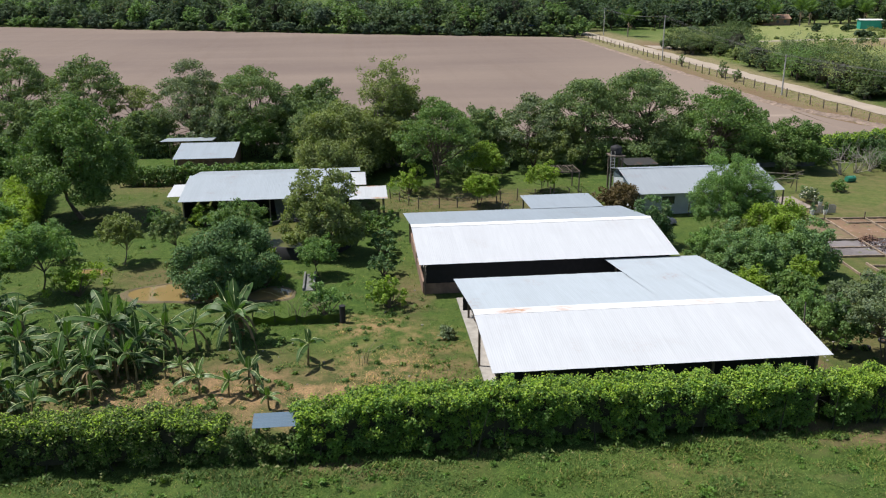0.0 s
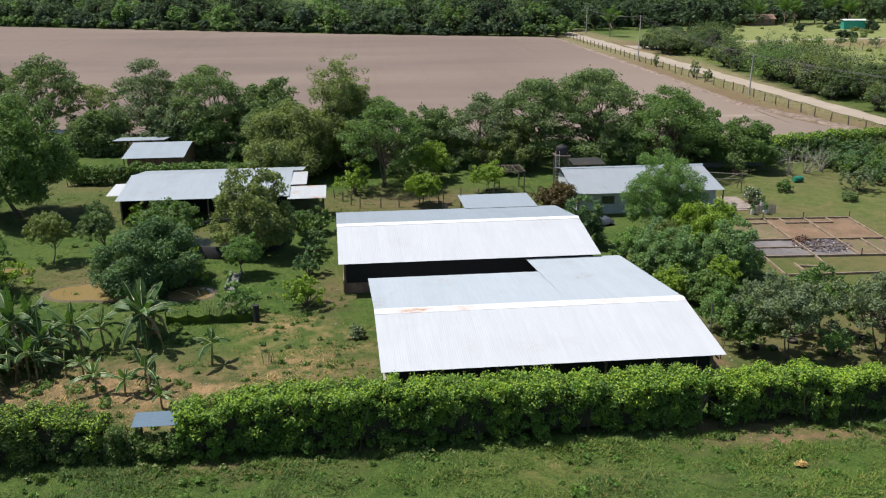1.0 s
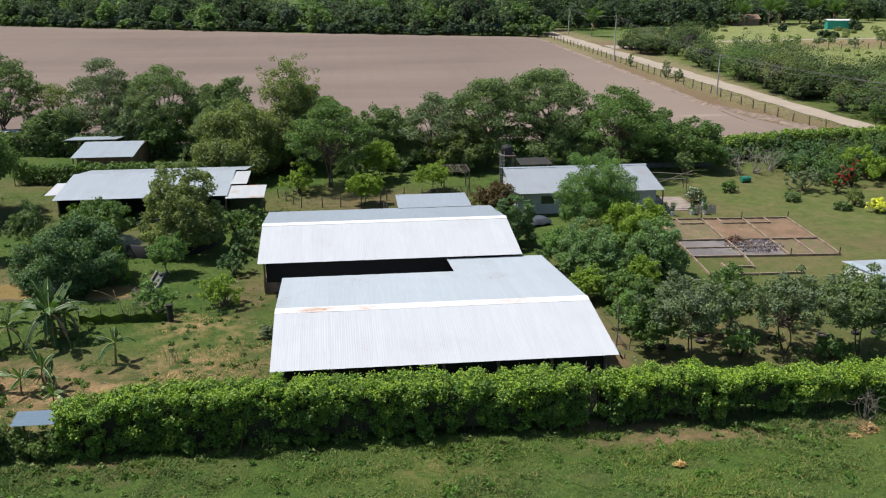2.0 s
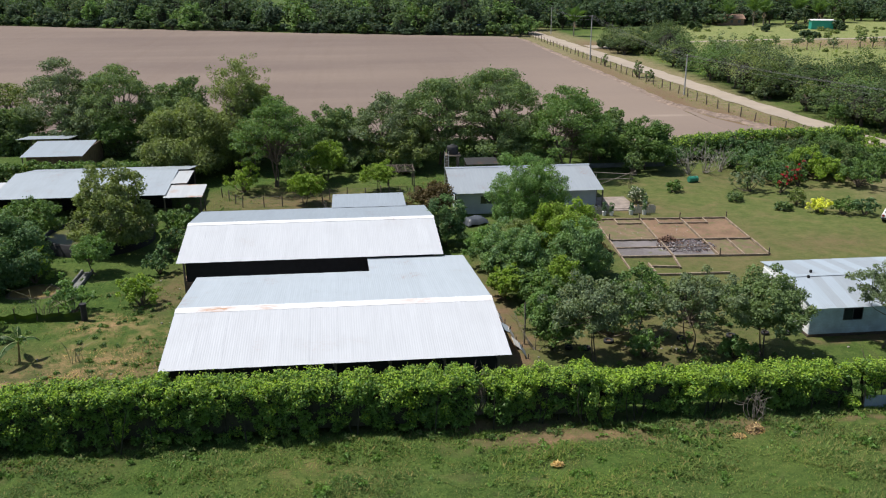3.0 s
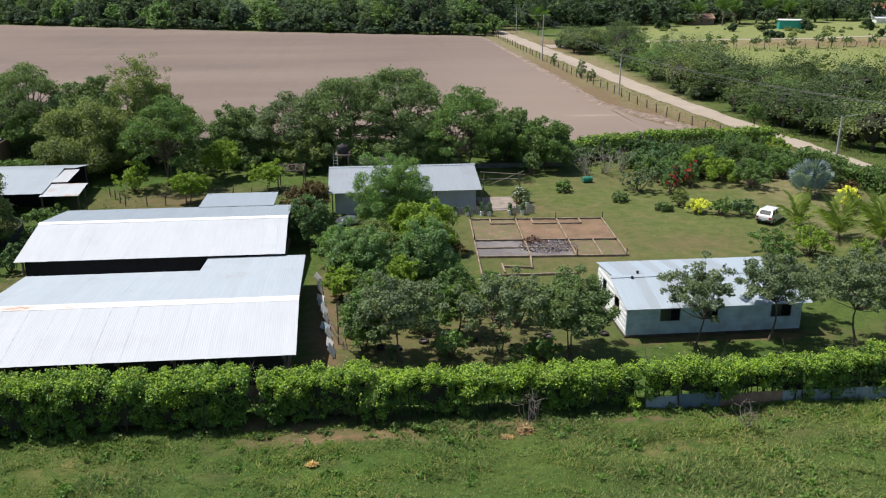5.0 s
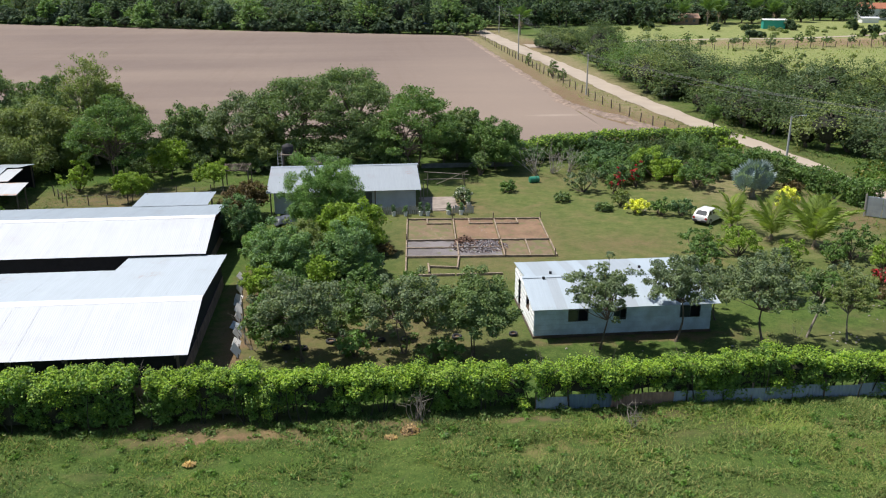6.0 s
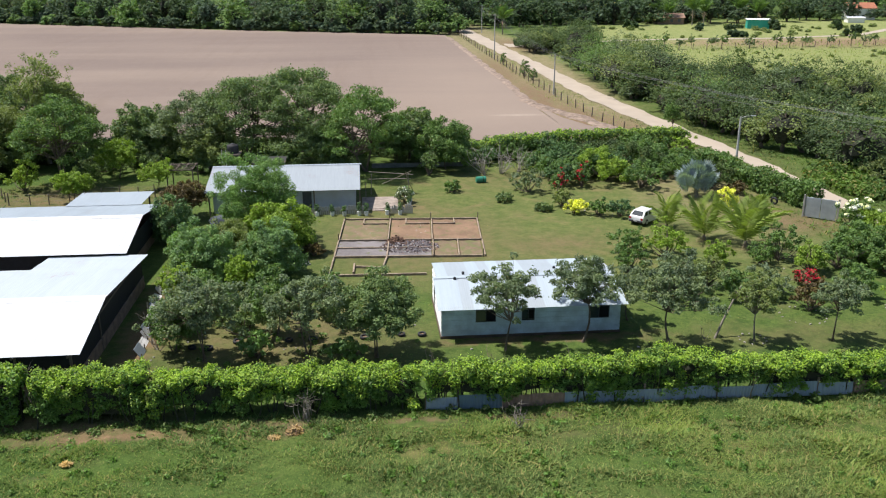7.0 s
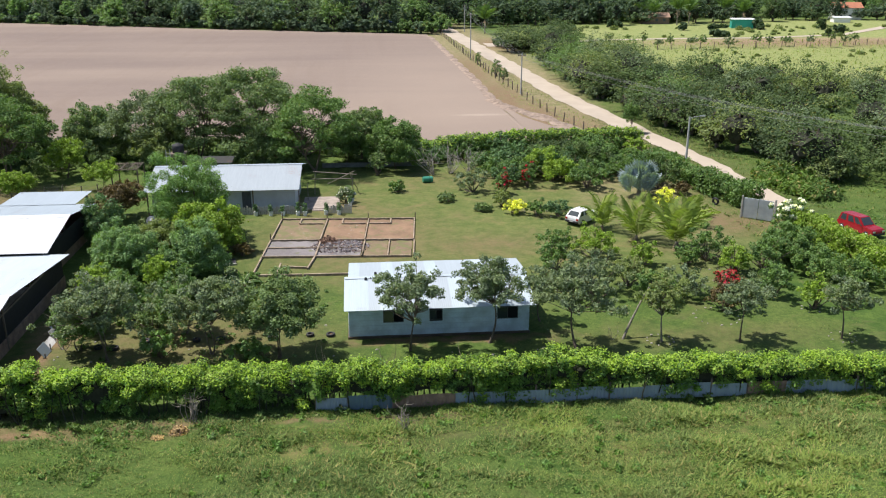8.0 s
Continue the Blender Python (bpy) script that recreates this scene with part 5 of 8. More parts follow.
# ---- pasture grass ----
def tufts(name, areas, label, kind, seed):
    """Leaning blades and weeds over parts of the plan, as one mass."""
    r = np.random.default_rng(seed)
    vs, qs, k = [], [], 0
    for x0, x1, y0, y1, count, size in areas:
        c = np.stack([r.uniform(x0, x1, count), r.uniform(y0, y1, count)], 1)
        c = c[c[:, 1] > 35.5 - (c[:, 0] + 18) * 0.105]
        # blades gather in tufts
        pull = np.stack([np.sin(c[:, 0] * 2.1 + np.sin(c[:, 1] * 3.0)), np.sin(c[:, 1] * 2.7 + np.sin(c[:, 0] * 1.7))], 1)
        c += pull * 0.22
        lush = 0.55 + 0.45 * np.sin(c[:, 0] * 0.55 + 2 * np.sin(c[:, 1] * 0.8)) * np.sin(c[:, 1] * 1.1 + c[:, 0] * 0.23)
        off = np.abs(c[:, 0] - road_mid(c[:, 1])) > ROAD_HALF(c[:, 1]) + 0.25
        off &= ~((c[:, 0] > 40.9) & (c[:, 0] < 54.7) & (c[:, 1] > 65.5) & (c[:, 1] < 77.5))
        for bx, by, rx, ry in ((28.3, 37.75, 4.6, 0.75), (-1.2, 38.4, 2.3, 0.45), (39.0, 38.2, 2.5, 0.5), (46.0, 37.6, 1.6, 0.5)):
            inside = ((c[:, 0] - bx) / rx) ** 2 + ((c[:, 1] - by) / ry) ** 2 + 0.4 * np.sin(c[:, 0] * 4.1 + c[:, 1] * 3) < 1
            off &= ~(inside & (r.random(len(c)) < 0.9))
        c = c[off]
        lush, count = lush[off], len(c)
        keep = r.random(count) < 0.60 + 0.5 * lush
        c, lush, count = c[keep], lush[keep], int(keep.sum())
        ln = size * r.uniform(0.5, 1.5, count) * (0.35 + 1.15 * lush)
        a = r.uniform(0, 6.28, count)
        d = np.stack([np.cos(a), np.sin(a), r.uniform(0.25, 1.5, count)], 1)
        d /= np.linalg.norm(d, axis=1)[:, None]
        side = np.stack([-np.sin(a), np.cos(a), np.zeros(count)], 1) * (ln * r.uniform(0.06, 0.15, count))[:, None]
        if y1 > 122:
            c[:, 0], c[:, 1] = lie(c[:, 0], c[:, 1])[:2]
        z = swell(c[:, 0], c[:, 1]) + 0.01
        b = np.concatenate([c, z[:, None]], 1)
        tip = b + d * ln[:, None] - np.array([0, 0, 1.0]) * (ln * 0.15)[:, None]
        v = np.stack([b + side, tip, b - side], 1).reshape(-1, 3)
        vs.append(v), qs.append(np.arange(3 * count).reshape(count, 3) + k)
        k += 3 * count
    return tagged(new(name, mesh_np(name, np.concatenate(vs), np.concatenate(qs), LEAF[kind])), label, "grass", kind="stuff")


tufts("pasture_grass", [(-24, 50, 26, 39.2, 190000, 0.18), (40, 70, 26, 39.2, 60000, 0.19), (65, 88, 26, 39.2, 30000, 0.20), (-24, 88, 36.8, 39.2, 26000, 0.24)], "lush uneven green pasture grass and low weeds", "grass", 41)
tufts("pasture_grass", [(10, 45, 26, 38.6, 30000, 0.18), (40, 66, 26, 38.6, 52000, 0.20), (60, 88, 26, 38.6, 68000, 0.22)], "lighter yellowing pasture grass", "grass_dry", 45)
tufts("yard_grass", [(-30, 6, 42, 62, 26000, 0.17), (-34, 6, 62, 100, 16000, 0.22), (30, 85, 43, 62, 20000, 0.10), (40, 86, 62, 100, 9000, 0.10), (0, 7, 42, 62, 4000, 0.2), (86, 110, 60, 130, 14000, 0.4), (2, 28, 82, 100, 7000, 0.2)], "short patchy grass of the farm yard", "grass", 42)
tufts("dry_pasture_grass", [(60, 104, 27.5, 38.2, 26000, 0.30), (44, 62, 29, 37.5, 5000, 0.28)], "yellowing drier pasture grass", "grass_dry", 47)
tufts("meadow_grass", [(95, 260, 165, 262, 16000, 0.7), (78.5, 86, 112, 290, 6000, 0.3)], "tall meadow and verge grass", "grass_dry", 43)
STRAW = leaf_material("dry_straw", (0.42, 0.30, 0.15), 0.2, 0.8, 0.35, (0.3, 0.2, 0.1), 0.1)
LEAF["straw"] = STRAW
tufts("dry_straw", [(-6, 2, 42.5, 48, 1500, 0.16), (-15, -6, 44, 50, 1400, 0.16), (-1, 4, 47.5, 52, 1000, 0.16), (-2, 2, 55, 57.5, 500, 0.15)], "dry straw and cut grass lying in patches", "straw", 44)


# ---- banana plants ----
def strap(length, width, droop, rise_by, segs=12, tear=0.0, r=None):
    """A long leaf with a midrib fold, arching over; its halves split into strips here and there."""
    s = np.linspace(0, 1, segs + 1)
    x = length * (s * math.cos(rise_by) * (1 - 0.12 * s))
    z = length * (s * math.sin(rise_by) - droop * s ** 2.2)
    w = 0.02 + width * np.sin(np.pi * np.clip((s - 0.10) / 0.90, 0, 1) ** 0.75 * 0.985) ** 0.6
    v, q = [], []
    for side in (-1, 1):
        hang_by = 0.5 if r is None else r.uniform(0.25, 0.7)
        for i in range(segs):
            k = len(v)
            split = r is not None and r.random() < tear
            cut_back = 0.35 if split else 0.0
            for m, f in ((i, 0), (i, 1), (i + 1, 1), (i + 1, 0)):
                e = w[m] * 0.5 * f
                back = cut_back * length / segs * f if m == i + 1 else 0.0
                v.append((x[m] - back, side * e, z[m] - hang_by * e - (0.25 * e if split else 0)))
            q.append((k, k + 1, k + 2, k + 3))
    return np.array(v), np.array(q)


PSEUDO = plain("banana_stem", (0.25, 0.205, 0.09), 0.8, 0, 0.4, 3, 0.3)
MIDRIB = plain("pale_leaf_midrib", (0.34, 0.40, 0.17), 0.45, 0, 0.2, 4)
DEAD = plain("dead_banana_leaf", (0.24, 0.17, 0.09), 0.9, 0, 0.3, 4, 0.3)


def blade_material(name, colour, gloss, rough):
    """Waxy blades: each leaf of its own tone, fine cross veins, light shining through."""
    n = Nodes(name)
    rand = n.node("ShaderNodeObjectInfo").outputs["Random"]
    vein = n.noise(n.place((14, 1.2, 1), True), 1.0, 3, 0.6)
    c = n.mix(rand, tuple(v * 0.6 for v in colour), tuple(v * 1.45 for v in colour))
    c = n.mix(n.ramp(vein, [(0.4, 0.0), (0.7, 0.5)]), c, tuple(v * 1.5 for v in colour))
    n.bump(vein, 0.25, 0.03)
    n.set(Base_Color=c, Roughness=rough, Specular_IOR_Level=gloss)
    t = n.node("ShaderNodeBsdfTranslucent")
    n.link(n.mix(1.0, c, (1.6, 1.9, 0.5), "MULTIPLY"), t.inputs["Color"])
    m = n.node("ShaderNodeMixShader")
    m.inputs[0].default_value = 0.25
    n.link(n.bsdf.outputs[0], m.inputs[1]), n.link(t.outputs[0], m.inputs[2]), n.link(m.outputs[0], n.out.inputs[0])
    return n.mat


BLADE = blade_material("dark_waxy_banana_blade", (0.060, 0.112, 0.033), 0.28, 0.5)
BLADE_YOUNG = blade_material("young_banana_blade", (0.085, 0.160, 0.032), 0.45, 0.42)


def midrib(length, droop, rise_by):
    s = np.linspace(0.02, 0.93, 8)
    p = np.stack([length * (s * math.cos(rise_by) * (1 - 0.12 * s)), np.zeros(8), length * (s * math.sin(rise_by) - droop * s ** 2.2) + 0.015], 1)
    return tube(p, np.linspace(0.042, 0.014, 8), 4)


def banana_plant(h, leaves, seed):
    r = np.random.default_rng(seed)
    grown = h > 3.1
    root = thing("banana_plant", label="banana plant with long dark arching leaves" if h > 2.6 else "young banana plant on bare earth", category="banana plant", group="banana plants")
    for k in range(4 if grown else 1):
        off = np.array([r.normal(0, 0.8), r.normal(0, 0.6), 0]) * grown
        hh = h * (1 if k == 0 else r.uniform(0.45, 0.8))
        top = off + np.array([r.normal(0, 0.1), r.normal(0, 0.1), hh * 0.48])
        hang("stem", mesh_np("stem", *tube(bend(off + np.array([0, 0, -0.05]), top, 0.03, 5, r), (0.018 * hh + 0.025) * np.array([1.2, 1.0, 0.9, 0.75, 0.45]), 8), PSEUDO, True), root)
        n = leaves if k == 0 else leaves - 3
        for i in range(n):
            up = i / max(n - 1, 1)
            ln = hh * r.uniform(0.55, 0.76) * (0.85 if up > 0.85 else 1.0)
            rise_by = 0.25 + 1.2 * up ** 1.3 + r.uniform(-0.12, 0.12)
            droop = (0.66 - 0.34 * up) * r.uniform(0.6, 1.3)
            wide = ln * r.uniform(0.155, 0.215) * (1.0 if grown else 1.2)
            blade = hang("leaf", mesh_np("leaf", *strap(ln, wide, droop, rise_by, 12, 0.22, r), BLADE if h > 2.6 else BLADE_YOUNG), root, at=tuple(top + np.array([0, 0, -0.03])), turn=(0, 0, i * 137.5 + r.uniform(-20, 20)))
            hang("midrib", mesh_np("midrib", *midrib(ln, droop, rise_by), MIDRIB, True), blade, "pale green midrib")
        if hh > 3:
            for i in range(3):
                me = mesh_np("dead_leaf", *strap(hh * 0.33, 0.22, 1.5, 0.2, 6, 0.5, r), DEAD)
                hang("dead_leaf", me, root, "dry brown hanging leaf", at=tuple(top - np.array([0, 0, 0.12])), turn=(0, 0, r.uniform(0, 360)))
    return root


BANANAS = [(-15.2, 52.3, 5.6), (-13.1, 53.7, 4.0), (-9.3, 54.3, 4.9), (-14.6, 51.0, 3.4), (-18.9, 48.8, 3.6), (-23.3, 55.0, 4.2), (-21.2, 52.4, 4.0), (-20.6, 46.5, 3.2), (-25.5, 50.5, 4.4), (-16.6, 47.2, 2.7), (-23.5, 47.5, 3.4), (-18.0, 55.4, 3.6), (-27.5, 55.5, 4.6), (-27.0, 46.0, 3.8), (-22.3, 44.6, 3.0), (-24.8, 58.0, 4.2), (-29.5, 50.0, 4.6), (-18.6, 44.4, 2.4),
           (-3.6, 50.4, 2.4), (-6.4, 46.5, 2.5), (-9.9, 47.1, 2.0), (-8.1, 46.7, 1.7), (-5.6, 44.9, 1.5), (-13.4, 50.0, 2.8), (-16.0, 50.6, 2.9), (-17.3, 47.8, 3.0), (-19.6, 52.6, 4.0), (-11.2, 49.4, 1.7), (40.2, 57.0, 1.9),
           (-8.6, 54.4, 4.3), (-16.5, 53.7, 4.4)]
for i, (x, y, h) in enumerate(BANANAS):
    banana_plant(h * (1.05 if h > 3 else 1.25), 10 if h > 3 else 7, 60 + i).matrix_world = pose(x, y, 0, 0, 0, i * 47)


# ---- palms ----
def frond(length, r, leaflets=26, spread=0.34):
    """A feather frond: a curved rib with leaflets on both sides, along +x."""
    s = np.linspace(0, 1, leaflets)
    rib = np.stack([length * s * (1 - 0.1 * s), np.zeros(leaflets), length * (0.16 * s - 0.46 * s ** 2.4)], 1)
    v, q = tube(rib, 0.03 * np.linspace(1, 0.2, leaflets), 4)
    pieces = [(v, q)]
    for i in range(2, leaflets):
        for side in (-1, 1):
            ln = length * spread * math.sin(math.pi * (0.12 + 0.82 * s[i])) * r.uniform(0.85, 1.1)
            b, d = rib[i], np.array([0.55, side * 0.85, -0.25 + r.normal(0, 0.08)])
            wv = np.array([0.055 * length / 2, 0, 0.0])
            pieces.append((np.array([b - wv, b + d * ln * 0.5 - wv * 0.6, b + d * ln + np.array([0, 0, -0.18 * ln]), b + d * ln * 0.5 + wv]), np.array([(0, 1, 2, 3)])))
    return cat(pieces)


def coconut(x, y, h, n, seed, label, bole=0.10, kind="coconut"):
    r = np.random.default_rng(seed)
    root = thing("coconut_palm", (x, y, 0), 0, label, "palm", "young coconut palms")
    tz = h * bole
    hang("trunk", mesh_np("trunk", *tube(bend((0, 0, -0.05), (0, 0, tz), 0.03, 5, r), np.array([0.2, 0.2, 0.18, 0.15, 0.1]), 9), BARK_PALE, True), root)
    for i in range(n):
        k = i / (n - 1)
        me = mesh_np("frond", *frond(h * (1.05 - bole) * r.uniform(0.82, 1.03) * (0.75 if k > 0.75 else 1), r), LEAF[kind])
        hang("frond", me, root, at=(0, 0, tz - 0.03), turn=(r.uniform(-14, 14), -(88 - 48 * k + r.uniform(-6, 6)), i * 137.5 + r.uniform(-15, 15)))
    hang("dead_frond", mesh_np("dead_frond", *frond(h * 0.35, r, 14), DEAD), root, "dry pale hanging frond", at=(0, 0, tz), turn=(0, 20, r.uniform(200, 300)))
    return root


coconut(72.2, 71.8, 3.8, 8, 1, "young coconut palm with yellowish fronds on the lawn")
coconut(74.4, 68.1, 4.8, 9, 2, "young coconut palm with light green fronds")
coconut(77.3, 65.8, 5.4, 10, 3, "young coconut palm with light green fronds")
coconut(81.0, 72.5, 3.6, 8, 4, "young coconut palm with light green fronds")
for i, (x, y, h) in enumerate(((174, 330, 12), (181, 336, 10), (167, 337.6, 9), (163, 342, 8), (200.3, 330, 10), (197.8, 341.6, 11), (93.5, 294, 10))):
    coconut(x, y, h, 15, 20 + i, "tall palm at the edge of the woods", 0.45, "broad")
shrub("croton", 79.9, 76.5, 3.2, 2.6, "yellow", "tall bright yellow croton shrub", 1.5, 0.22, seed=5)

# the silver fan palm
fan_palm = thing("fan_palm", (79.2, 82.6, 0), 0, "large silver-blue fan palm", "palm")
fr = np.random.default_rng(9)
hang("trunk", mesh_np("trunk", *tube(bend((0, 0, -0.05), (0, 0, 1.25), 0.02, 4, fr), np.array([0.30, 0.26, 0.22, 0.2]), 10), BARK_PALE, True), fan_palm)


def fan(radius, blades, r):
    """A fan leaf: a stalk along +x and a round of pleated blades joined for half their length, cupped a little."""
    stalk = radius * 0.85
    pieces = [tube(np.array([(0, 0, 0), (stalk * 0.5, 0, 0.06), (stalk, 0, 0)]), np.array([0.045, 0.04, 0.03]), 5)]
    hub, face = np.array([stalk, 0, 0]), np.array(Matrix.Rotation(math.radians(-48), 3, "Y"))
    step = 292 / blades
    for k in range(blades):
        a = math.radians(-146 + step * (k + 0.5))
        d = np.array([math.cos(a), math.sin(a), 0.10 + 0.16 * abs(a) / 2.5])
        p = np.array([-math.sin(a), math.cos(a), 0])
        ln = radius * (1.0 - 0.20 * (abs(a) / 2.5) ** 2) * r.uniform(0.94, 1.05)
        w = ln * 0.70 * math.tan(math.radians(step / 2))
        mid, tip = hub + d * ln * 0.70, hub + d * ln - np.array([0, 0, 0.14 * ln])
        keel = np.array([0, 0, 0.055 * ln])
        for quad in ((hub, mid - p * w, tip, mid + keel), (hub, mid + keel, tip, mid + p * w)):
            pieces.append(((np.array(quad) - hub) @ face.T + hub, np.array([(0, 1, 2, 3)])))
    return cat(pieces)


SILVER = blade_material("silver_blue_fan_blade", (0.225, 0.275, 0.305), 0.35, 0.5)
for i in range(15):
    up = 78 - 74 * (i / 14) ** 0.9
    hang("frond", mesh_np("frond", *fan(fr.uniform(1.65, 1.95), 26, fr), SILVER), fan_palm, at=(0, 0, 1.2), turn=(fr.uniform(-30, 30), -up, i * 137.5))

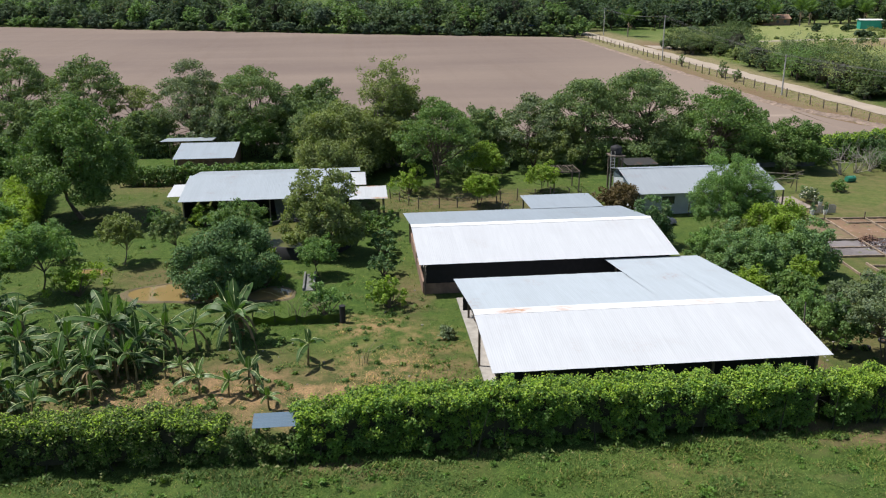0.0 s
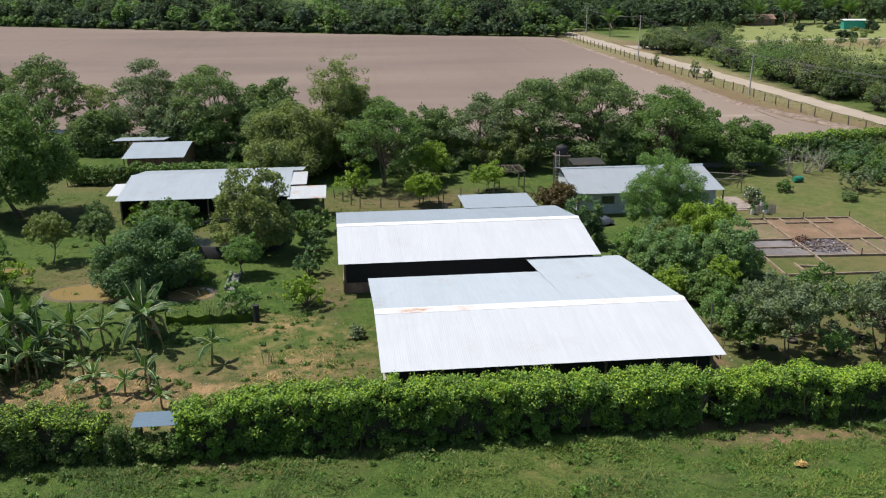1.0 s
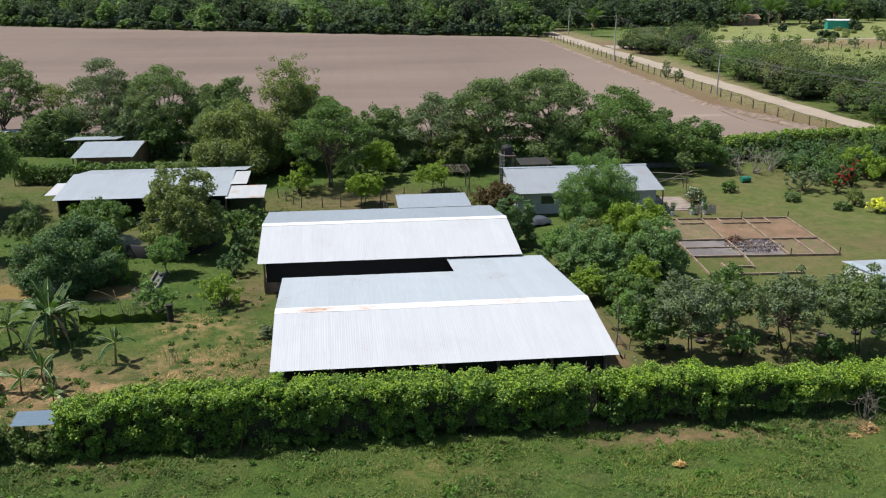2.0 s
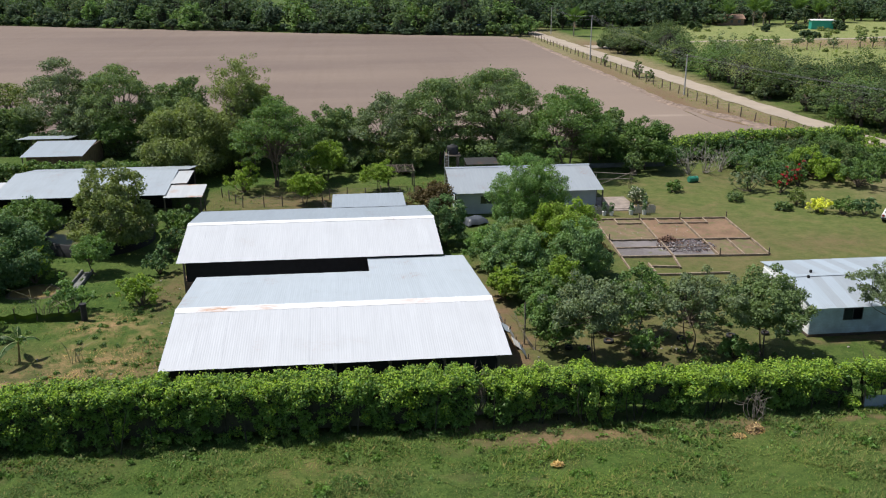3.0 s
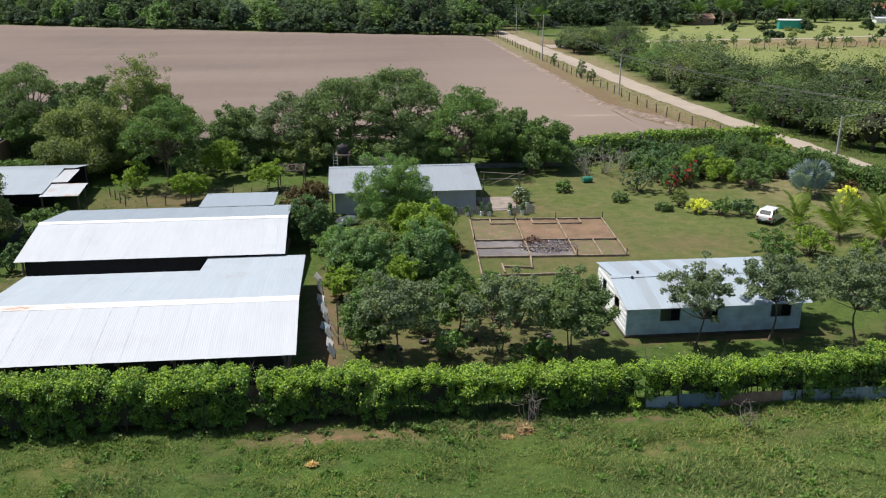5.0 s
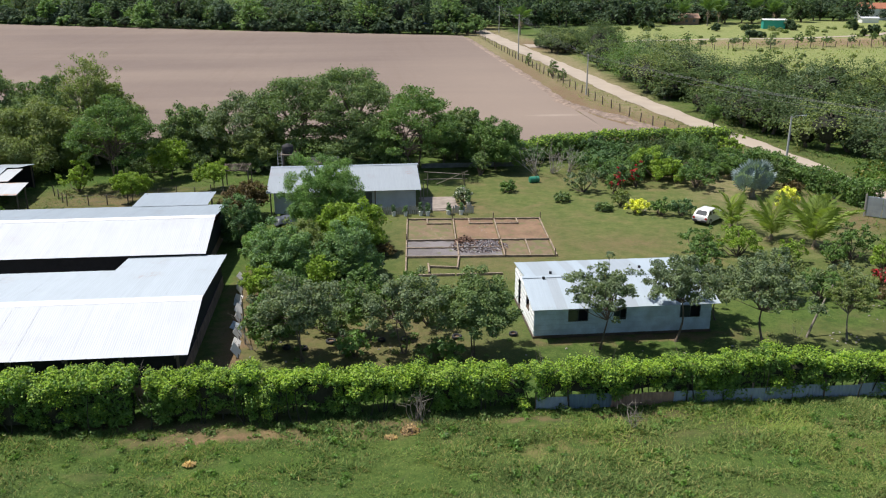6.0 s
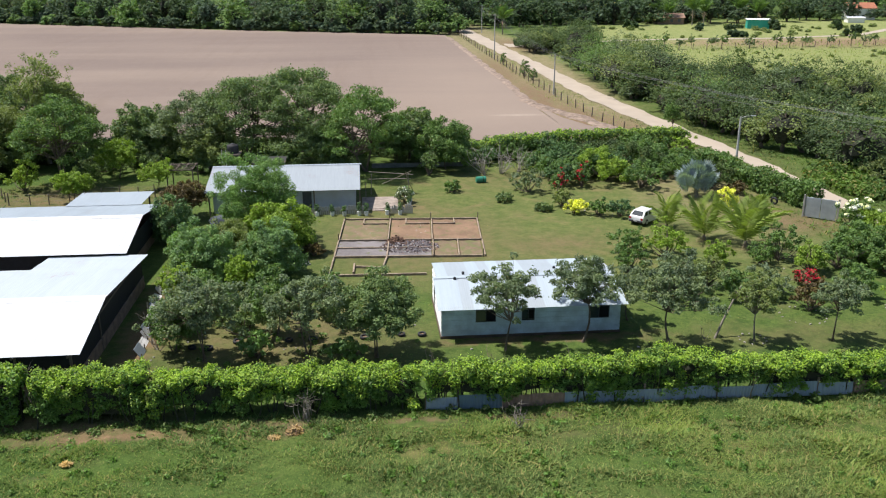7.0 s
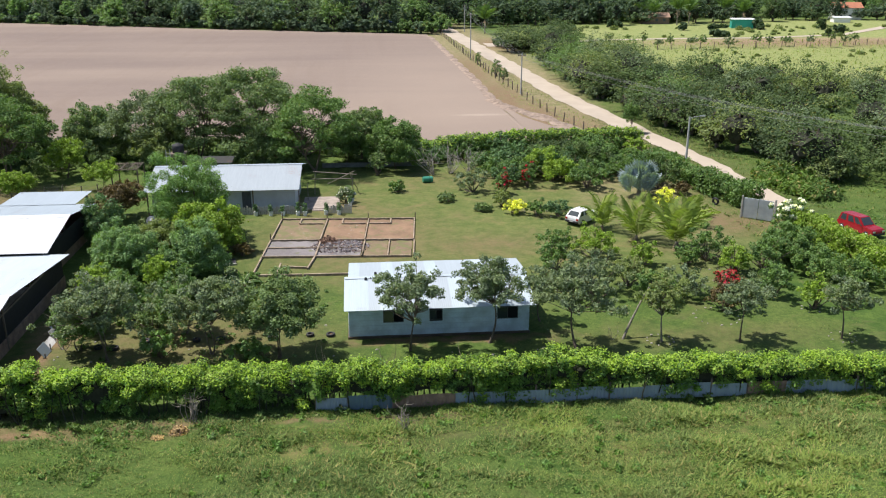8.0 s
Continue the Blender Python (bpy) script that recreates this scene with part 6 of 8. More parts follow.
# ---- garden shrubs ----
SHRUBS = [
    (64.8, 77.7, 1.7, 2.2, "yellow", "round golden-yellow garden shrub", None), (66.8, 76.7, 1.9, 1.9, "broad", "clipped dark green cone shrub", None), (68.9, 76.2, 2.0, 2.4, "mango", "round dark green garden shrub", None),
    (53.2, 87.3, 1.3, 1.7, "broad", "small green shrub on the lawn", None), (58.3, 82.8, 1.0, 1.5, "rain", "low green shrub on the lawn", None), (61.7, 78.8, 0.9, 1.4, "rain", "low green shrub on the lawn", None),
    (64.6, 85.5, 2.9, 2.4, "broad", "shrub with bright red flowers", "red"), (61.5, 86.5, 3.0, 3.6, "grey", "bushy grey-green ornamental shrub", None), (63.9, 80.4, 1.8, 1.6, "olive", "spiky light green shrub", None),
    (68.0, 88.0, 2.8, 2.2, "broad", "shrub with pink-red flowers", "red"), (66.5, 92, 3.0, 4.2, "broad", "bushy green ornamental shrub", None), (71.5, 90.5, 3.4, 4.2, "lime", "bushy bright green ornamental shrub", None),
    (74.5, 87.0, 3.6, 4.6, "broad", "bushy green ornamental shrub", None), (70.0, 95.5, 2.8, 4.5, "broad", "bushy green ornamental shrub", None), (75.5, 95, 3.2, 4.8, "thicket", "bushy green ornamental shrub", None),
    (80.5, 91, 3.0, 4.2, "broad", "bushy green ornamental shrub", None), (82.5, 86, 2.6, 3.2, "thicket", "bushy green ornamental shrub", None), (66.0, 95.6, 2.8, 4.0, "mango", "bushy green ornamental shrub", None), (64.5, 98.5, 2.6, 4.4, "broad", "bushy green ornamental shrub", None),
    (79.5, 99, 3.0, 4.5, "broad", "bushy green ornamental shrub", None), (74.0, 101, 2.6, 4.5, "thicket", "bushy green ornamental shrub", None), (84.5, 101, 2.6, 3.6, "lime", "bushy bright green ornamental shrub", None),
    (72.5, 93.5, 3.0, 4.0, "mango", "dark bushy ornamental shrub", None), (78.0, 93.0, 3.4, 4.0, "broad", "bushy green ornamental shrub", None), (68.5, 98.5, 2.8, 4.0, "mango", "dark bushy ornamental shrub", None), (66.3, 89.6, 2.6, 3.2, "mango", "dark bushy ornamental shrub", None), (83.0, 97.0, 2.8, 3.6, "broad", "bushy green ornamental shrub", None), (84.3, 83.5, 1.6, 2.0, "rust", "reddish ornamental shrub in the garden", None), (66.3, 64.9, 2.6, 3.4, "broad", "bushy green shrub behind the house", None), (69.4, 63.8, 3.3, 3.9, "lime", "bushy bright green shrub behind the house", None),
    (73.0, 61.5, 2.3, 2.6, "lime", "round yellow-green shrub in the garden", None), (76.6, 61.2, 1.8, 2.4, "broad", "bushy green shrub in the garden", None), (78.6, 62.0, 3.4, 3.4, "broad", "bushy dark green shrub", None), (79.8, 58.8, 2.9, 3.0, "lime", "yellow-green citrus shrub in the garden", None),
    (78.0, 55.8, 1.35, 2.5, "rust", "low shrub with dark red flowers", "red"), (75.7, 51.0, 2.6, 2.4, "rust", "red-stemmed ornamental shrub in the garden", None), (82.5, 59.5, 3.2, 4.4, "broad", "bushy dark green shrub", None), (86.0, 58.0, 3.0, 4.2, "broad", "bushy dark green shrub", None),
    (88.2, 55, 2.8, 4.0, "broad", "bushy dark green shrub", None), (80.6, 53.4, 2.9, 3.2, "broad", "bushy green shrub in the garden", None), (70.2, 56.8, 2.7, 2.8, "olive", "yellowish-green shrub beside the path", None), (71.4, 53.6, 2.6, 3.2, "broad", "bushy green shrub in the garden", None),
    (74.0, 54.2, 2.8, 3.4, "grey", "bushy grey-green shrub in the garden", None), (67.2, 55.5, 3.6, 3.8, "grey", "bushy grey-green shrub in the garden", None), (82.6, 51.0, 2.8, 2.2, "lime", "upright bright green shrub", None), (65.0, 60.5, 3.0, 3.2, "broad", "bushy green shrub behind the house", None),
    (82.8, 74.7, 1.7, 2.0, "coconut", "spiky agave with pale green leaves", None), (89.0, 68.2, 3.6, 3.4, "broad", "tall shrub covered in white blossom", "white"), (36.3, 46.8, 2.2, 2.6, "feather", "feathery green bush behind the hedge", None),
    (42.0, 46.0, 1.6, 2.4, "feather", "feathery green bush behind the hedge", None), (34.4, 51.8, 1.2, 1.6, "olive", "low dull yellow-leaved shrub", None), (31.0, 51.0, 2.6, 2.6, "broad", "green shrub beside the barn", None), (35.2, 50.2, 3.0, 3.2, "rain", "dark bush between fruit trees", None), (41.4, 51.4, 3.0, 3.0, "broad", "green bush between fruit trees", None), (37.6, 54.2, 2.6, 3.2, "rain", "dark bush between fruit trees", None), (33.2, 53.0, 2.0, 2.4, "mango", "dark green shrub between fruit trees", None), (40.6, 58.6, 1.4, 1.6, "broad", "low green shrub on the lawn", None),
    (35.0, 55.0, 2.6, 3.4, "grey", "grey-green bush between fruit trees", None), (38.9, 66.9, 1.3, 1.5, "rust", "bush with reddish young leaves", None), (34.4, 66.6, 2.6, 2.6, "broad", "bushy green shrub between fruit trees", None), (51.2, 95.3, 3.4, 2.4, "rain", "conical dark green shrub", None),
    (-7.5, 65.3, 3.0, 2.8, "lime", "small bright green tree beside the pond", None), (-21.7, 64.6, 3.0, 4.2, "lime", "bushy bright green shrub near the pond", None), (-2.7, 58.6, 2.9, 3.0, "feather", "straggly light green bush", None), (2.4, 77.7, 2.6, 2.5, "broad", "small round citrus tree", None), (2.1, 71.9, 2.7, 2.5, "mango", "small round dark citrus tree", None),
    (1.9, 66.4, 2.6, 2.8, "mango", "small round dark citrus tree", None), (2.0, 59.4, 2.6, 2.7, "lime", "small light green citrus tree", None), (5.9, 92.0, 3.6, 3.6, "lime", "small papaya-like light green tree", None), (5.7, 53.5, 0.8, 1.1, "grey", "low grey-green weed in the garden", None),
    (-14.8, 82.5, 2.2, 2.6, "lime", "young light green shrub", None), (-19.5, 83, 2.0, 2.2, "feather", "young light green shrub", None), (0.3, 79.0, 2.2, 3.6, "broad", "low green bushes beside the fish tank", None),
    (-30.5, 58.0, 3.6, 4.5, "broad", "bushy green shrub by the bananas", None), (-25.5, 73, 2.2, 3.0, "feather", "light green bush in the orchard", None), (12, 100.5, 3.2, 6.0, "rain", "dark undergrowth below the trees", None), (17.5, 101.5, 3.0, 6.0, "rain", "dark undergrowth below the trees", None),
    (24.0, 99.0, 2.4, 4.0, "rain", "dark undergrowth below the trees", None), (-7.5, 111, 3.2, 6.0, "rain", "dark undergrowth below the trees", None), (1.0, 108, 3.6, 7.0, "rain", "dark undergrowth below the trees", None), (-28, 118, 3.0, 5.0, "rain", "dark undergrowth below the trees", None),
    (-40, 118, 3.2, 6.0, "broad", "undergrowth below the trees", None), (-45, 108, 3.5, 7.0, "broad", "undergrowth below the trees", None), (33, 99.5, 2.2, 5.5, "rain", "dark undergrowth below the rain trees", None), (40, 98.5, 2.2, 5.5, "rain", "dark undergrowth below the rain trees", None),
    (58.5, 100.5, 2.4, 3.6, "mango", "dark bushy ornamental shrub", None), (62.5, 102.5, 2.4, 3.8, "broad", "bushy green ornamental shrub", None), (67.0, 103.5, 2.5, 3.8, "mango", "dark bushy ornamental shrub", None), (71.5, 98.0, 2.8, 3.8, "broad", "bushy green ornamental shrub", None),
    (75.8, 91.0, 2.6, 3.2, "mango", "dark bushy ornamental shrub", None), (69.2, 92.5, 2.8, 3.4, "broad", "bushy green ornamental shrub", None), (81.5, 94.5, 2.6, 3.4, "mango", "dark bushy ornamental shrub", None), (78.8, 104.0, 2.4, 3.8, "broad", "bushy green ornamental shrub", None), (83.0, 89.0, 2.4, 2.8, "broad", "bushy green ornamental shrub", None),
(80.8, 178, 2.8, 1.1, "rain", "narrow dark shrub on the road verge", None), (80.3, 184, 3.0, 1.2, "rain", "narrow dark shrub on the road verge", None), (79.2, 206, 3.0, 1.4, "rain", "narrow dark shrub on the road verge", None),
]
for i, (x, y, h, w, kind, label, fl) in enumerate(SHRUBS):
    lush = 1.5 if y > 85.8 and 63 < x < 86 else 1.0
    shrub("shrub", x, y, h * 1.05 * (0.75 + 0.65 * (i * 0.618 % 1) if lush > 1 else 1), w * 1.22 * (lush if i % 3 else 0.9), kind, label, 1.7 if kind == "yellow" else 0.85, 0.2 if kind == "yellow" else 0.22 if y < 70 else 0.27, 0.5, seed=i * 5 + 1, flowers=fl, petals=150 if fl == "white" else 22)


# ---- raised beds ----
BED_WOOD = plain("sun_bleached_board", (0.275, 0.21, 0.15), 0.85, 0, 0.35, 2.5)


def weedy_soil(name, dark, light, weeds):
    """Bare crumbly soil with low weeds creeping over part of it."""
    n = Nodes(name)
    p = n.place()
    fine, mid, big = n.noise(p, 7, 5, 0.7), n.noise(p, 1.1, 5, 0.7, 0.4), n.noise(p, 0.35, 3)
    c = n.mix(n.ramp(fine, [(0.35, 0.0), (0.68, 1.0)]), dark, light)
    c = n.mix(n.ramp(big, [(0.4, 0.0), (0.62, 0.5)]), c, tuple(a * 1.35 for a in light))
    c = n.mix(n.ramp(mid, [(0.56 - weeds, 0.0), (0.66 - weeds, 0.75)]), c, (0.115, 0.125, 0.042))
    n.set(Base_Color=c, Roughness=0.95)
    return n.mat


BED_SOIL = weedy_soil("reddish_bed_soil", (0.125, 0.078, 0.046), (0.225, 0.140, 0.085), 0.02)
BED_WEEDY = weedy_soil("weedy_bed_soil", (0.115, 0.082, 0.048), (0.20, 0.140, 0.085), 0.10)
BED_ASH = weedy_soil("ashy_bed_soil", (0.115, 0.102, 0.100), (0.19, 0.170, 0.170), 0.0)
bed = thing("garden_bed", label="large garden bed divided by weathered timber boards", category="garden bed")


def plank(parent, x0, y0, x1, y1, w=0.115, z1=0.20, mat=BED_WOOD, name="board", z0=-0.02):
    ln = math.hypot(x1 - x0, y1 - y0)
    return hang(name, box_mesh(name, 0, ln, -w / 2, w / 2, z0, z1, mat, 0.012), parent, at=(x0, y0, 0), turn=(0, 0, math.degrees(math.atan2(y1 - y0, x1 - x0))))


def lx(y):
    return 41.45 + (y - 77.3) * 0.005


for y0, x1 in ((77.3, 54.6), (70.6, 54.4), (66.0, 54.2)):
    for a, b in ((lx(y0), 45.85), (46.0, 49.9), (50.05, x1)):
        plank(bed, a, y0, b, y0)
plank(bed, lx(68.4), 68.4, 49.8, 68.4, 0.12, 0.18)
for x0, y0, x1, y1 in ((45.95, 66.1, 45.65, 63.0), (43.26, 64.2, 43.3, 62.0), (43.4, 63.5, 45.6, 63.2), (41.55, 61.4, 45.4, 61.5), (45.5, 61.5, 49.3, 61.65), (45.98, 70.5, 45.95, 66.2)):
    plank(bed, x0, y0, x1, y1, 0.14, 0.2)
for y0, y1 in ((61.5, 65.9), (66.1, 70.5), (70.7, 77.2)):
    plank(bed, lx(y0), y0, lx(y1), y1)
for x, spans in ((45.9, ((70.7, 77.2),)), (49.95, ((66.1, 70.5), (70.7, 77.2))), (54.45, ((66.1, 70.5), (70.7, 77.2))), (52.2, ((66.1, 70.5),))):
    for y0, y1 in spans:
        plank(bed, x, y0, x + 0.06, y1)
for a, b in ((43.4, 45.7), (47.5, 49.8), (50.1, 52.2)):
    plank(bed, a, 75.7, b, 75.7, 0.12, 0.2)
    plank(bed, a if a < 50 else b, 75.75, a if a < 50 else b, 77.2, 0.12, 0.2)
for x0, x1, y0, y1, m in ((41.6, 45.8, 70.75, 77.15, BED_WEEDY), (46.1, 49.85, 70.75, 77.15, BED_SOIL), (50.1, 54.4, 70.75, 77.15, BED_SOIL), (41.4, 49.8, 66.15, 70.45, BED_ASH), (50.1, 52.1, 66.15, 70.45, BED_WEEDY), (52.35, 54.3, 66.15, 70.45, BED_WEEDY)):
    hang("soil", mesh_np("soil", *grid_sheet(np.linspace(x0, x1, 14), np.linspace(y0, y1, 14), lambda a, b: 0.05 + 0.025 * np.sin(a * 5.1) * np.sin(b * 4.3)), m, True), bed)
for x, y in ((41.4, 70.6), (45.9, 77.3), (49.95, 77.3), (54.6, 77.3), (50, 66), (54.3, 66), (41.5, 77.3)):
    panel(bed, "stake", x - 0.04, x + 0.04, y - 0.04, y + 0.04, -0.1, 0.75, POST)


bed.matrix_world = Matrix.Translation((41.5, 77.35, 0)) @ pose(0, 0, 0, 0, 0, -3.5) @ Matrix.Translation((-41.5, -77.35, 0))


def heap(name, x, y, rx, ry, h, colours, label, category, count, seed, size=0.25):
    """A low heap of loose bits."""
    r = np.random.default_rng(seed)
    root = thing(name, (x, y, 0), 0, label, category)
    for mat, part_of in colours:
        n = int(count * part_of)
        a, k = r.uniform(0, 6.28, n), np.sqrt(r.random(n))
        p = np.stack([np.cos(a) * k * rx, np.sin(a) * k * ry, h * (1 - k ** 1.5) * r.uniform(0.3, 1, n) + 0.06], 1)
        tagged(hang("debris", mesh_np("debris", *leaf_quads(p, r.normal(0, 0.6, (n, 3)) + np.array([0, 0, 1]), size, 0.35, r), mat), root), kind="stuff")
    return root


ASHY = plain("ashy_twigs", (0.16, 0.14, 0.15), 0.95, 0, 0.4, 5)
TWIG = plain("brown_twigs", (0.17, 0.10, 0.07), 0.95, 0, 0.4, 5)
PALE_BIT = plain("pale_scraps", (0.45, 0.43, 0.42), 0.9, 0, 0.3, 5)
heap("ash_heap", 47.4, 68.4, 2.7, 1.9, 0.32, [(ASHY, 0.6), (TWIG, 0.25), (PALE_BIT, 0.15)], "heap of ash, twigs and burnt rubbish in the bed", "rubbish heap", 900, 1, 0.3)
heap("litter", 47.9, 73.6, 1.6, 2.4, 0.02, [(PALE_BIT, 0.7), (TWIG, 0.3)], "scattered pale scraps on the bed soil", "litter", 60, 12, 0.14)
heap("litter", 43.6, 72.8, 1.6, 1.8, 0.02, [(PALE_BIT, 0.6), (TWIG, 0.4)], "scattered pale scraps on the bed soil", "litter", 36, 13, 0.13)
heap("brush_heap", 46.2, 69.9, 0.9, 0.7, 0.6, [(TWIG, 1.0)], "heap of dry brown cuttings", "brush heap", 260, 2, 0.4)
heap("straw_heap", 39.3, 37.2, 0.55, 0.4, 0.45, [(LEAF["straw"], 0.8), (TWIG, 0.2)], "small heap of pale cut straw and dead twigs", "straw heap", 420, 3, 0.25)
heap("straw_heap", 38.2, 36.7, 0.35, 0.25, 0.12, [(LEAF["straw"], 1.0)], "few scattered bits of pale straw", "straw heap", 80, 4, 0.2)
heap("straw_heap", 27.9, 35.1, 0.3, 0.2, 0.15, [(LEAF["straw"], 1.0)], "small tuft of dry pale grass", "straw heap", 90, 5, 0.25)
heap("dung_heap", 40.3, 58.7, 0.5, 0.4, 0.35, [(TWIG, 1.0)], "small dark brown heap of soil on the grass", "heap", 240, 6, 0.2)


def bare_bush(x, y, h, n, seed, mat, label, name="bare_bush"):
    """Leafless thin stems."""
    r = np.random.default_rng(seed)
    root = thing(name, (x, y, 0), 0, label, "bush")
    pieces = []
    for _ in range(n):
        a = np.array([r.normal(0, 0.12), r.normal(0, 0.12), -0.03])
        wide = 0.12 if "hedge" in label else 0.35
        b = np.array([r.normal(0, wide * h), r.normal(0, wide * h), h * r.uniform(0.6, 1.0)])
        p = bend(a, b, 0.1 * h, 6, r)
        pieces.append(tube(p, (0.012 + 0.008 * h) * np.linspace(1, 0.25, 6), 5))
        for k in (3, 4):
            pieces.append(tube(bend(p[k], p[k] + r.normal(0, 0.22 * h, 3) + np.array([0, 0, 0.15 * h]), 0.05 * h, 4, r), (0.006 + 0.005 * h) * np.linspace(1, 0.3, 4), 4))
    hang("branch", mesh_np("branch", *cat(pieces), mat), root)
    return root


bare_bush(47.3, 39.7, 2.75, 9, 31, BARK, "cut brown stems standing in the hedge")
bare_bush(50.9, 39.7, 2.95, 10, 32, BARK, "cut brown stems standing in the hedge")
bare_bush(55.6, 39.7, 2.8, 6, 33, BARK, "cut brown stems standing in the hedge")
bare_bush(57.8, 94.8, 3.6, 16, 1, DEAD_WOOD, "leafless grey bush at the lawn edge")
bare_bush(60.0, 95.4, 3.4, 16, 2, DEAD_WOOD, "leafless grey bush at the lawn edge")
bare_bush(62.2, 95.9, 3.2, 14, 14, DEAD_WOOD, "leafless grey bush at the lawn edge")
bare_bush(39.8, 38.3, 2.0, 12, 3, BARK_PALE, "dead leafless branches below the hedge")
bare_bush(24.7, 40.6, 3.2, 10, 4, BARK_PALE, "dead leafless branches in the hedge gap")
bare_bush(51.5, 36.6, 1.6, 9, 5, BARK_PALE, "dead leafless weed in the pasture")
def canes(x, y, h, n, lean_by, seed, label):
    """A clump of thin arching canes."""
    r = np.random.default_rng(seed)
    root = thing("cane_clump", (x, y, 0), 0, label, "canes")
    s = np.linspace(0, 1, 7)[:, None]
    for _ in range(n):
        a = np.array([r.normal(0, 0.18), r.normal(0, 0.18), -0.03])
        d = np.array([lean_by + r.normal(0, 0.35), r.normal(0, 0.35), 1.0]) * h * r.uniform(0.6, 1.05)
        p = a + d * s * np.array([1, 1, 0]) * s + np.array([0, 0, 1]) * (d[2] * s - 0.22 * d[2] * s ** 2.5)
        hang("cane", mesh_np("cane", *tube(p, 0.022 * np.linspace(1, 0.3, 7), 4), CANE), root)
    return root


CANE = plain("pale_dry_cane", (0.25, 0.24, 0.13), 0.85, 0, 0.3, 4, 0)
canes(-4.9, 58.0, 3.2, 7, 0.1, 6, "clump of pale leafless canes beside the pond")
canes(-4.0, 57.6, 2.6, 12, 0.55, 7, "clump of pale canes leaning over the net")
canes(0.0, 50.2, 2.4, 9, 0.25, 8, "clump of dry canes standing in the straw")
bare_bush(29.6, 48.6, 2.2, 5, 9, BARK_PALE, "leafless branches at the barn corner")
bare_bush(66.3, 47.0, 1.0, 3, 10, BARK_PALE, "short leafless stems on the lawn")
leaner = thing("leaning_trunk", (66.9, 47.0, 0), 0, "pale leaning bare trunk on the lawn", "tree trunk")
hang("trunk", mesh_np("trunk", *tube([(0, 0, -0.05), (0.6, 0.3, 1.2), (1.3, 0.6, 2.5), (1.9, 0.9, 3.4)], [0.09, 0.08, 0.06, 0.04], 7), BARK_PALE, True), leaner)

# ---- sheet metal fence below the hedge ----
TIN_PALE = roof_material("pale_blue_tin", (0.26, 0.32, 0.38), 0.55, 0.5, 0.1)
tin_fence = thing("tin_fence", label="low fence of pale blue and rusty metal sheets", category="fence")
tr = random.Random(4)
x = 46.6
while x < 82.5:
    w = tr.uniform(1.6, 2.6)
    y = 38.95 - (x - 46.6) * 0.016
    h = tr.uniform(0.75, 0.95)
    m = TIN_PALE if tr.random() < 0.65 else (TIN_BLUE if tr.random() < 0.5 else BRICKWORK)
    o = hang("sheet", corrugated("sheet", w - 0.03, h, m, 0.2, 0.012), tin_fence, at=(x, y, 0.0), turn=(90 + tr.uniform(-4, 5), 0, tr.uniform(-1, 1)))
    if tr.random() < 0.6:
        panel(tin_fence, "post", x - 0.06, x + 0.04, y + 0.03, y + 0.12, -0.1, 1.15, POST)
    x += w
gap_gate = thing("tin_gate", label="blue-grey corrugated sheet closing the hedge gap", category="gate")
rib = corrugated("sheet", 1.2, 2.35, TIN_BLUE, 0.26, 0.035)
o = hang("sheet", rib, gap_gate)
o.matrix_local = Matrix.Translation((-3.55, 40.6, 2.10)) @ Euler((math.radians(8), 0, 0)).to_matrix().to_4x4() @ Euler((0, 0, math.radians(90))).to_matrix().to_4x4() @ Matrix.Scale(-1, 4, (1, 0, 0))
posts(gap_gate, [(-3.8, 39.6, 1.78), (-5.7, 39.6, 1.78), (-3.8, 40.5, 2.0), (-5.7, 40.5, 2.0)], 1.5, 0.1)

# ---- tyres used as planters ----
def tyre(x, y, r0, seed, tilt=0.0, z=0.0):
    root = thing("tyre", (x, y, z), seed * 40, "old black car tyre lying on the ground" if not tilt else "old tyre leaning against the hedge", "tyre", "old tyres")
    a = np.linspace(0, 2 * np.pi, 21)[:-1]
    prof = [(r0 * 0.58, 0.02), (r0 * 0.72, -0.005), (r0 * 0.95, 0.01), (r0, 0.06), (r0, 0.15), (r0 * 0.95, 0.20), (r0 * 0.72, 0.215), (r0 * 0.58, 0.19)]
    v = np.array([(p * math.cos(t), p * math.sin(t), z) for t in a for p, z in prof])
    m, n = len(a), len(prof)
    i, j = np.meshgrid(np.arange(m), np.arange(n), indexing="ij")
    q = np.stack([i * n + j, ((i + 1) % m) * n + j, ((i + 1) % m) * n + (j + 1) % n, i * n + (j + 1) % n], -1).reshape(-1, 4)
    hang("rubber_ring", mesh_np("rubber_ring", v, q, BLACK, True), root, turn=(tilt, 0, 0))
    if not tilt:
        b = bmesh.new()
        bmesh.ops.create_circle(b, cap_ends=True, radius=r0 * 0.6, segments=18)
        part("soil", b, BED_SOIL, root, at=(0, 0, 0.1))


TYRES = [(31.8, 48.6), (32.9, 48.4), (34.7, 49.3), (38.1, 49.2), (39.7, 49.2), (43.2, 49.2), (45.7, 49.4), (47.1, 49.3)]
for i, (x, y) in enumerate(TYRES):
    tyre(x, y, 0.27 + 0.04 * (i % 3), i)
tyre(86.2, 78.9, 0.42, 3, 78, 0.4)

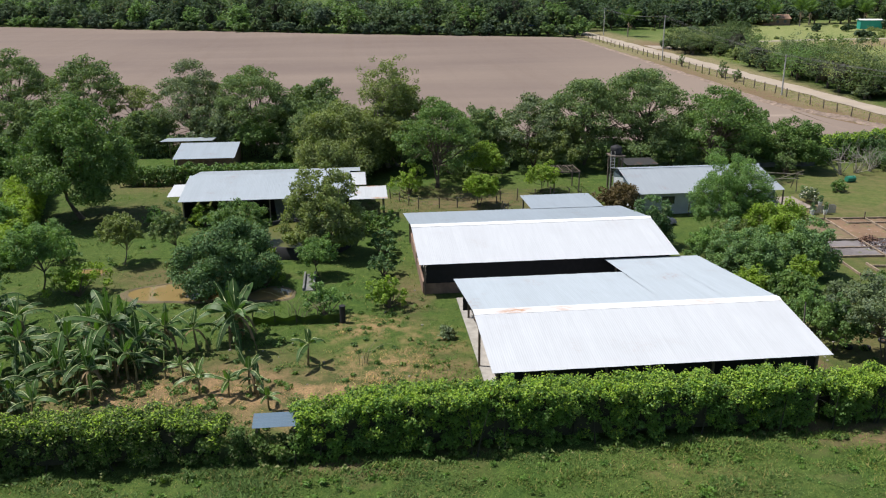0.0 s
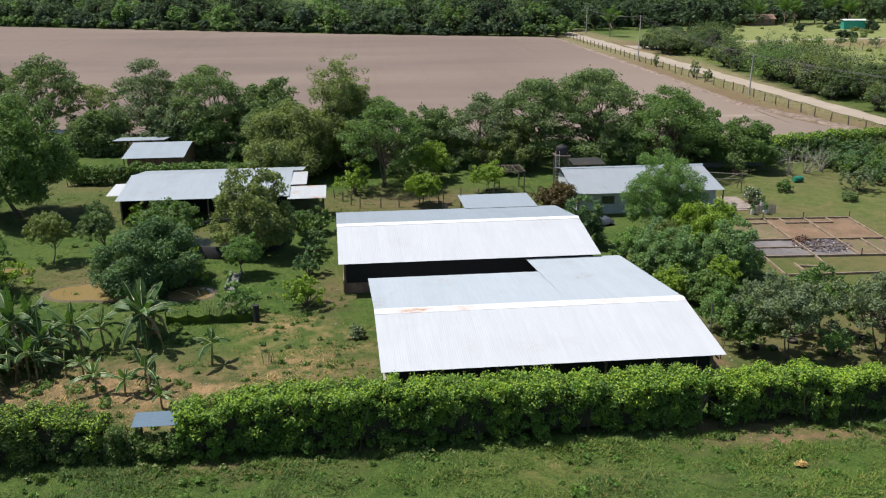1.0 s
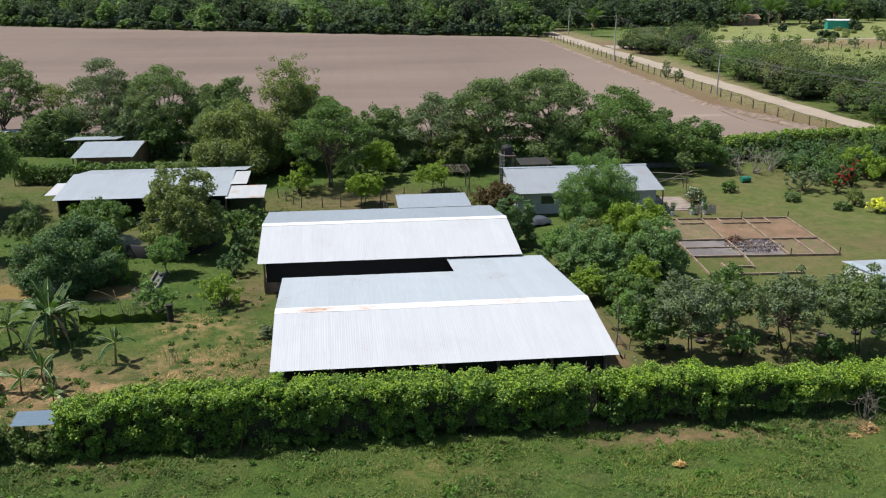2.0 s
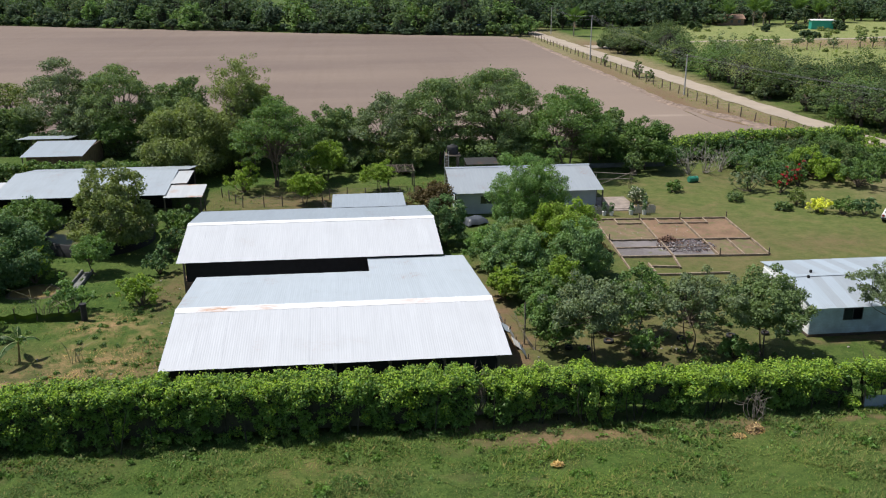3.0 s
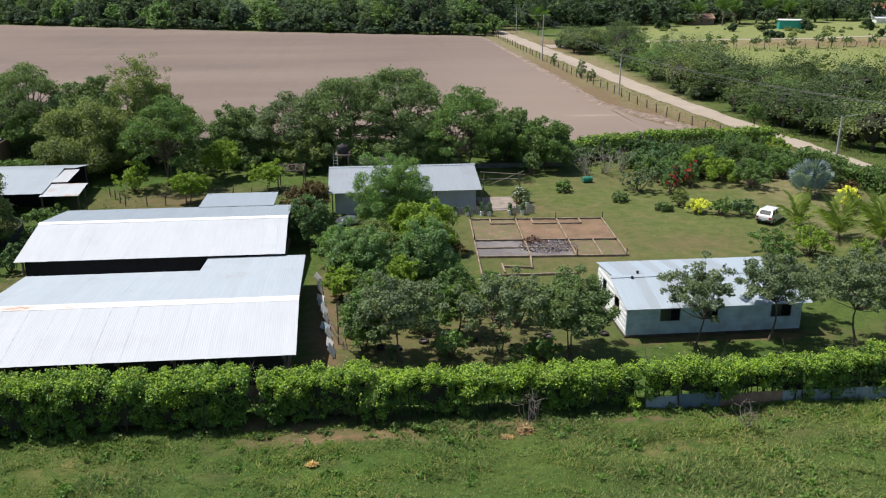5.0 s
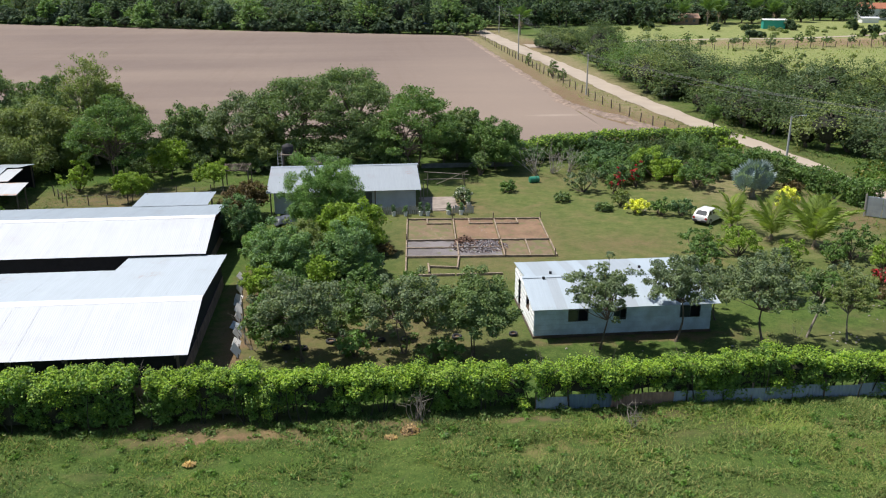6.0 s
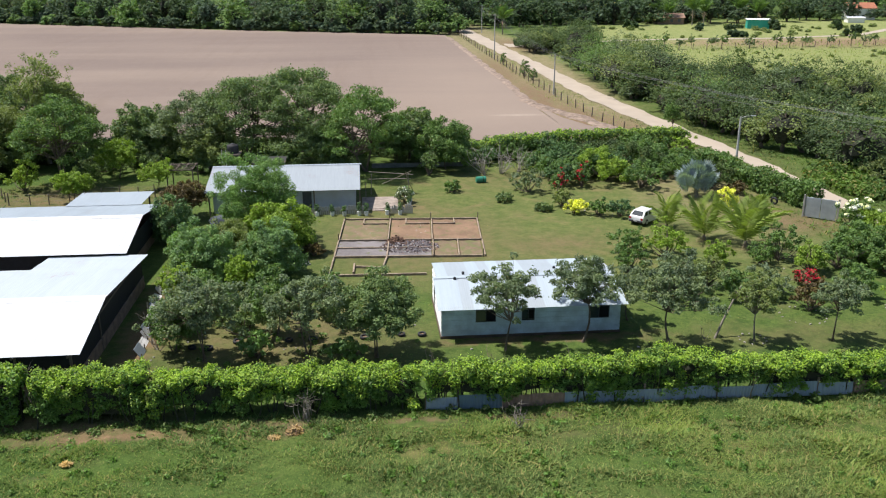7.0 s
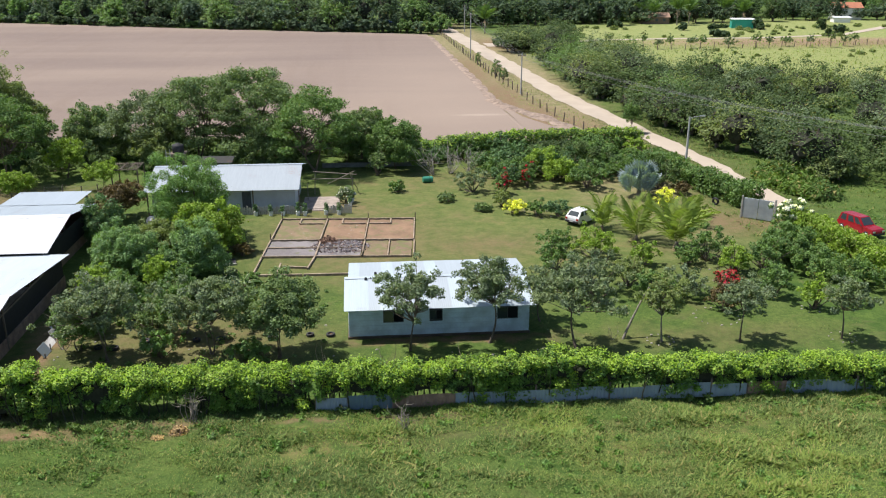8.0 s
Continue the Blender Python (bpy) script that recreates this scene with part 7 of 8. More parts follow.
# ---- ponds and fish tank ----
WATER = Nodes("muddy_water").set(Base_Color=(0.25, 0.18, 0.075), Roughness=0.05, Specular_IOR_Level=0.5)
WATER_GREEN = Nodes("green_water").set(Base_Color=(0.095, 0.10, 0.024), Roughness=0.45, Specular_IOR_Level=0.25)
BANK = plain("muddy_bank", (0.13, 0.105, 0.055), 0.95, 0, 0.4, 0.7, 0.6)
LINER = plain("black_pond_liner", (0.020, 0.020, 0.022), 0.8, 0, 0.3, 1.5)


def blob_ring(rx, ry, seed, n=40, rough=0.12):
    r = np.random.default_rng(seed)
    a = np.linspace(0, 2 * np.pi, n, endpoint=False)
    k = 1 + rough * np.sin(2 * a + seed) + rough * 0.6 * np.sin(3 * a + 2 * seed) + rough * 0.3 * np.sin(5 * a)
    return np.stack([np.cos(a) * rx * k, np.sin(a) * ry * k], 1)


def pond(x, y, rx, ry, seed, water, label):
    root = thing("pond", (x, y, 0), 0, label, "pond")
    ring = blob_ring(rx, ry, seed)
    b = bmesh.new()
    b.faces.new([b.verts.new((p[0], p[1], 0.045)) for p in ring])
    part("water", b, water, root)
    n = len(ring)
    v = np.concatenate([np.concatenate([ring * k, np.full((n, 1), z)], 1) for k, z in ((0.97, 0.03), (1.02, 0.10), (1.08, 0.09), (1.18, -0.03))])
    i, j = np.meshgrid(np.arange(3), np.arange(n), indexing="ij")
    q = np.stack([i * n + j, i * n + (j + 1) % n, (i + 1) * n + (j + 1) % n, (i + 1) * n + j], -1).reshape(-1, 4)
    hang("bank", mesh_np("bank", v, q, BANK, True), root)


pond(-14.1, 64.4, 3.4, 2.3, 2, WATER, "muddy brown pond with earth banks")
pond(-6.9, 63.1, 1.9, 1.25, 5, WATER, "small muddy pond with a raised rim")
pond(-22.5, 70.0, 1.6, 0.8, 3, WATER, "shallow muddy puddle in the orchard")
tank = thing("fish_tank", (-5.2, 75.9, 0), 0, "large round fish tank of black liner", "fish tank")
a = np.linspace(0, 2 * np.pi, 49)[:-1]
rings = ((4.75, -0.05), (4.7, 1.05), (4.6, 1.12), (4.52, 1.05), (4.5, 0.5))
v = np.array([(rr * math.cos(t), rr * math.sin(t), z + 0.03 * math.sin(9 * t)) for rr, z in rings for t in a])
i, j = np.meshgrid(np.arange(4), np.arange(48), indexing="ij")
hang("wall", mesh_np("wall", v, np.stack([i * 48 + j, i * 48 + (j + 1) % 48, (i + 1) * 48 + (j + 1) % 48, (i + 1) * 48 + j], -1).reshape(-1, 4), LINER, True), tank)
b = bmesh.new()
bmesh.ops.create_circle(b, cap_ends=True, radius=4.55, segments=48)
part("water", b, WATER_GREEN, tank, "dull green water", at=(0, 0, 0.72))
WET_CONCRETE = plain("mossy_grey_concrete", (0.17, 0.175, 0.165), 0.9, 0, 0.35, 1.5)
channel = thing("channel", label="narrow grey concrete water channel", category="channel")
for x0, x1 in ((-4.55, -4.4), (-3.75, -3.6)):
    panel(channel, "kerb", x0, x1, 63.6, 67.4, -0.05, 0.28, WET_CONCRETE, bevel=0.02)
panel(channel, "bed", -4.4, -3.75, 63.6, 67.4, -0.02, 0.05, WET_CONCRETE)
NET = leaf_material("dark_green_shade_net", (0.085, 0.120, 0.050), 0.9, 0.8, 0.1, old_part=0.0, gloss=0.05)
net_fence = thing("net_fence", label="low fence of dark green shade net on posts", category="fence")
for k in range(4):
    xa, xb = -7.7 + k * 1.52, -7.7 + (k + 1) * 1.52
    s = np.linspace(0, 1, 9)
    top = 0.72 - 0.12 * np.sin(np.pi * s) + 0.04 * np.sin(9 * s + k)
    row = [np.stack([xa + (xb - xa) * s, 57.0 + dy + 0.05 * np.sin(7 * s + k), z], 1) for dy, z in ((0, 0 * s - 0.02), (0.05, top * 0.5), (0, top), (0.02, top), (0.07, top * 0.5), (0.02, 0 * s - 0.02))]
    i, j = np.meshgrid(np.arange(5), np.arange(8), indexing="ij")
    hang("net", mesh_np("net", np.concatenate(row), np.stack([i * 9 + j, i * 9 + j + 1, (i + 1) * 9 + j + 1, (i + 1) * 9 + j], -1).reshape(-1, 4), NET), net_fence)
posts(net_fence, [(-7.7 + k * 1.52, 57.1, 1.1) for k in range(4)], 1.4, 0.07)
drum = thing("drum", (-1.4, 57.0, 0), 0, "tall black plastic drum", "drum")
b = bmesh.new()
bmesh.ops.create_cone(b, cap_ends=True, segments=20, radius1=0.2, radius2=0.22, depth=1.25)
bmesh.ops.bevel(b, geom=[e for e in b.edges if abs(e.verts[0].co.z - e.verts[1].co.z) < 0.01], offset=0.04, segments=2, affect="EDGES")
part("body", b, LINER, drum, at=(0, 0, 0.62))
b = bmesh.new()
bmesh.ops.create_cone(b, cap_ends=True, segments=20, radius1=0.235, radius2=0.235, depth=0.06)
part("rim", b, LINER, drum, at=(0, 0, 1.27))


# ---- low weeds among the bananas and along the hedge foot ----
def weeds(name, spots, label, kind, seed, leaf=0.2):
    r = np.random.default_rng(seed)
    spots = [(*(lie(x, y) if y > 122 else (x, y, 0.0)), h) for x, y, h in spots]
    pieces = [ball_leaves((x, y, z + h * 0.35), h * r.uniform(0.7, 1.2), int(70 * min(h, 1.2) / 0.4), leaf * r.uniform(0.8, 1.3), 0.4, r, 0.6, 0.4, True) for x, y, z, h in spots]
    return tagged(new(name, mesh_np(name, *cat(pieces), LEAF[kind])), label, "weeds", kind="stuff")


gr = np.random.default_rng(21)
weeds("weeds", [(gr.uniform(-27, -4), gr.uniform(42.5, 58), gr.uniform(0.15, 0.45)) for _ in range(150)] + [(gr.uniform(-2, 6), gr.uniform(43, 62), gr.uniform(0.12, 0.3)) for _ in range(70)], "low leafy weeds among the banana plants", "broad", 1)
weeds("reeds", [(gr.uniform(95.5, 101), gr.uniform(80, 92), gr.uniform(0.9, 1.7)) for _ in range(60)], "tall pale green reeds beside the road", "grass", 6, 0.5)
weeds("meadow_scrub", [(gr.uniform(102, 250), gr.uniform(276, 322), gr.uniform(0.4, 1.4)) for _ in range(80)] + [(gr.uniform(105, 230), gr.uniform(150, 236), gr.uniform(0.3, 1.0)) for _ in range(120)], "low scrub scattered over the far meadow", "olive", 7, 0.6)
weeds("hedge_weeds", [(x + gr.uniform(-0.5, 0.5), 38.6 + gr.uniform(-0.6, 0.3), gr.uniform(0.15, 0.45)) for x in np.arange(-24, 84, 0.7)], "weeds along the foot of the hedge", "hedge_dark", 2)
weeds("pasture_weeds", [(gr.uniform(-20, 86), gr.uniform(27, 38), gr.uniform(0.10, 0.34)) for _ in range(800)], "broad-leaved weeds scattered in the pasture", "hedge", 3, 0.16)
weeds("orchard_weeds", [(gr.uniform(-32, 2), gr.uniform(58, 98), gr.uniform(0.12, 0.35)) for _ in range(160)] + [(gr.uniform(29, 47), gr.uniform(43, 58), gr.uniform(0.12, 0.4)) for _ in range(70)], "low weeds under the orchard trees", "broad", 4)


# ---- cars ----
def car(name, x, y, rz, paint, label, wagon):
    """A small car along +x: lofted body, cabin, glass, wheels, lights, bumpers."""
    root = thing(name, (x, y, 0), rz, label, "car")
    half = 0.80
    L = 3.9 if not wagon else 4.3
    prof = [(0.00, 0.42), (0.02, 0.78), (0.10, 0.90), (0.95, 0.98), (1.0, 0.98), (L - 0.75, 0.94), (L - 0.12, 0.86), (L, 0.66), (L, 0.40), (L - 0.25, 0.24), (0.25, 0.24)]
    b = bmesh.new()
    left = [b.verts.new((px, half - (0.05 if pz > 0.8 else 0), pz)) for px, pz in prof]
    right = [b.verts.new((px, -half + (0.05 if pz > 0.8 else 0), pz)) for px, pz in prof]
    n = len(prof)
    b.faces.new(left), b.faces.new(right[::-1])
    for i in range(n):
        b.faces.new((left[i], right[i], right[(i + 1) % n], left[(i + 1) % n]))
    bmesh.ops.recalc_face_normals(b, faces=b.faces[:])
    bmesh.ops.bevel(b, geom=[e for e in b.edges], offset=0.04, segments=2, affect="EDGES")
    body = part("body", b, paint, root)
    roof_h = 1.42 if not wagon else 1.62
    rear = 0.08 if wagon else 0.12
    base = [(rear, 0.93), (L - 1.15, 0.95)]
    top = [(rear + (0.22 if wagon else 0.45), roof_h - 0.02), (L - 1.85, roof_h)]
    b = bmesh.new()
    ring0 = [b.verts.new(p) for p in ((base[0][0], half - 0.06, base[0][1]), (base[1][0], half - 0.08, base[1][1]), (base[1][0], -half + 0.08, base[1][1]), (base[0][0], -half + 0.06, base[0][1]))]
    ring1 = [b.verts.new(p) for p in ((top[0][0], half - 0.17, top[0][1]), (top[1][0], half - 0.18, top[1][1]), (top[1][0], -half + 0.18, top[1][1]), (top[0][0], -half + 0.17, top[0][1]))]
    for i in range(4):
        b.faces.new((ring0[i], ring0[(i + 1) % 4], ring1[(i + 1) % 4], ring1[i]))
    b.faces.new(ring1)
    bmesh.ops.recalc_face_normals(b, faces=b.faces[:])
    bmesh.ops.bevel(b, geom=b.edges[:], offset=0.035, segments=2, affect="EDGES")
    cabin = part("cabin", b, paint, root)

    def pane(name, a, c, inset, out):
        """Glass on the face of the cabin between two lower corners and two upper ones."""
        p = [Vector(v) for v in a]
        mid = sum(p, Vector()) / 4
        nrm = (p[1] - p[0]).cross(p[3] - p[0]).normalized()
        if nrm.dot(mid - Vector((L / 2 - 0.3, 0, 1.1))) < 0:
            nrm = -nrm
        q = [mid + (v - mid) * (1 - inset) + nrm * out for v in p]
        b = bmesh.new()
        f = b.faces.new([b.verts.new(v) for v in q])
        g = bmesh.ops.extrude_face_region(b, geom=[f])
        for v in g["geom"]:
            if isinstance(v, bmesh.types.BMVert):
                v.co -= nrm * 0.02
        return part(name, b, GLASS, cabin, c)

    l0, l1, r1, r0 = [(base[0][0], half - 0.06, base[0][1]), (base[1][0], half - 0.08, base[1][1]), (base[1][0], -half + 0.08, base[1][1]), (base[0][0], -half + 0.06, base[0][1])]
    tl0, tl1, tr1, tr0 = [(top[0][0], half - 0.17, top[0][1]), (top[1][0], half - 0.18, top[1][1]), (top[1][0], -half + 0.18, top[1][1]), (top[0][0], -half + 0.17, top[0][1])]
    pane("rear_window", (l0, r0, tr0, tl0), "dark rear window", 0.2, 0.012)
    pane("windscreen", (l1, r1, tr1, tl1), "dark windscreen", 0.16, 0.012)

    def cut(p, q, s):
        return tuple(u + (w - u) * s for u, w in zip(p, q))

    for a0, a1, t0, t1 in ((l0, l1, tl0, tl1), (r0, r1, tr0, tr1)):
        for s0, s1 in ((0.06, 0.34), (0.38, 0.66), (0.69, 0.93)):
            pane("side_window", (cut(a0, a1, s0), cut(a0, a1, s1), cut(t0, t1, s1), cut(t0, t1, s0)), "", 0.18, 0.012)
    for wx in (0.72, L - 0.72):
        for side in (-1, 1):
            b = bmesh.new()
            bmesh.ops.create_cone(b, cap_ends=True, segments=20, radius1=0.31, radius2=0.31, depth=0.2)
            bmesh.ops.bevel(b, geom=[e for e in b.edges if abs(e.verts[0].co.z - e.verts[1].co.z) < 0.01], offset=0.04, segments=2, affect="EDGES")
            wh = part("wheel", b, BLACK, root, "black tyre", at=(wx, side * (half - 0.07), 0.31), turn=(90, 0, 0))
            b = bmesh.new()
            bmesh.ops.create_cone(b, cap_ends=True, segments=16, radius1=0.18, radius2=0.15, depth=0.03)
            part("rim", b, STEEL, wh, "grey steel rim", at=(0, 0, -side * 0.105))
    for side in (-1, 1):
        panel(root, "tail_light", -0.015, 0.03, side * 0.62 - 0.11, side * 0.62 + 0.11, 0.62, 0.80, RED_LENS, "red tail light")
        panel(root, "headlight", L - 0.08, L + 0.012, side * 0.56 - 0.15, side * 0.56 + 0.15, 0.58, 0.74, STEEL, "clear headlight", 0.01)
        panel(root, "mirror", L - 1.35, L - 1.22, side * (half + 0.10) - 0.07, side * (half + 0.10) + 0.07, 0.95, 1.07, BLACK, "black door mirror", 0.02)
    panel(root, "bumper", -0.07, 0.04, -0.74, 0.74, 0.34, 0.54, BLACK, "black rear bumper", 0.03)
    panel(root, "bumper", L - 0.05, L + 0.06, -0.74, 0.74, 0.32, 0.50, BLACK, "black front bumper", 0.03)
    panel(root, "number_plate", -0.085, -0.072, -0.2, 0.2, 0.44, 0.54, PALE_BIT)
    return root


STEEL = plain("bright_steel", (0.55, 0.56, 0.57), 0.35, 0.8, 0.15, 6, 0)
RED_LENS = plain("red_lens", (0.35, 0.01, 0.01), 0.25, 0, 0.1, 6, 0)
WHITE_PAINT = plain("white_car_paint", (0.62, 0.62, 0.62), 0.28, 0, 0.06, 2, 0)
RED_PAINT = plain("red_car_paint", (0.24, 0.008, 0.014), 0.25, 0, 0.1, 2, 0)
car("car", 69.5, 73.0, 42, WHITE_PAINT, "white hatchback car parked on the grass", False)
car("car", 95.6, 70.6, -74, RED_PAINT, "red estate car standing on the grassy verge", True)

# ---- gate ----
GATE = plain("grey_gate_sheet", (0.33, 0.36, 0.38), 0.55, 0.3, 0.15, 1.2)
gate = thing("gate", (87.1, 74.3, 0), -40, "grey sheet metal double gate", "gate")
for k in range(2):
    leaf_ = hang("gate_leaf", box_mesh("gate_leaf", 0.05 + 1.5 * k, 1.5 + 1.5 * k, -0.02, 0.02, 0.1, 2.1, GATE, 0.006), gate)
    for z in (0.12, 1.1, 2.05):
        panel(leaf_, "rail", 0.05 + 1.5 * k, 1.5 + 1.5 * k, 0.021, 0.05, z, z + 0.05, GATE)
posts(gate, [(-0.05, 0, 2.3), (3.15, 0, 2.3)], 2.3, 0.16, CONCRETE)

# ---- poles, lamp and wires ----
POLE = plain("grey_concrete_pole", (0.42, 0.41, 0.39), 0.85, 0, 0.15, 1.5)


def pole(x, y, h, label, cross=True, lamp=False, name="utility_pole"):
    root = thing(name, (x, y, 0), 0, label, "street lamp" if lamp else "utility pole", "" if lamp else "utility poles")
    hang("mast", mesh_np("mast", *tube([(0, 0, -0.1), (0, 0, h * 0.5), (0, 0, h)], [0.16, 0.13, 0.10], 10), POLE, True), root)
    if cross:
        panel(root, "crossarm", -0.75, 0.75, -0.06, 0.06, h - 0.45, h - 0.33, POST)
        for k in (-0.65, 0.0, 0.65):
            panel(root, "insulator", k - 0.04, k + 0.04, -0.04, 0.04, h - 0.33, h - 0.16, BLACK, bevel=0.01)
    if lamp:
        arm = hang("arm", mesh_np("arm", *tube([(0, 0, h - 0.25), (0.6, -0.1, h + 0.02), (1.25, -0.2, h + 0.08)], [0.035, 0.03, 0.025], 7), STEEL, True), root)
        panel(arm, "lamp_head", 1.15, 1.75, -0.32, -0.10, h + 0.03, h + 0.13, STEEL, "grey lamp head", 0.03)
    return root


POLES = [(87.6, 303, 8.6), (79.1, 219.5, 10.7), (80.8, 157.5, 7.3), (106, 66, 9.0)]
for x, y, h in POLES:
    pole(x, y, h, "concrete utility pole beside the road")
pole(88.7, 94.4, 6.6, "concrete street lamp pole beside the road", False, True, "street_lamp")
WIRE = plain("weathered_cable", (0.12, 0.12, 0.12), 0.6, 0, 0.1, 3, 0)
for k, (dx, dz) in enumerate(((-0.65, -0.15), (0.0, -0.15), (0.65, -0.15), (0.15, -1.0))):
    wire = thing("power_line", label="thin dark overhead power line", category="cable", group="power lines")
    for (x0, y0, h0), (x1, y1, h1) in zip(POLES[:-1], POLES[1:]):
        (x0, y0, z0), (x1, y1, z1) = lie(x0, y0), lie(x1, y1)
        h0, h1 = h0 + z0, h1 + z1
        s = np.linspace(0, 1, 13)[:, None]
        p = np.array([(x0 + dx, y0, h0 + dz)]) * (1 - s) + np.array([(x1 + dx, y1, h1 + dz)]) * s
        p[:, 2] -= 4 * 0.014 * math.hypot(x1 - x0, y1 - y0) * s[:, 0] * (1 - s[:, 0])
        hang("span", mesh_np("span", *tube(p, np.full(13, 0.015), 4), WIRE), wire)


# ---- fences ----
def wire_fence(label, pts, spacing, h, seed, size=0.12):
    """Round-topped posts in a line with three wires."""
    r = random.Random(seed)
    root = thing("wire_fence", (0, 0, 0), 0, label, "fence")
    me = mesh_np("post", *tube([(0, 0, -0.1), (0.01, 0, 0.5), (0, 0, 1.0), (0, 0, 1.02)], [size / 2, size / 2, size / 2.3, 0.01], 7), POST)
    pts = [lie(*p) for p in pts]
    for (x0, y0, z0), (x1, y1, z1) in zip(pts[:-1], pts[1:]):
        n = max(1, round(math.hypot(x1 - x0, y1 - y0) / spacing))
        for k in range(n + ((x1, y1, z1) == pts[-1])):
            yy = y0 + (y1 - y0) * k / n
            o = hang("post", me, root, at=(x0 + (x1 - x0) * k / n + r.uniform(-0.1, 0.1), yy, float(land(yy))), turn=(r.uniform(-4, 4), r.uniform(-4, 4), 0))
            o.scale = (1, 1, h * r.uniform(0.88, 1.1))
        for z in (0.35, 0.65, 0.92):
            hang("wire", mesh_np("wire", *tube([(x0, y0, z0 + h * z), ((x0 + x1) / 2, (y0 + y1) / 2, float(land((y0 + y1) / 2)) + h * z - 0.02), (x1, y1, z1 + h * z)], [0.006] * 3, 4), WIRE), root)


wire_fence("wooden post and wire fence along the road", [(83.6, 112), (81.3, 133), (80.3, 150), (79.4, 185), (78.6, 225), (78.2, 288)], 3.8, 1.6, 1, 0.2)
wire_fence("wooden post and wire fence of the animal pen", [(3.6, 90.6), (6.4, 86.1), (14.7, 86.1), (15.2, 80.6)], 2.0, 1.2, 2)
wire_fence("wooden post and wire fence of the far meadow", [(118, 237), (147, 237), (165, 240), (198, 245), (240, 256)], 4.0, 1.7, 3, 0.2)
wire_fence("wooden post and wire fence behind the barns", [(15.4, 88), (22.8, 88.2), (25.0, 85.8)], 2.0, 1.3, 4)

# sheet and plank fence beside the barn
side_fence = thing("side_fence", label="low fence of pale sheets and planks beside the barn", category="fence")
fr_ = random.Random(8)
for k in range(11):
    y0 = 47.4 + k * 1.4
    xx = 28.8 - k * 0.14
    lean_ = fr_.uniform(28, 52) if k % 4 != 3 else fr_.uniform(55, 70)
    hang("sheet", box_mesh("sheet", -0.012, 0.012, 0, fr_.uniform(1.1, 1.5), 0.0, 1.0, PALE_SHEET if k % 3 else ROOF_GREY, 0.004), side_fence, at=(xx, y0, 0), turn=(fr_.uniform(-4, 4), -lean_, fr_.uniform(-4, 4))).scale = (1, 1, fr_.uniform(0.5, 0.8))
    panel(side_fence, "post", xx + 0.02, xx + 0.08, y0 - 0.06, y0, -0.1, fr_.uniform(0.3, 0.5), POST)
tall_post = thing("post", (29.0, 49.6, 0), 0, "tall thin pale post beside the barn", "post")
hang("shaft", mesh_np("shaft", *tube([(0, 0, -0.1), (0.03, 0, 1.5), (0, 0.05, 3.0)], [0.06, 0.055, 0.05], 8), BARK_PALE, True), tall_post)

# ---- cottage yard ----
PAVING = plain("dusty_pink_concrete", (0.27, 0.225, 0.19), 0.92, 0, 0.3, 1.2, 0.4)
patio = thing("patio", label="pale concrete patio beside the cottage", category="patio")
panel(patio, "slab", 43.2, 47.0, 81.0, 85.6, -0.05, 0.10, PAVING, bevel=0.015)
panel(patio, "step", 44.2, 46.0, 80.4, 80.98, -0.05, 0.06, PAVING, bevel=0.01)
picket = thing("picket_fence", label="low fence of grey upright boards before the cottage", category="fence")
pk = random.Random(5)
me = box_mesh("board", -0.08, 0.08, -0.012, 0.012, 0.0, 1.0, PALE_WOOD, 0.004)
for x in np.arange(36.6, 48.2, 0.2):
    if 44.0 < x < 45.6:
        continue
    o = hang("board", me, picket, at=(x, 79.55 - (x - 37) * 0.03, 0.02), turn=(pk.uniform(-3, 3), pk.uniform(-4, 4), 0))
    o.scale = (1, 1, pk.uniform(0.7, 0.95))
for x0, x1 in ((36.5, 44.0), (45.6, 48.2)):
    plank(picket, x0, 79.61 - (x0 - 37) * 0.03, x1, 79.61 - (x1 - 37) * 0.03, 0.03, 0.52, PALE_WOOD, "rail", 0.45)
BUCKET = plain("white_plastic", (0.72, 0.72, 0.70), 0.5, 0, 0.1, 4, 0)
for i, (x, y) in enumerate([(36.9, 79.2), (38.7, 79.2), (40.2, 79.1), (41.4, 79.0), (42.9, 79.0), (43.6, 78.8), (45.7, 79.0), (47.0, 78.9), (48.1, 81.9), (48.3, 83.5), (47.9, 85.2)]):
    r = np.random.default_rng(i)
    root = thing("potted_plant", (x, y, 0), 0, "white bucket planted with a dark green leafy plant", "potted plant", "potted plants")
    b = bmesh.new()
    bmesh.ops.create_cone(b, cap_ends=True, segments=16, radius1=0.17, radius2=0.21, depth=0.42)
    bk = part("bucket", b, BUCKET, root, at=(0, 0, 0.21))
    b = bmesh.new()
    bmesh.ops.create_cone(b, cap_ends=False, segments=16, radius1=0.225, radius2=0.225, depth=0.04)
    part("rim", b, BUCKET, bk, at=(0, 0, 0.2))
    hh = r.uniform(0.6, 1.1)
    hang("foliage", mesh_np("foliage", *cat([ball_leaves((r.normal(0, 0.05), r.normal(0, 0.05), 0.42 + hh * k), 0.26, 40, 0.22, 0.4, r) for k in (0.2, 0.45, 0.75)]), LEAF["mango"]), root)
shrub("shrub", 47.6, 83.3, 1.8, 1.8, "grey", "flowering shrub with pale blossom beside the patio", seed=91, flowers="white", petals=6)
frame_ = thing("pole_frame", label="rough frame of thin bamboo poles beside the cottage", category="frame")
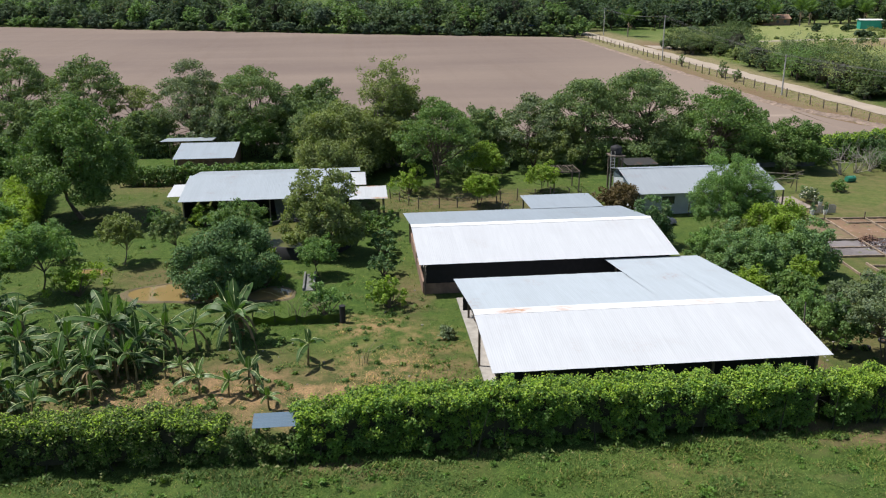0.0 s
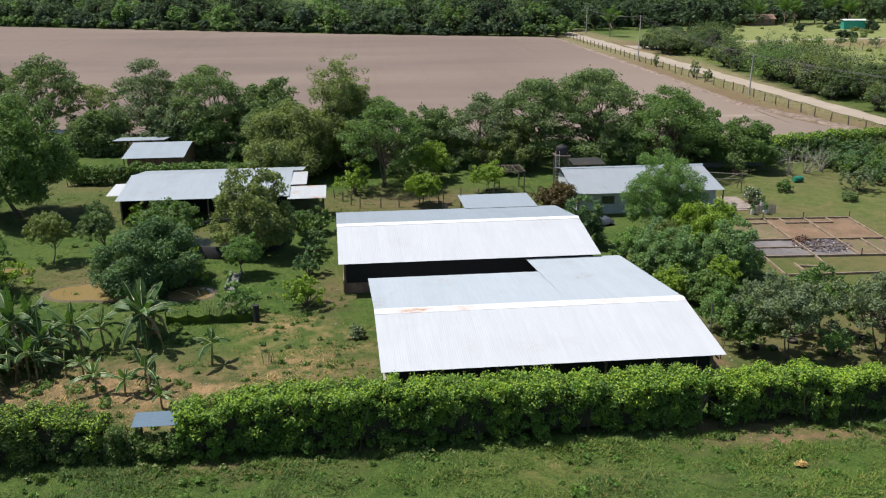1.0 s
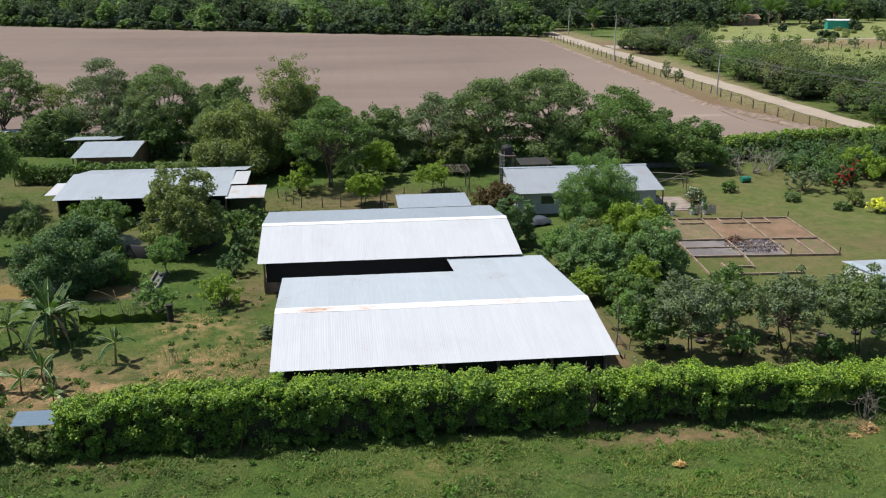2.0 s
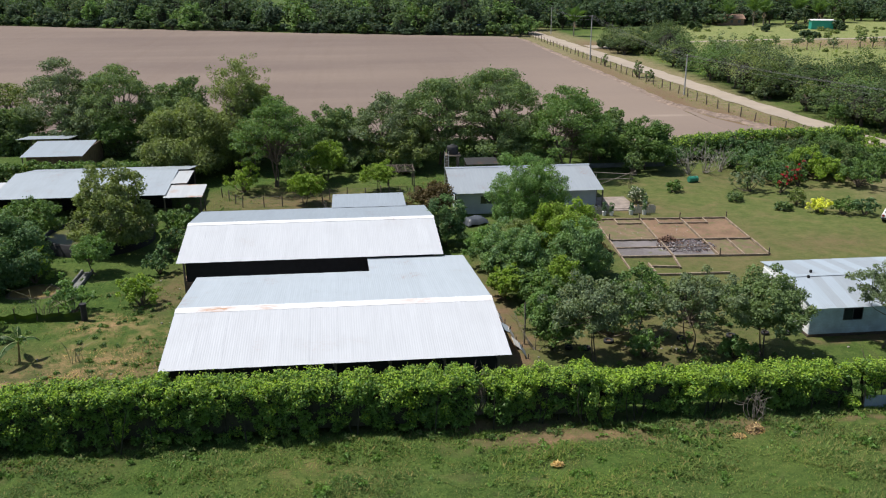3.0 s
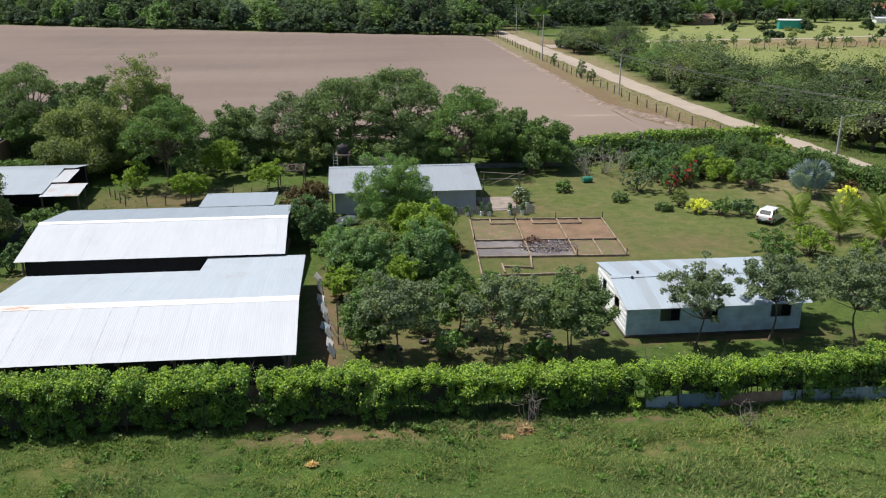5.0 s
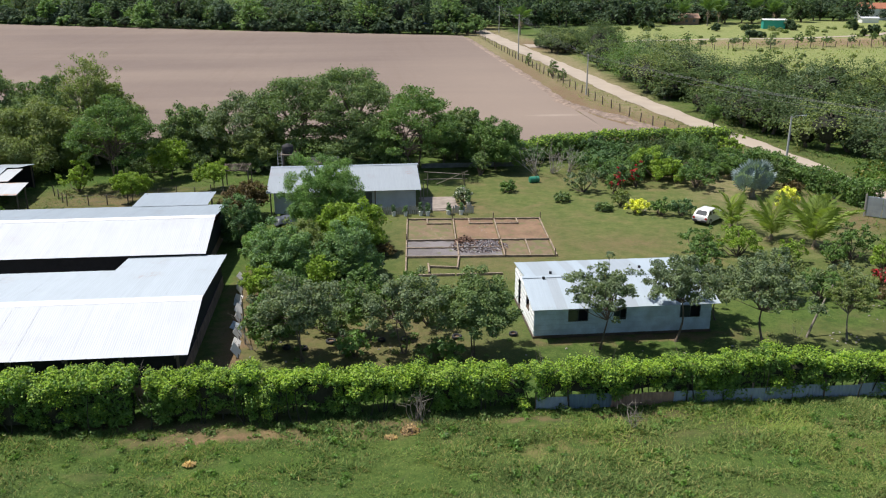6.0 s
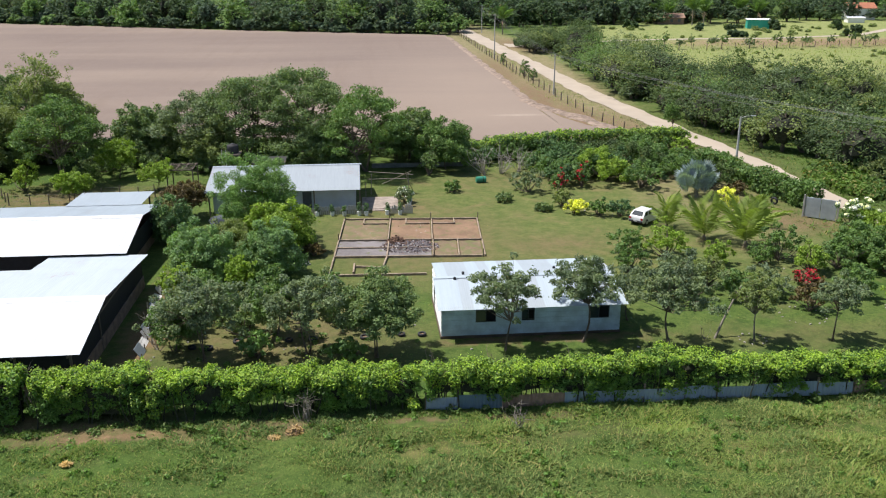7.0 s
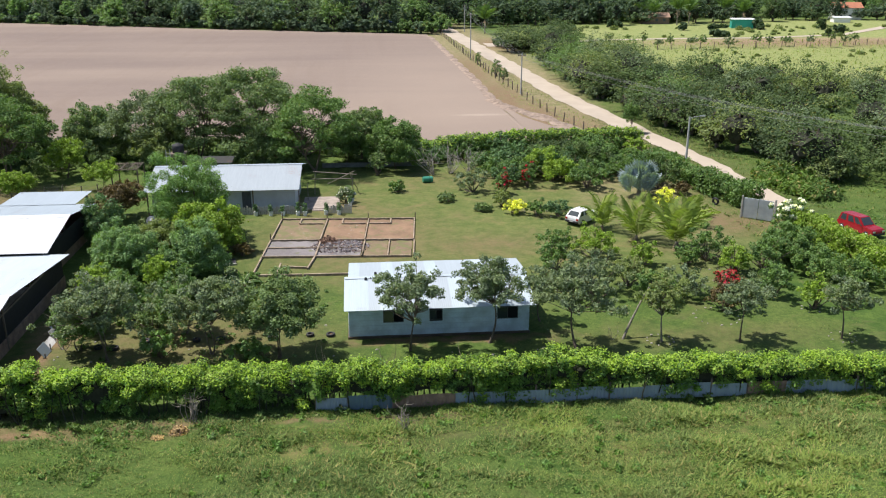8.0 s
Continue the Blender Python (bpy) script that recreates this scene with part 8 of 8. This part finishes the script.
for a_, b_ in (((44.2, 87.0, 0), (44.3, 87.2, 2.3)), ((48.4, 87.5, 0), (48.3, 87.4, 2.3)), ((44.0, 88.5, 2.2), (48.8, 87.2, 2.1)), ((43.8, 87.1, 1.7), (48.6, 87.4, 1.6)), ((45.5, 90, 0.4), (48.6, 86.8, 2.6)), ((43.6, 84.5, -0.05), (43.6, 84.6, 1.9)), ((48.8, 89.5, 0), (48.0, 86.9, 2.5))):
    hang("pole", mesh_np("pole", *tube(bend(a_, b_, 0.04, 5), [0.045] * 5, 6), BARK_PALE, True), frame_)
low_wall = thing("boundary_wall", label="low grey block wall along the lawn edge", category="wall", kind="structure")
panel(low_wall, "wall", 44.5, 57.5, 99.6, 99.8, 0, 0.55, WET_CONCRETE, bevel=0.02)
swing = thing("barrel", (56.9, 91.2, 0), 10, "green plastic barrel lying on the lawn", "barrel")
b = bmesh.new()
bmesh.ops.create_cone(b, cap_ends=True, segments=20, radius1=0.36, radius2=0.36, depth=1.15)
bmesh.ops.bevel(b, geom=[e for e in b.edges if abs(e.verts[0].co.z - e.verts[1].co.z) < 0.01], offset=0.05, segments=2, affect="EDGES")
part("body", b, plain("green_plastic", (0.03, 0.20, 0.13), 0.45, 0, 0.15, 3, 0), swing, at=(0, 0, 0.36), turn=(0, 90, 0))
b = bmesh.new()
bmesh.ops.create_cone(b, cap_ends=False, segments=20, radius1=0.375, radius2=0.375, depth=0.05)
part("hoop", b, STEM_AND_SHADE, swing, at=(0.2, 0, 0.36), turn=(0, 90, 0))

# water tank on its tower
tower = thing("water_tower", (29.0, 91.7, 0), 0, "black plastic water tank on a concrete and timber tower", "water tower")
for dx in (-0.6, 0.6):
    for dy in (-0.6, 0.6):
        panel(tower, "leg", dx - 0.09, dx + 0.09, dy - 0.09, dy + 0.09, -0.05, 3.8, POST)
panel(tower, "platform", -0.85, 0.85, -0.85, 0.85, 3.8, 3.94, POST, bevel=0.02)
prof = [(0.0, 3.94), (0.58, 3.94), (0.64, 4.02), (0.62, 4.3), (0.65, 4.36), (0.64, 4.72), (0.58, 4.84), (0.26, 4.92), (0.22, 5.0), (0.0, 5.02)]
aa = np.linspace(0, 2 * np.pi, 25)[:-1]
v = np.array([(rr * math.cos(t), rr * math.sin(t), z) for rr, z in prof for t in aa])
i, j = np.meshgrid(np.arange(len(prof) - 1), np.arange(24), indexing="ij")
hang("tank", mesh_np("tank", v, np.stack([i * 24 + j, i * 24 + (j + 1) % 24, (i + 1) * 24 + (j + 1) % 24, (i + 1) * 24 + j], -1).reshape(-1, 4), LINER, True), tower, "black ribbed plastic tank")
ladder = thing("ladder", (28.2, 90.2, 0), 0, "wooden ladder leaning at the tower", "ladder")
for dx in (-0.22, 0.22):
    panel(ladder, "rail", dx - 0.03, dx + 0.03, -0.03, 0.03, 0, 4.6, PALE_WOOD)
for z in np.arange(0.35, 4.5, 0.35):
    panel(ladder, "rung", -0.19, 0.19, -0.02, 0.02, z - 0.02, z + 0.02, PALE_WOOD)
pen_roof = thing("lean_to", label="dark lean-to roof behind the cottage", category="lean-to")
slope(pen_roof, 30.8, 34.5, 93.0, 2.35, 96.0, 2.5, ROOF_DARK, seed=31)
posts(pen_roof, [(31.0, 95.6, 2.45), (34.3, 95.6, 2.45), (31.0, 93.4, 2.33), (34.3, 93.4, 2.33)], 3.1)
cage = thing("cage", label="open timber frame shelter beside the fruit trees", category="shelter")
posts(cage, [(21.8, 90.5, 2.3), (24.6, 90.5, 2.3), (21.8, 93.5, 2.3), (24.6, 93.5, 2.3)], 2.3, 0.12)
for y in (90.5, 93.5):
    panel(cage, "beam", 21.7, 24.7, y - 0.05, y + 0.05, 2.30, 2.40, POST)
for x in (21.8, 22.8, 23.7, 24.6):
    panel(cage, "rafter", x - 0.04, x + 0.04, 90.3, 93.7, 2.403, 2.47, POST)
for k in range(7):
    panel(cage, "batten", 21.7, 24.7, 90.4 + k * 0.5, 90.46 + k * 0.5, 2.473, 2.50, POST)
crates = thing("yard_clutter", (37.6, 65.0, 0), 12, "black tray of seedlings on the ground", "tray")
panel(crates, "tray", -1.0, 1.0, -0.7, 0.7, 0.0, 0.12, LINER, bevel=0.02)
panel(crates, "rim", -1.05, 1.05, -0.78, -0.70, 0.0, 0.16, CONCRETE)

# shelters under the far left trees
for k, (x, y, ww) in enumerate(((-33.5, 121.5, 5.0), (-47.5, 124.5, 7.0))):
    sh = thing("shelter", (x, y, 0), 4 * k, "low open shelter with an old dark sheet roof", "shelter", "field shelters")
    posts(sh, [(-ww / 2, -1.5, 2.1), (ww / 2, -1.5, 2.1), (-ww / 2, 1.5, 2.3), (ww / 2, 1.5, 2.3)], 2.2, 0.14)
    slope(sh, -ww / 2 - 0.3, ww / 2 + 0.3, -1.9, 2.1, 1.9, 2.4, ROOF_OLD if k == 0 else ROOF_DARK, seed=50 + k)
for k, (x, y) in enumerate(((-46.0, 119.5), (-44.6, 120.2), (-47.4, 119.8))):
    sack = thing("sack", (x, y, 0), 30 * k, "full white plastic sack on the ground", "sack", "white sacks")
    b = bmesh.new()
    bmesh.ops.create_icosphere(b, subdivisions=2, radius=0.5)
    for v in b.verts:
        v.co = Vector((v.co.x * 1.1, v.co.y * 0.8, max(v.co.z, -0.42) * (1.0 + 0.15 * math.sin(6 * v.co.x))))
    part("bag", b, BUCKET, sack, at=(0, 0, 0.42))

# ---- far buildings ----
def far_house(name, x, y, w, d, h, rise, wall, roof, label, rz=0, win=True):
    root = thing(name, (x, y, 0), rz, label, "house")
    panel(root, "wall", -w / 2, w / 2, -d / 2, d / 2, -0.1, h, wall)
    for s in (-1, 1):
        v = np.array([(-w / 2 - 0.4, s * (d / 2 + 0.3), h - 0.05), (w / 2 + 0.4, s * (d / 2 + 0.3), h - 0.05), (w / 2 + 0.4, 0, h + rise), (-w / 2 - 0.4, 0, h + rise)])
        v = np.concatenate([v, v - np.array([0, 0, 0.12])])
        q = np.array([(0, 1, 2, 3), (4, 7, 6, 5), (0, 4, 5, 1), (1, 5, 6, 2), (3, 2, 6, 7), (0, 3, 7, 4)])
        hang("roof", mesh_np("roof", v, q, roof), root)
    if win:
        for k in (-0.3, 0.05, 0.32):
            panel(root, "window", k * w - 0.5, k * w + 0.5, -d / 2 - 0.03, -d / 2 + 0.01, 0.9, 1.9, FRAME)
    return root


TEAL = plain("teal_paint", (0.03, 0.36, 0.28), 0.5, 0, 0.1, 0.3)
TERRACOTTA = plain("terracotta_tiles", (0.34, 0.13, 0.07), 0.85, 0, 0.25, 1.0)
BROWN_ROOF = plain("brown_sheet_roof", (0.26, 0.16, 0.11), 0.8, 0, 0.25, 1.0)
BLUE_TARP = plain("blue_tarpaulin", (0.03, 0.10, 0.42), 0.5, 0, 0.15, 0.6)
WHITE_WALL = plain("white_wall", (0.75, 0.74, 0.72), 0.8, 0, 0.08, 0.5)
far_house("shed", 192.5, 313, 7.2, 4, 3.1, 0.25, TEAL, WHITE_WALL, "teal shed with a white roof beyond the meadow", -14, False)
far_house("farmhouse", 258, 358, 10, 8, 4.5, 2.0, WHITE_WALL, TERRACOTTA, "white farmhouse with terracotta roof at the woods", -10)
far_house("farmhouse", 168, 340, 10, 7, 2.4, 1.4, BRICKWORK, BROWN_ROOF, "low farmhouse with a brown roof at the woods", -8)
far_house("shed", 246, 340, 6, 4, 1.8, 0.4, WHITE_WALL, ROOF_WHITE, "low white shed with a pale metal roof", -8, False)
tarp = thing("tarpaulin_shelter", (59.5, 306, 0), 0, "blue tarpaulin shelter under the trees", "shelter")
posts(tarp, [(-3, -2, 3.2), (3, -2, 3.2), (-3, 2, 3.2), (3, 2, 3.2)], 3.2)
panel(tarp, "tarpaulin", -3.4, 3.4, -2.5, 2.5, 3.2, 3.28, BLUE_TARP, "blue plastic sheet")
panel(tarp, "side_sheet", -3.3, 3.3, 1.9, 1.96, 0.6, 3.1, BLUE_TARP)

# scattered stones, scraps and litter about the yard
sr = np.random.default_rng(12)
STONE = plain("pale_stone", (0.28, 0.26, 0.22), 0.9, 0, 0.25, 3, 0.4)
stone_me = []
for k in range(4):
    b = bmesh.new()
    bmesh.ops.create_icosphere(b, subdivisions=1, radius=1)
    for v in b.verts:
        v.co = Vector((v.co.x, v.co.y * 0.8, v.co.z * 0.6)) * sr.uniform(0.75, 1.1)
    me = bpy.data.meshes.new("stone")
    b.to_mesh(me)
    b.free()
    me.materials.append(STONE)
    stone_me.append(me)
for ring_x, ring_y, rr, n in ((69.4, 46.6, 0.9, 10), (74.8, 50.2, 1.6, 14), (77.8, 55.6, 1.7, 14), (82.0, 45.9, 0.9, 9), (82.3, 50.9, 0.7, 6), (78.2, 61.4, 1.6, 12), (66.9, 77.2, 1.6, 8)):
    root = thing("stone_ring", (ring_x, ring_y, 0), 0, "ring of pale stones round a garden plant", "stone ring", "stone rings")
    for k in range(n):
        t = k * 2 * math.pi / n + sr.uniform(-0.15, 0.15)
        s = sr.uniform(0.06, 0.12)
        o = hang("stone", stone_me[k % 4], root, at=(math.cos(t) * rr, math.sin(t) * rr, s * 0.25), turn=(0, 0, sr.uniform(0, 360)))
        o.scale = (s, s, s)
for k in range(70):
    x, y = (sr.uniform(28.5, 62), sr.uniform(43.5, 52)) if k < 40 else (sr.uniform(-14, 6), sr.uniform(44, 66))
    if 48 < x < 61 and y > 48:
        continue
    s = sr.uniform(0.06, 0.14)
    o = tagged(new("stone", stone_me[k % 4]), "small pale stone lying on the ground", "stone", "loose stones")
    o.matrix_world = pose(x, y, s * 0.2, 0, 0, sr.uniform(0, 360)) @ Matrix.Diagonal((s, s, s, 1))

# a dark plastic sheet thrown over a low frame behind the barn
cover = thing("plastic_sheet", (29.6, 77.4, 0), 20, "dark grey plastic sheet draped over a low frame", "plastic sheet")
s, t = np.meshgrid(np.linspace(-1.2, 1.2, 13), np.linspace(-0.8, 0.8, 9), indexing="ij")
z = 0.75 * np.clip(1.25 - np.maximum(np.abs(s) / 1.2, np.abs(t) / 0.8) ** 3, 0.0, 1.0) + 0.05 * np.sin(5 * s + 2 * t) + 0.04 * np.sin(7 * t)
v = np.stack([s, t, np.maximum(z, 0.02)], -1).reshape(-1, 3)
i, j = np.meshgrid(np.arange(12), np.arange(8), indexing="ij")
hang("sheet", mesh_np("sheet", v, np.stack([i * 9 + j, (i + 1) * 9 + j, (i + 1) * 9 + j + 1, i * 9 + j + 1], -1).reshape(-1, 4), plain("dark_plastic_sheet", (0.075, 0.085, 0.10), 0.4, 0, 0.3, 1.2), True), cover)
for x in (-1.0, 1.0):
    for y in (-0.6, 0.6):
        panel(cover, "stake", x - 0.03, x + 0.03, y - 0.03, y + 0.03, -0.03, 0.6, POST)
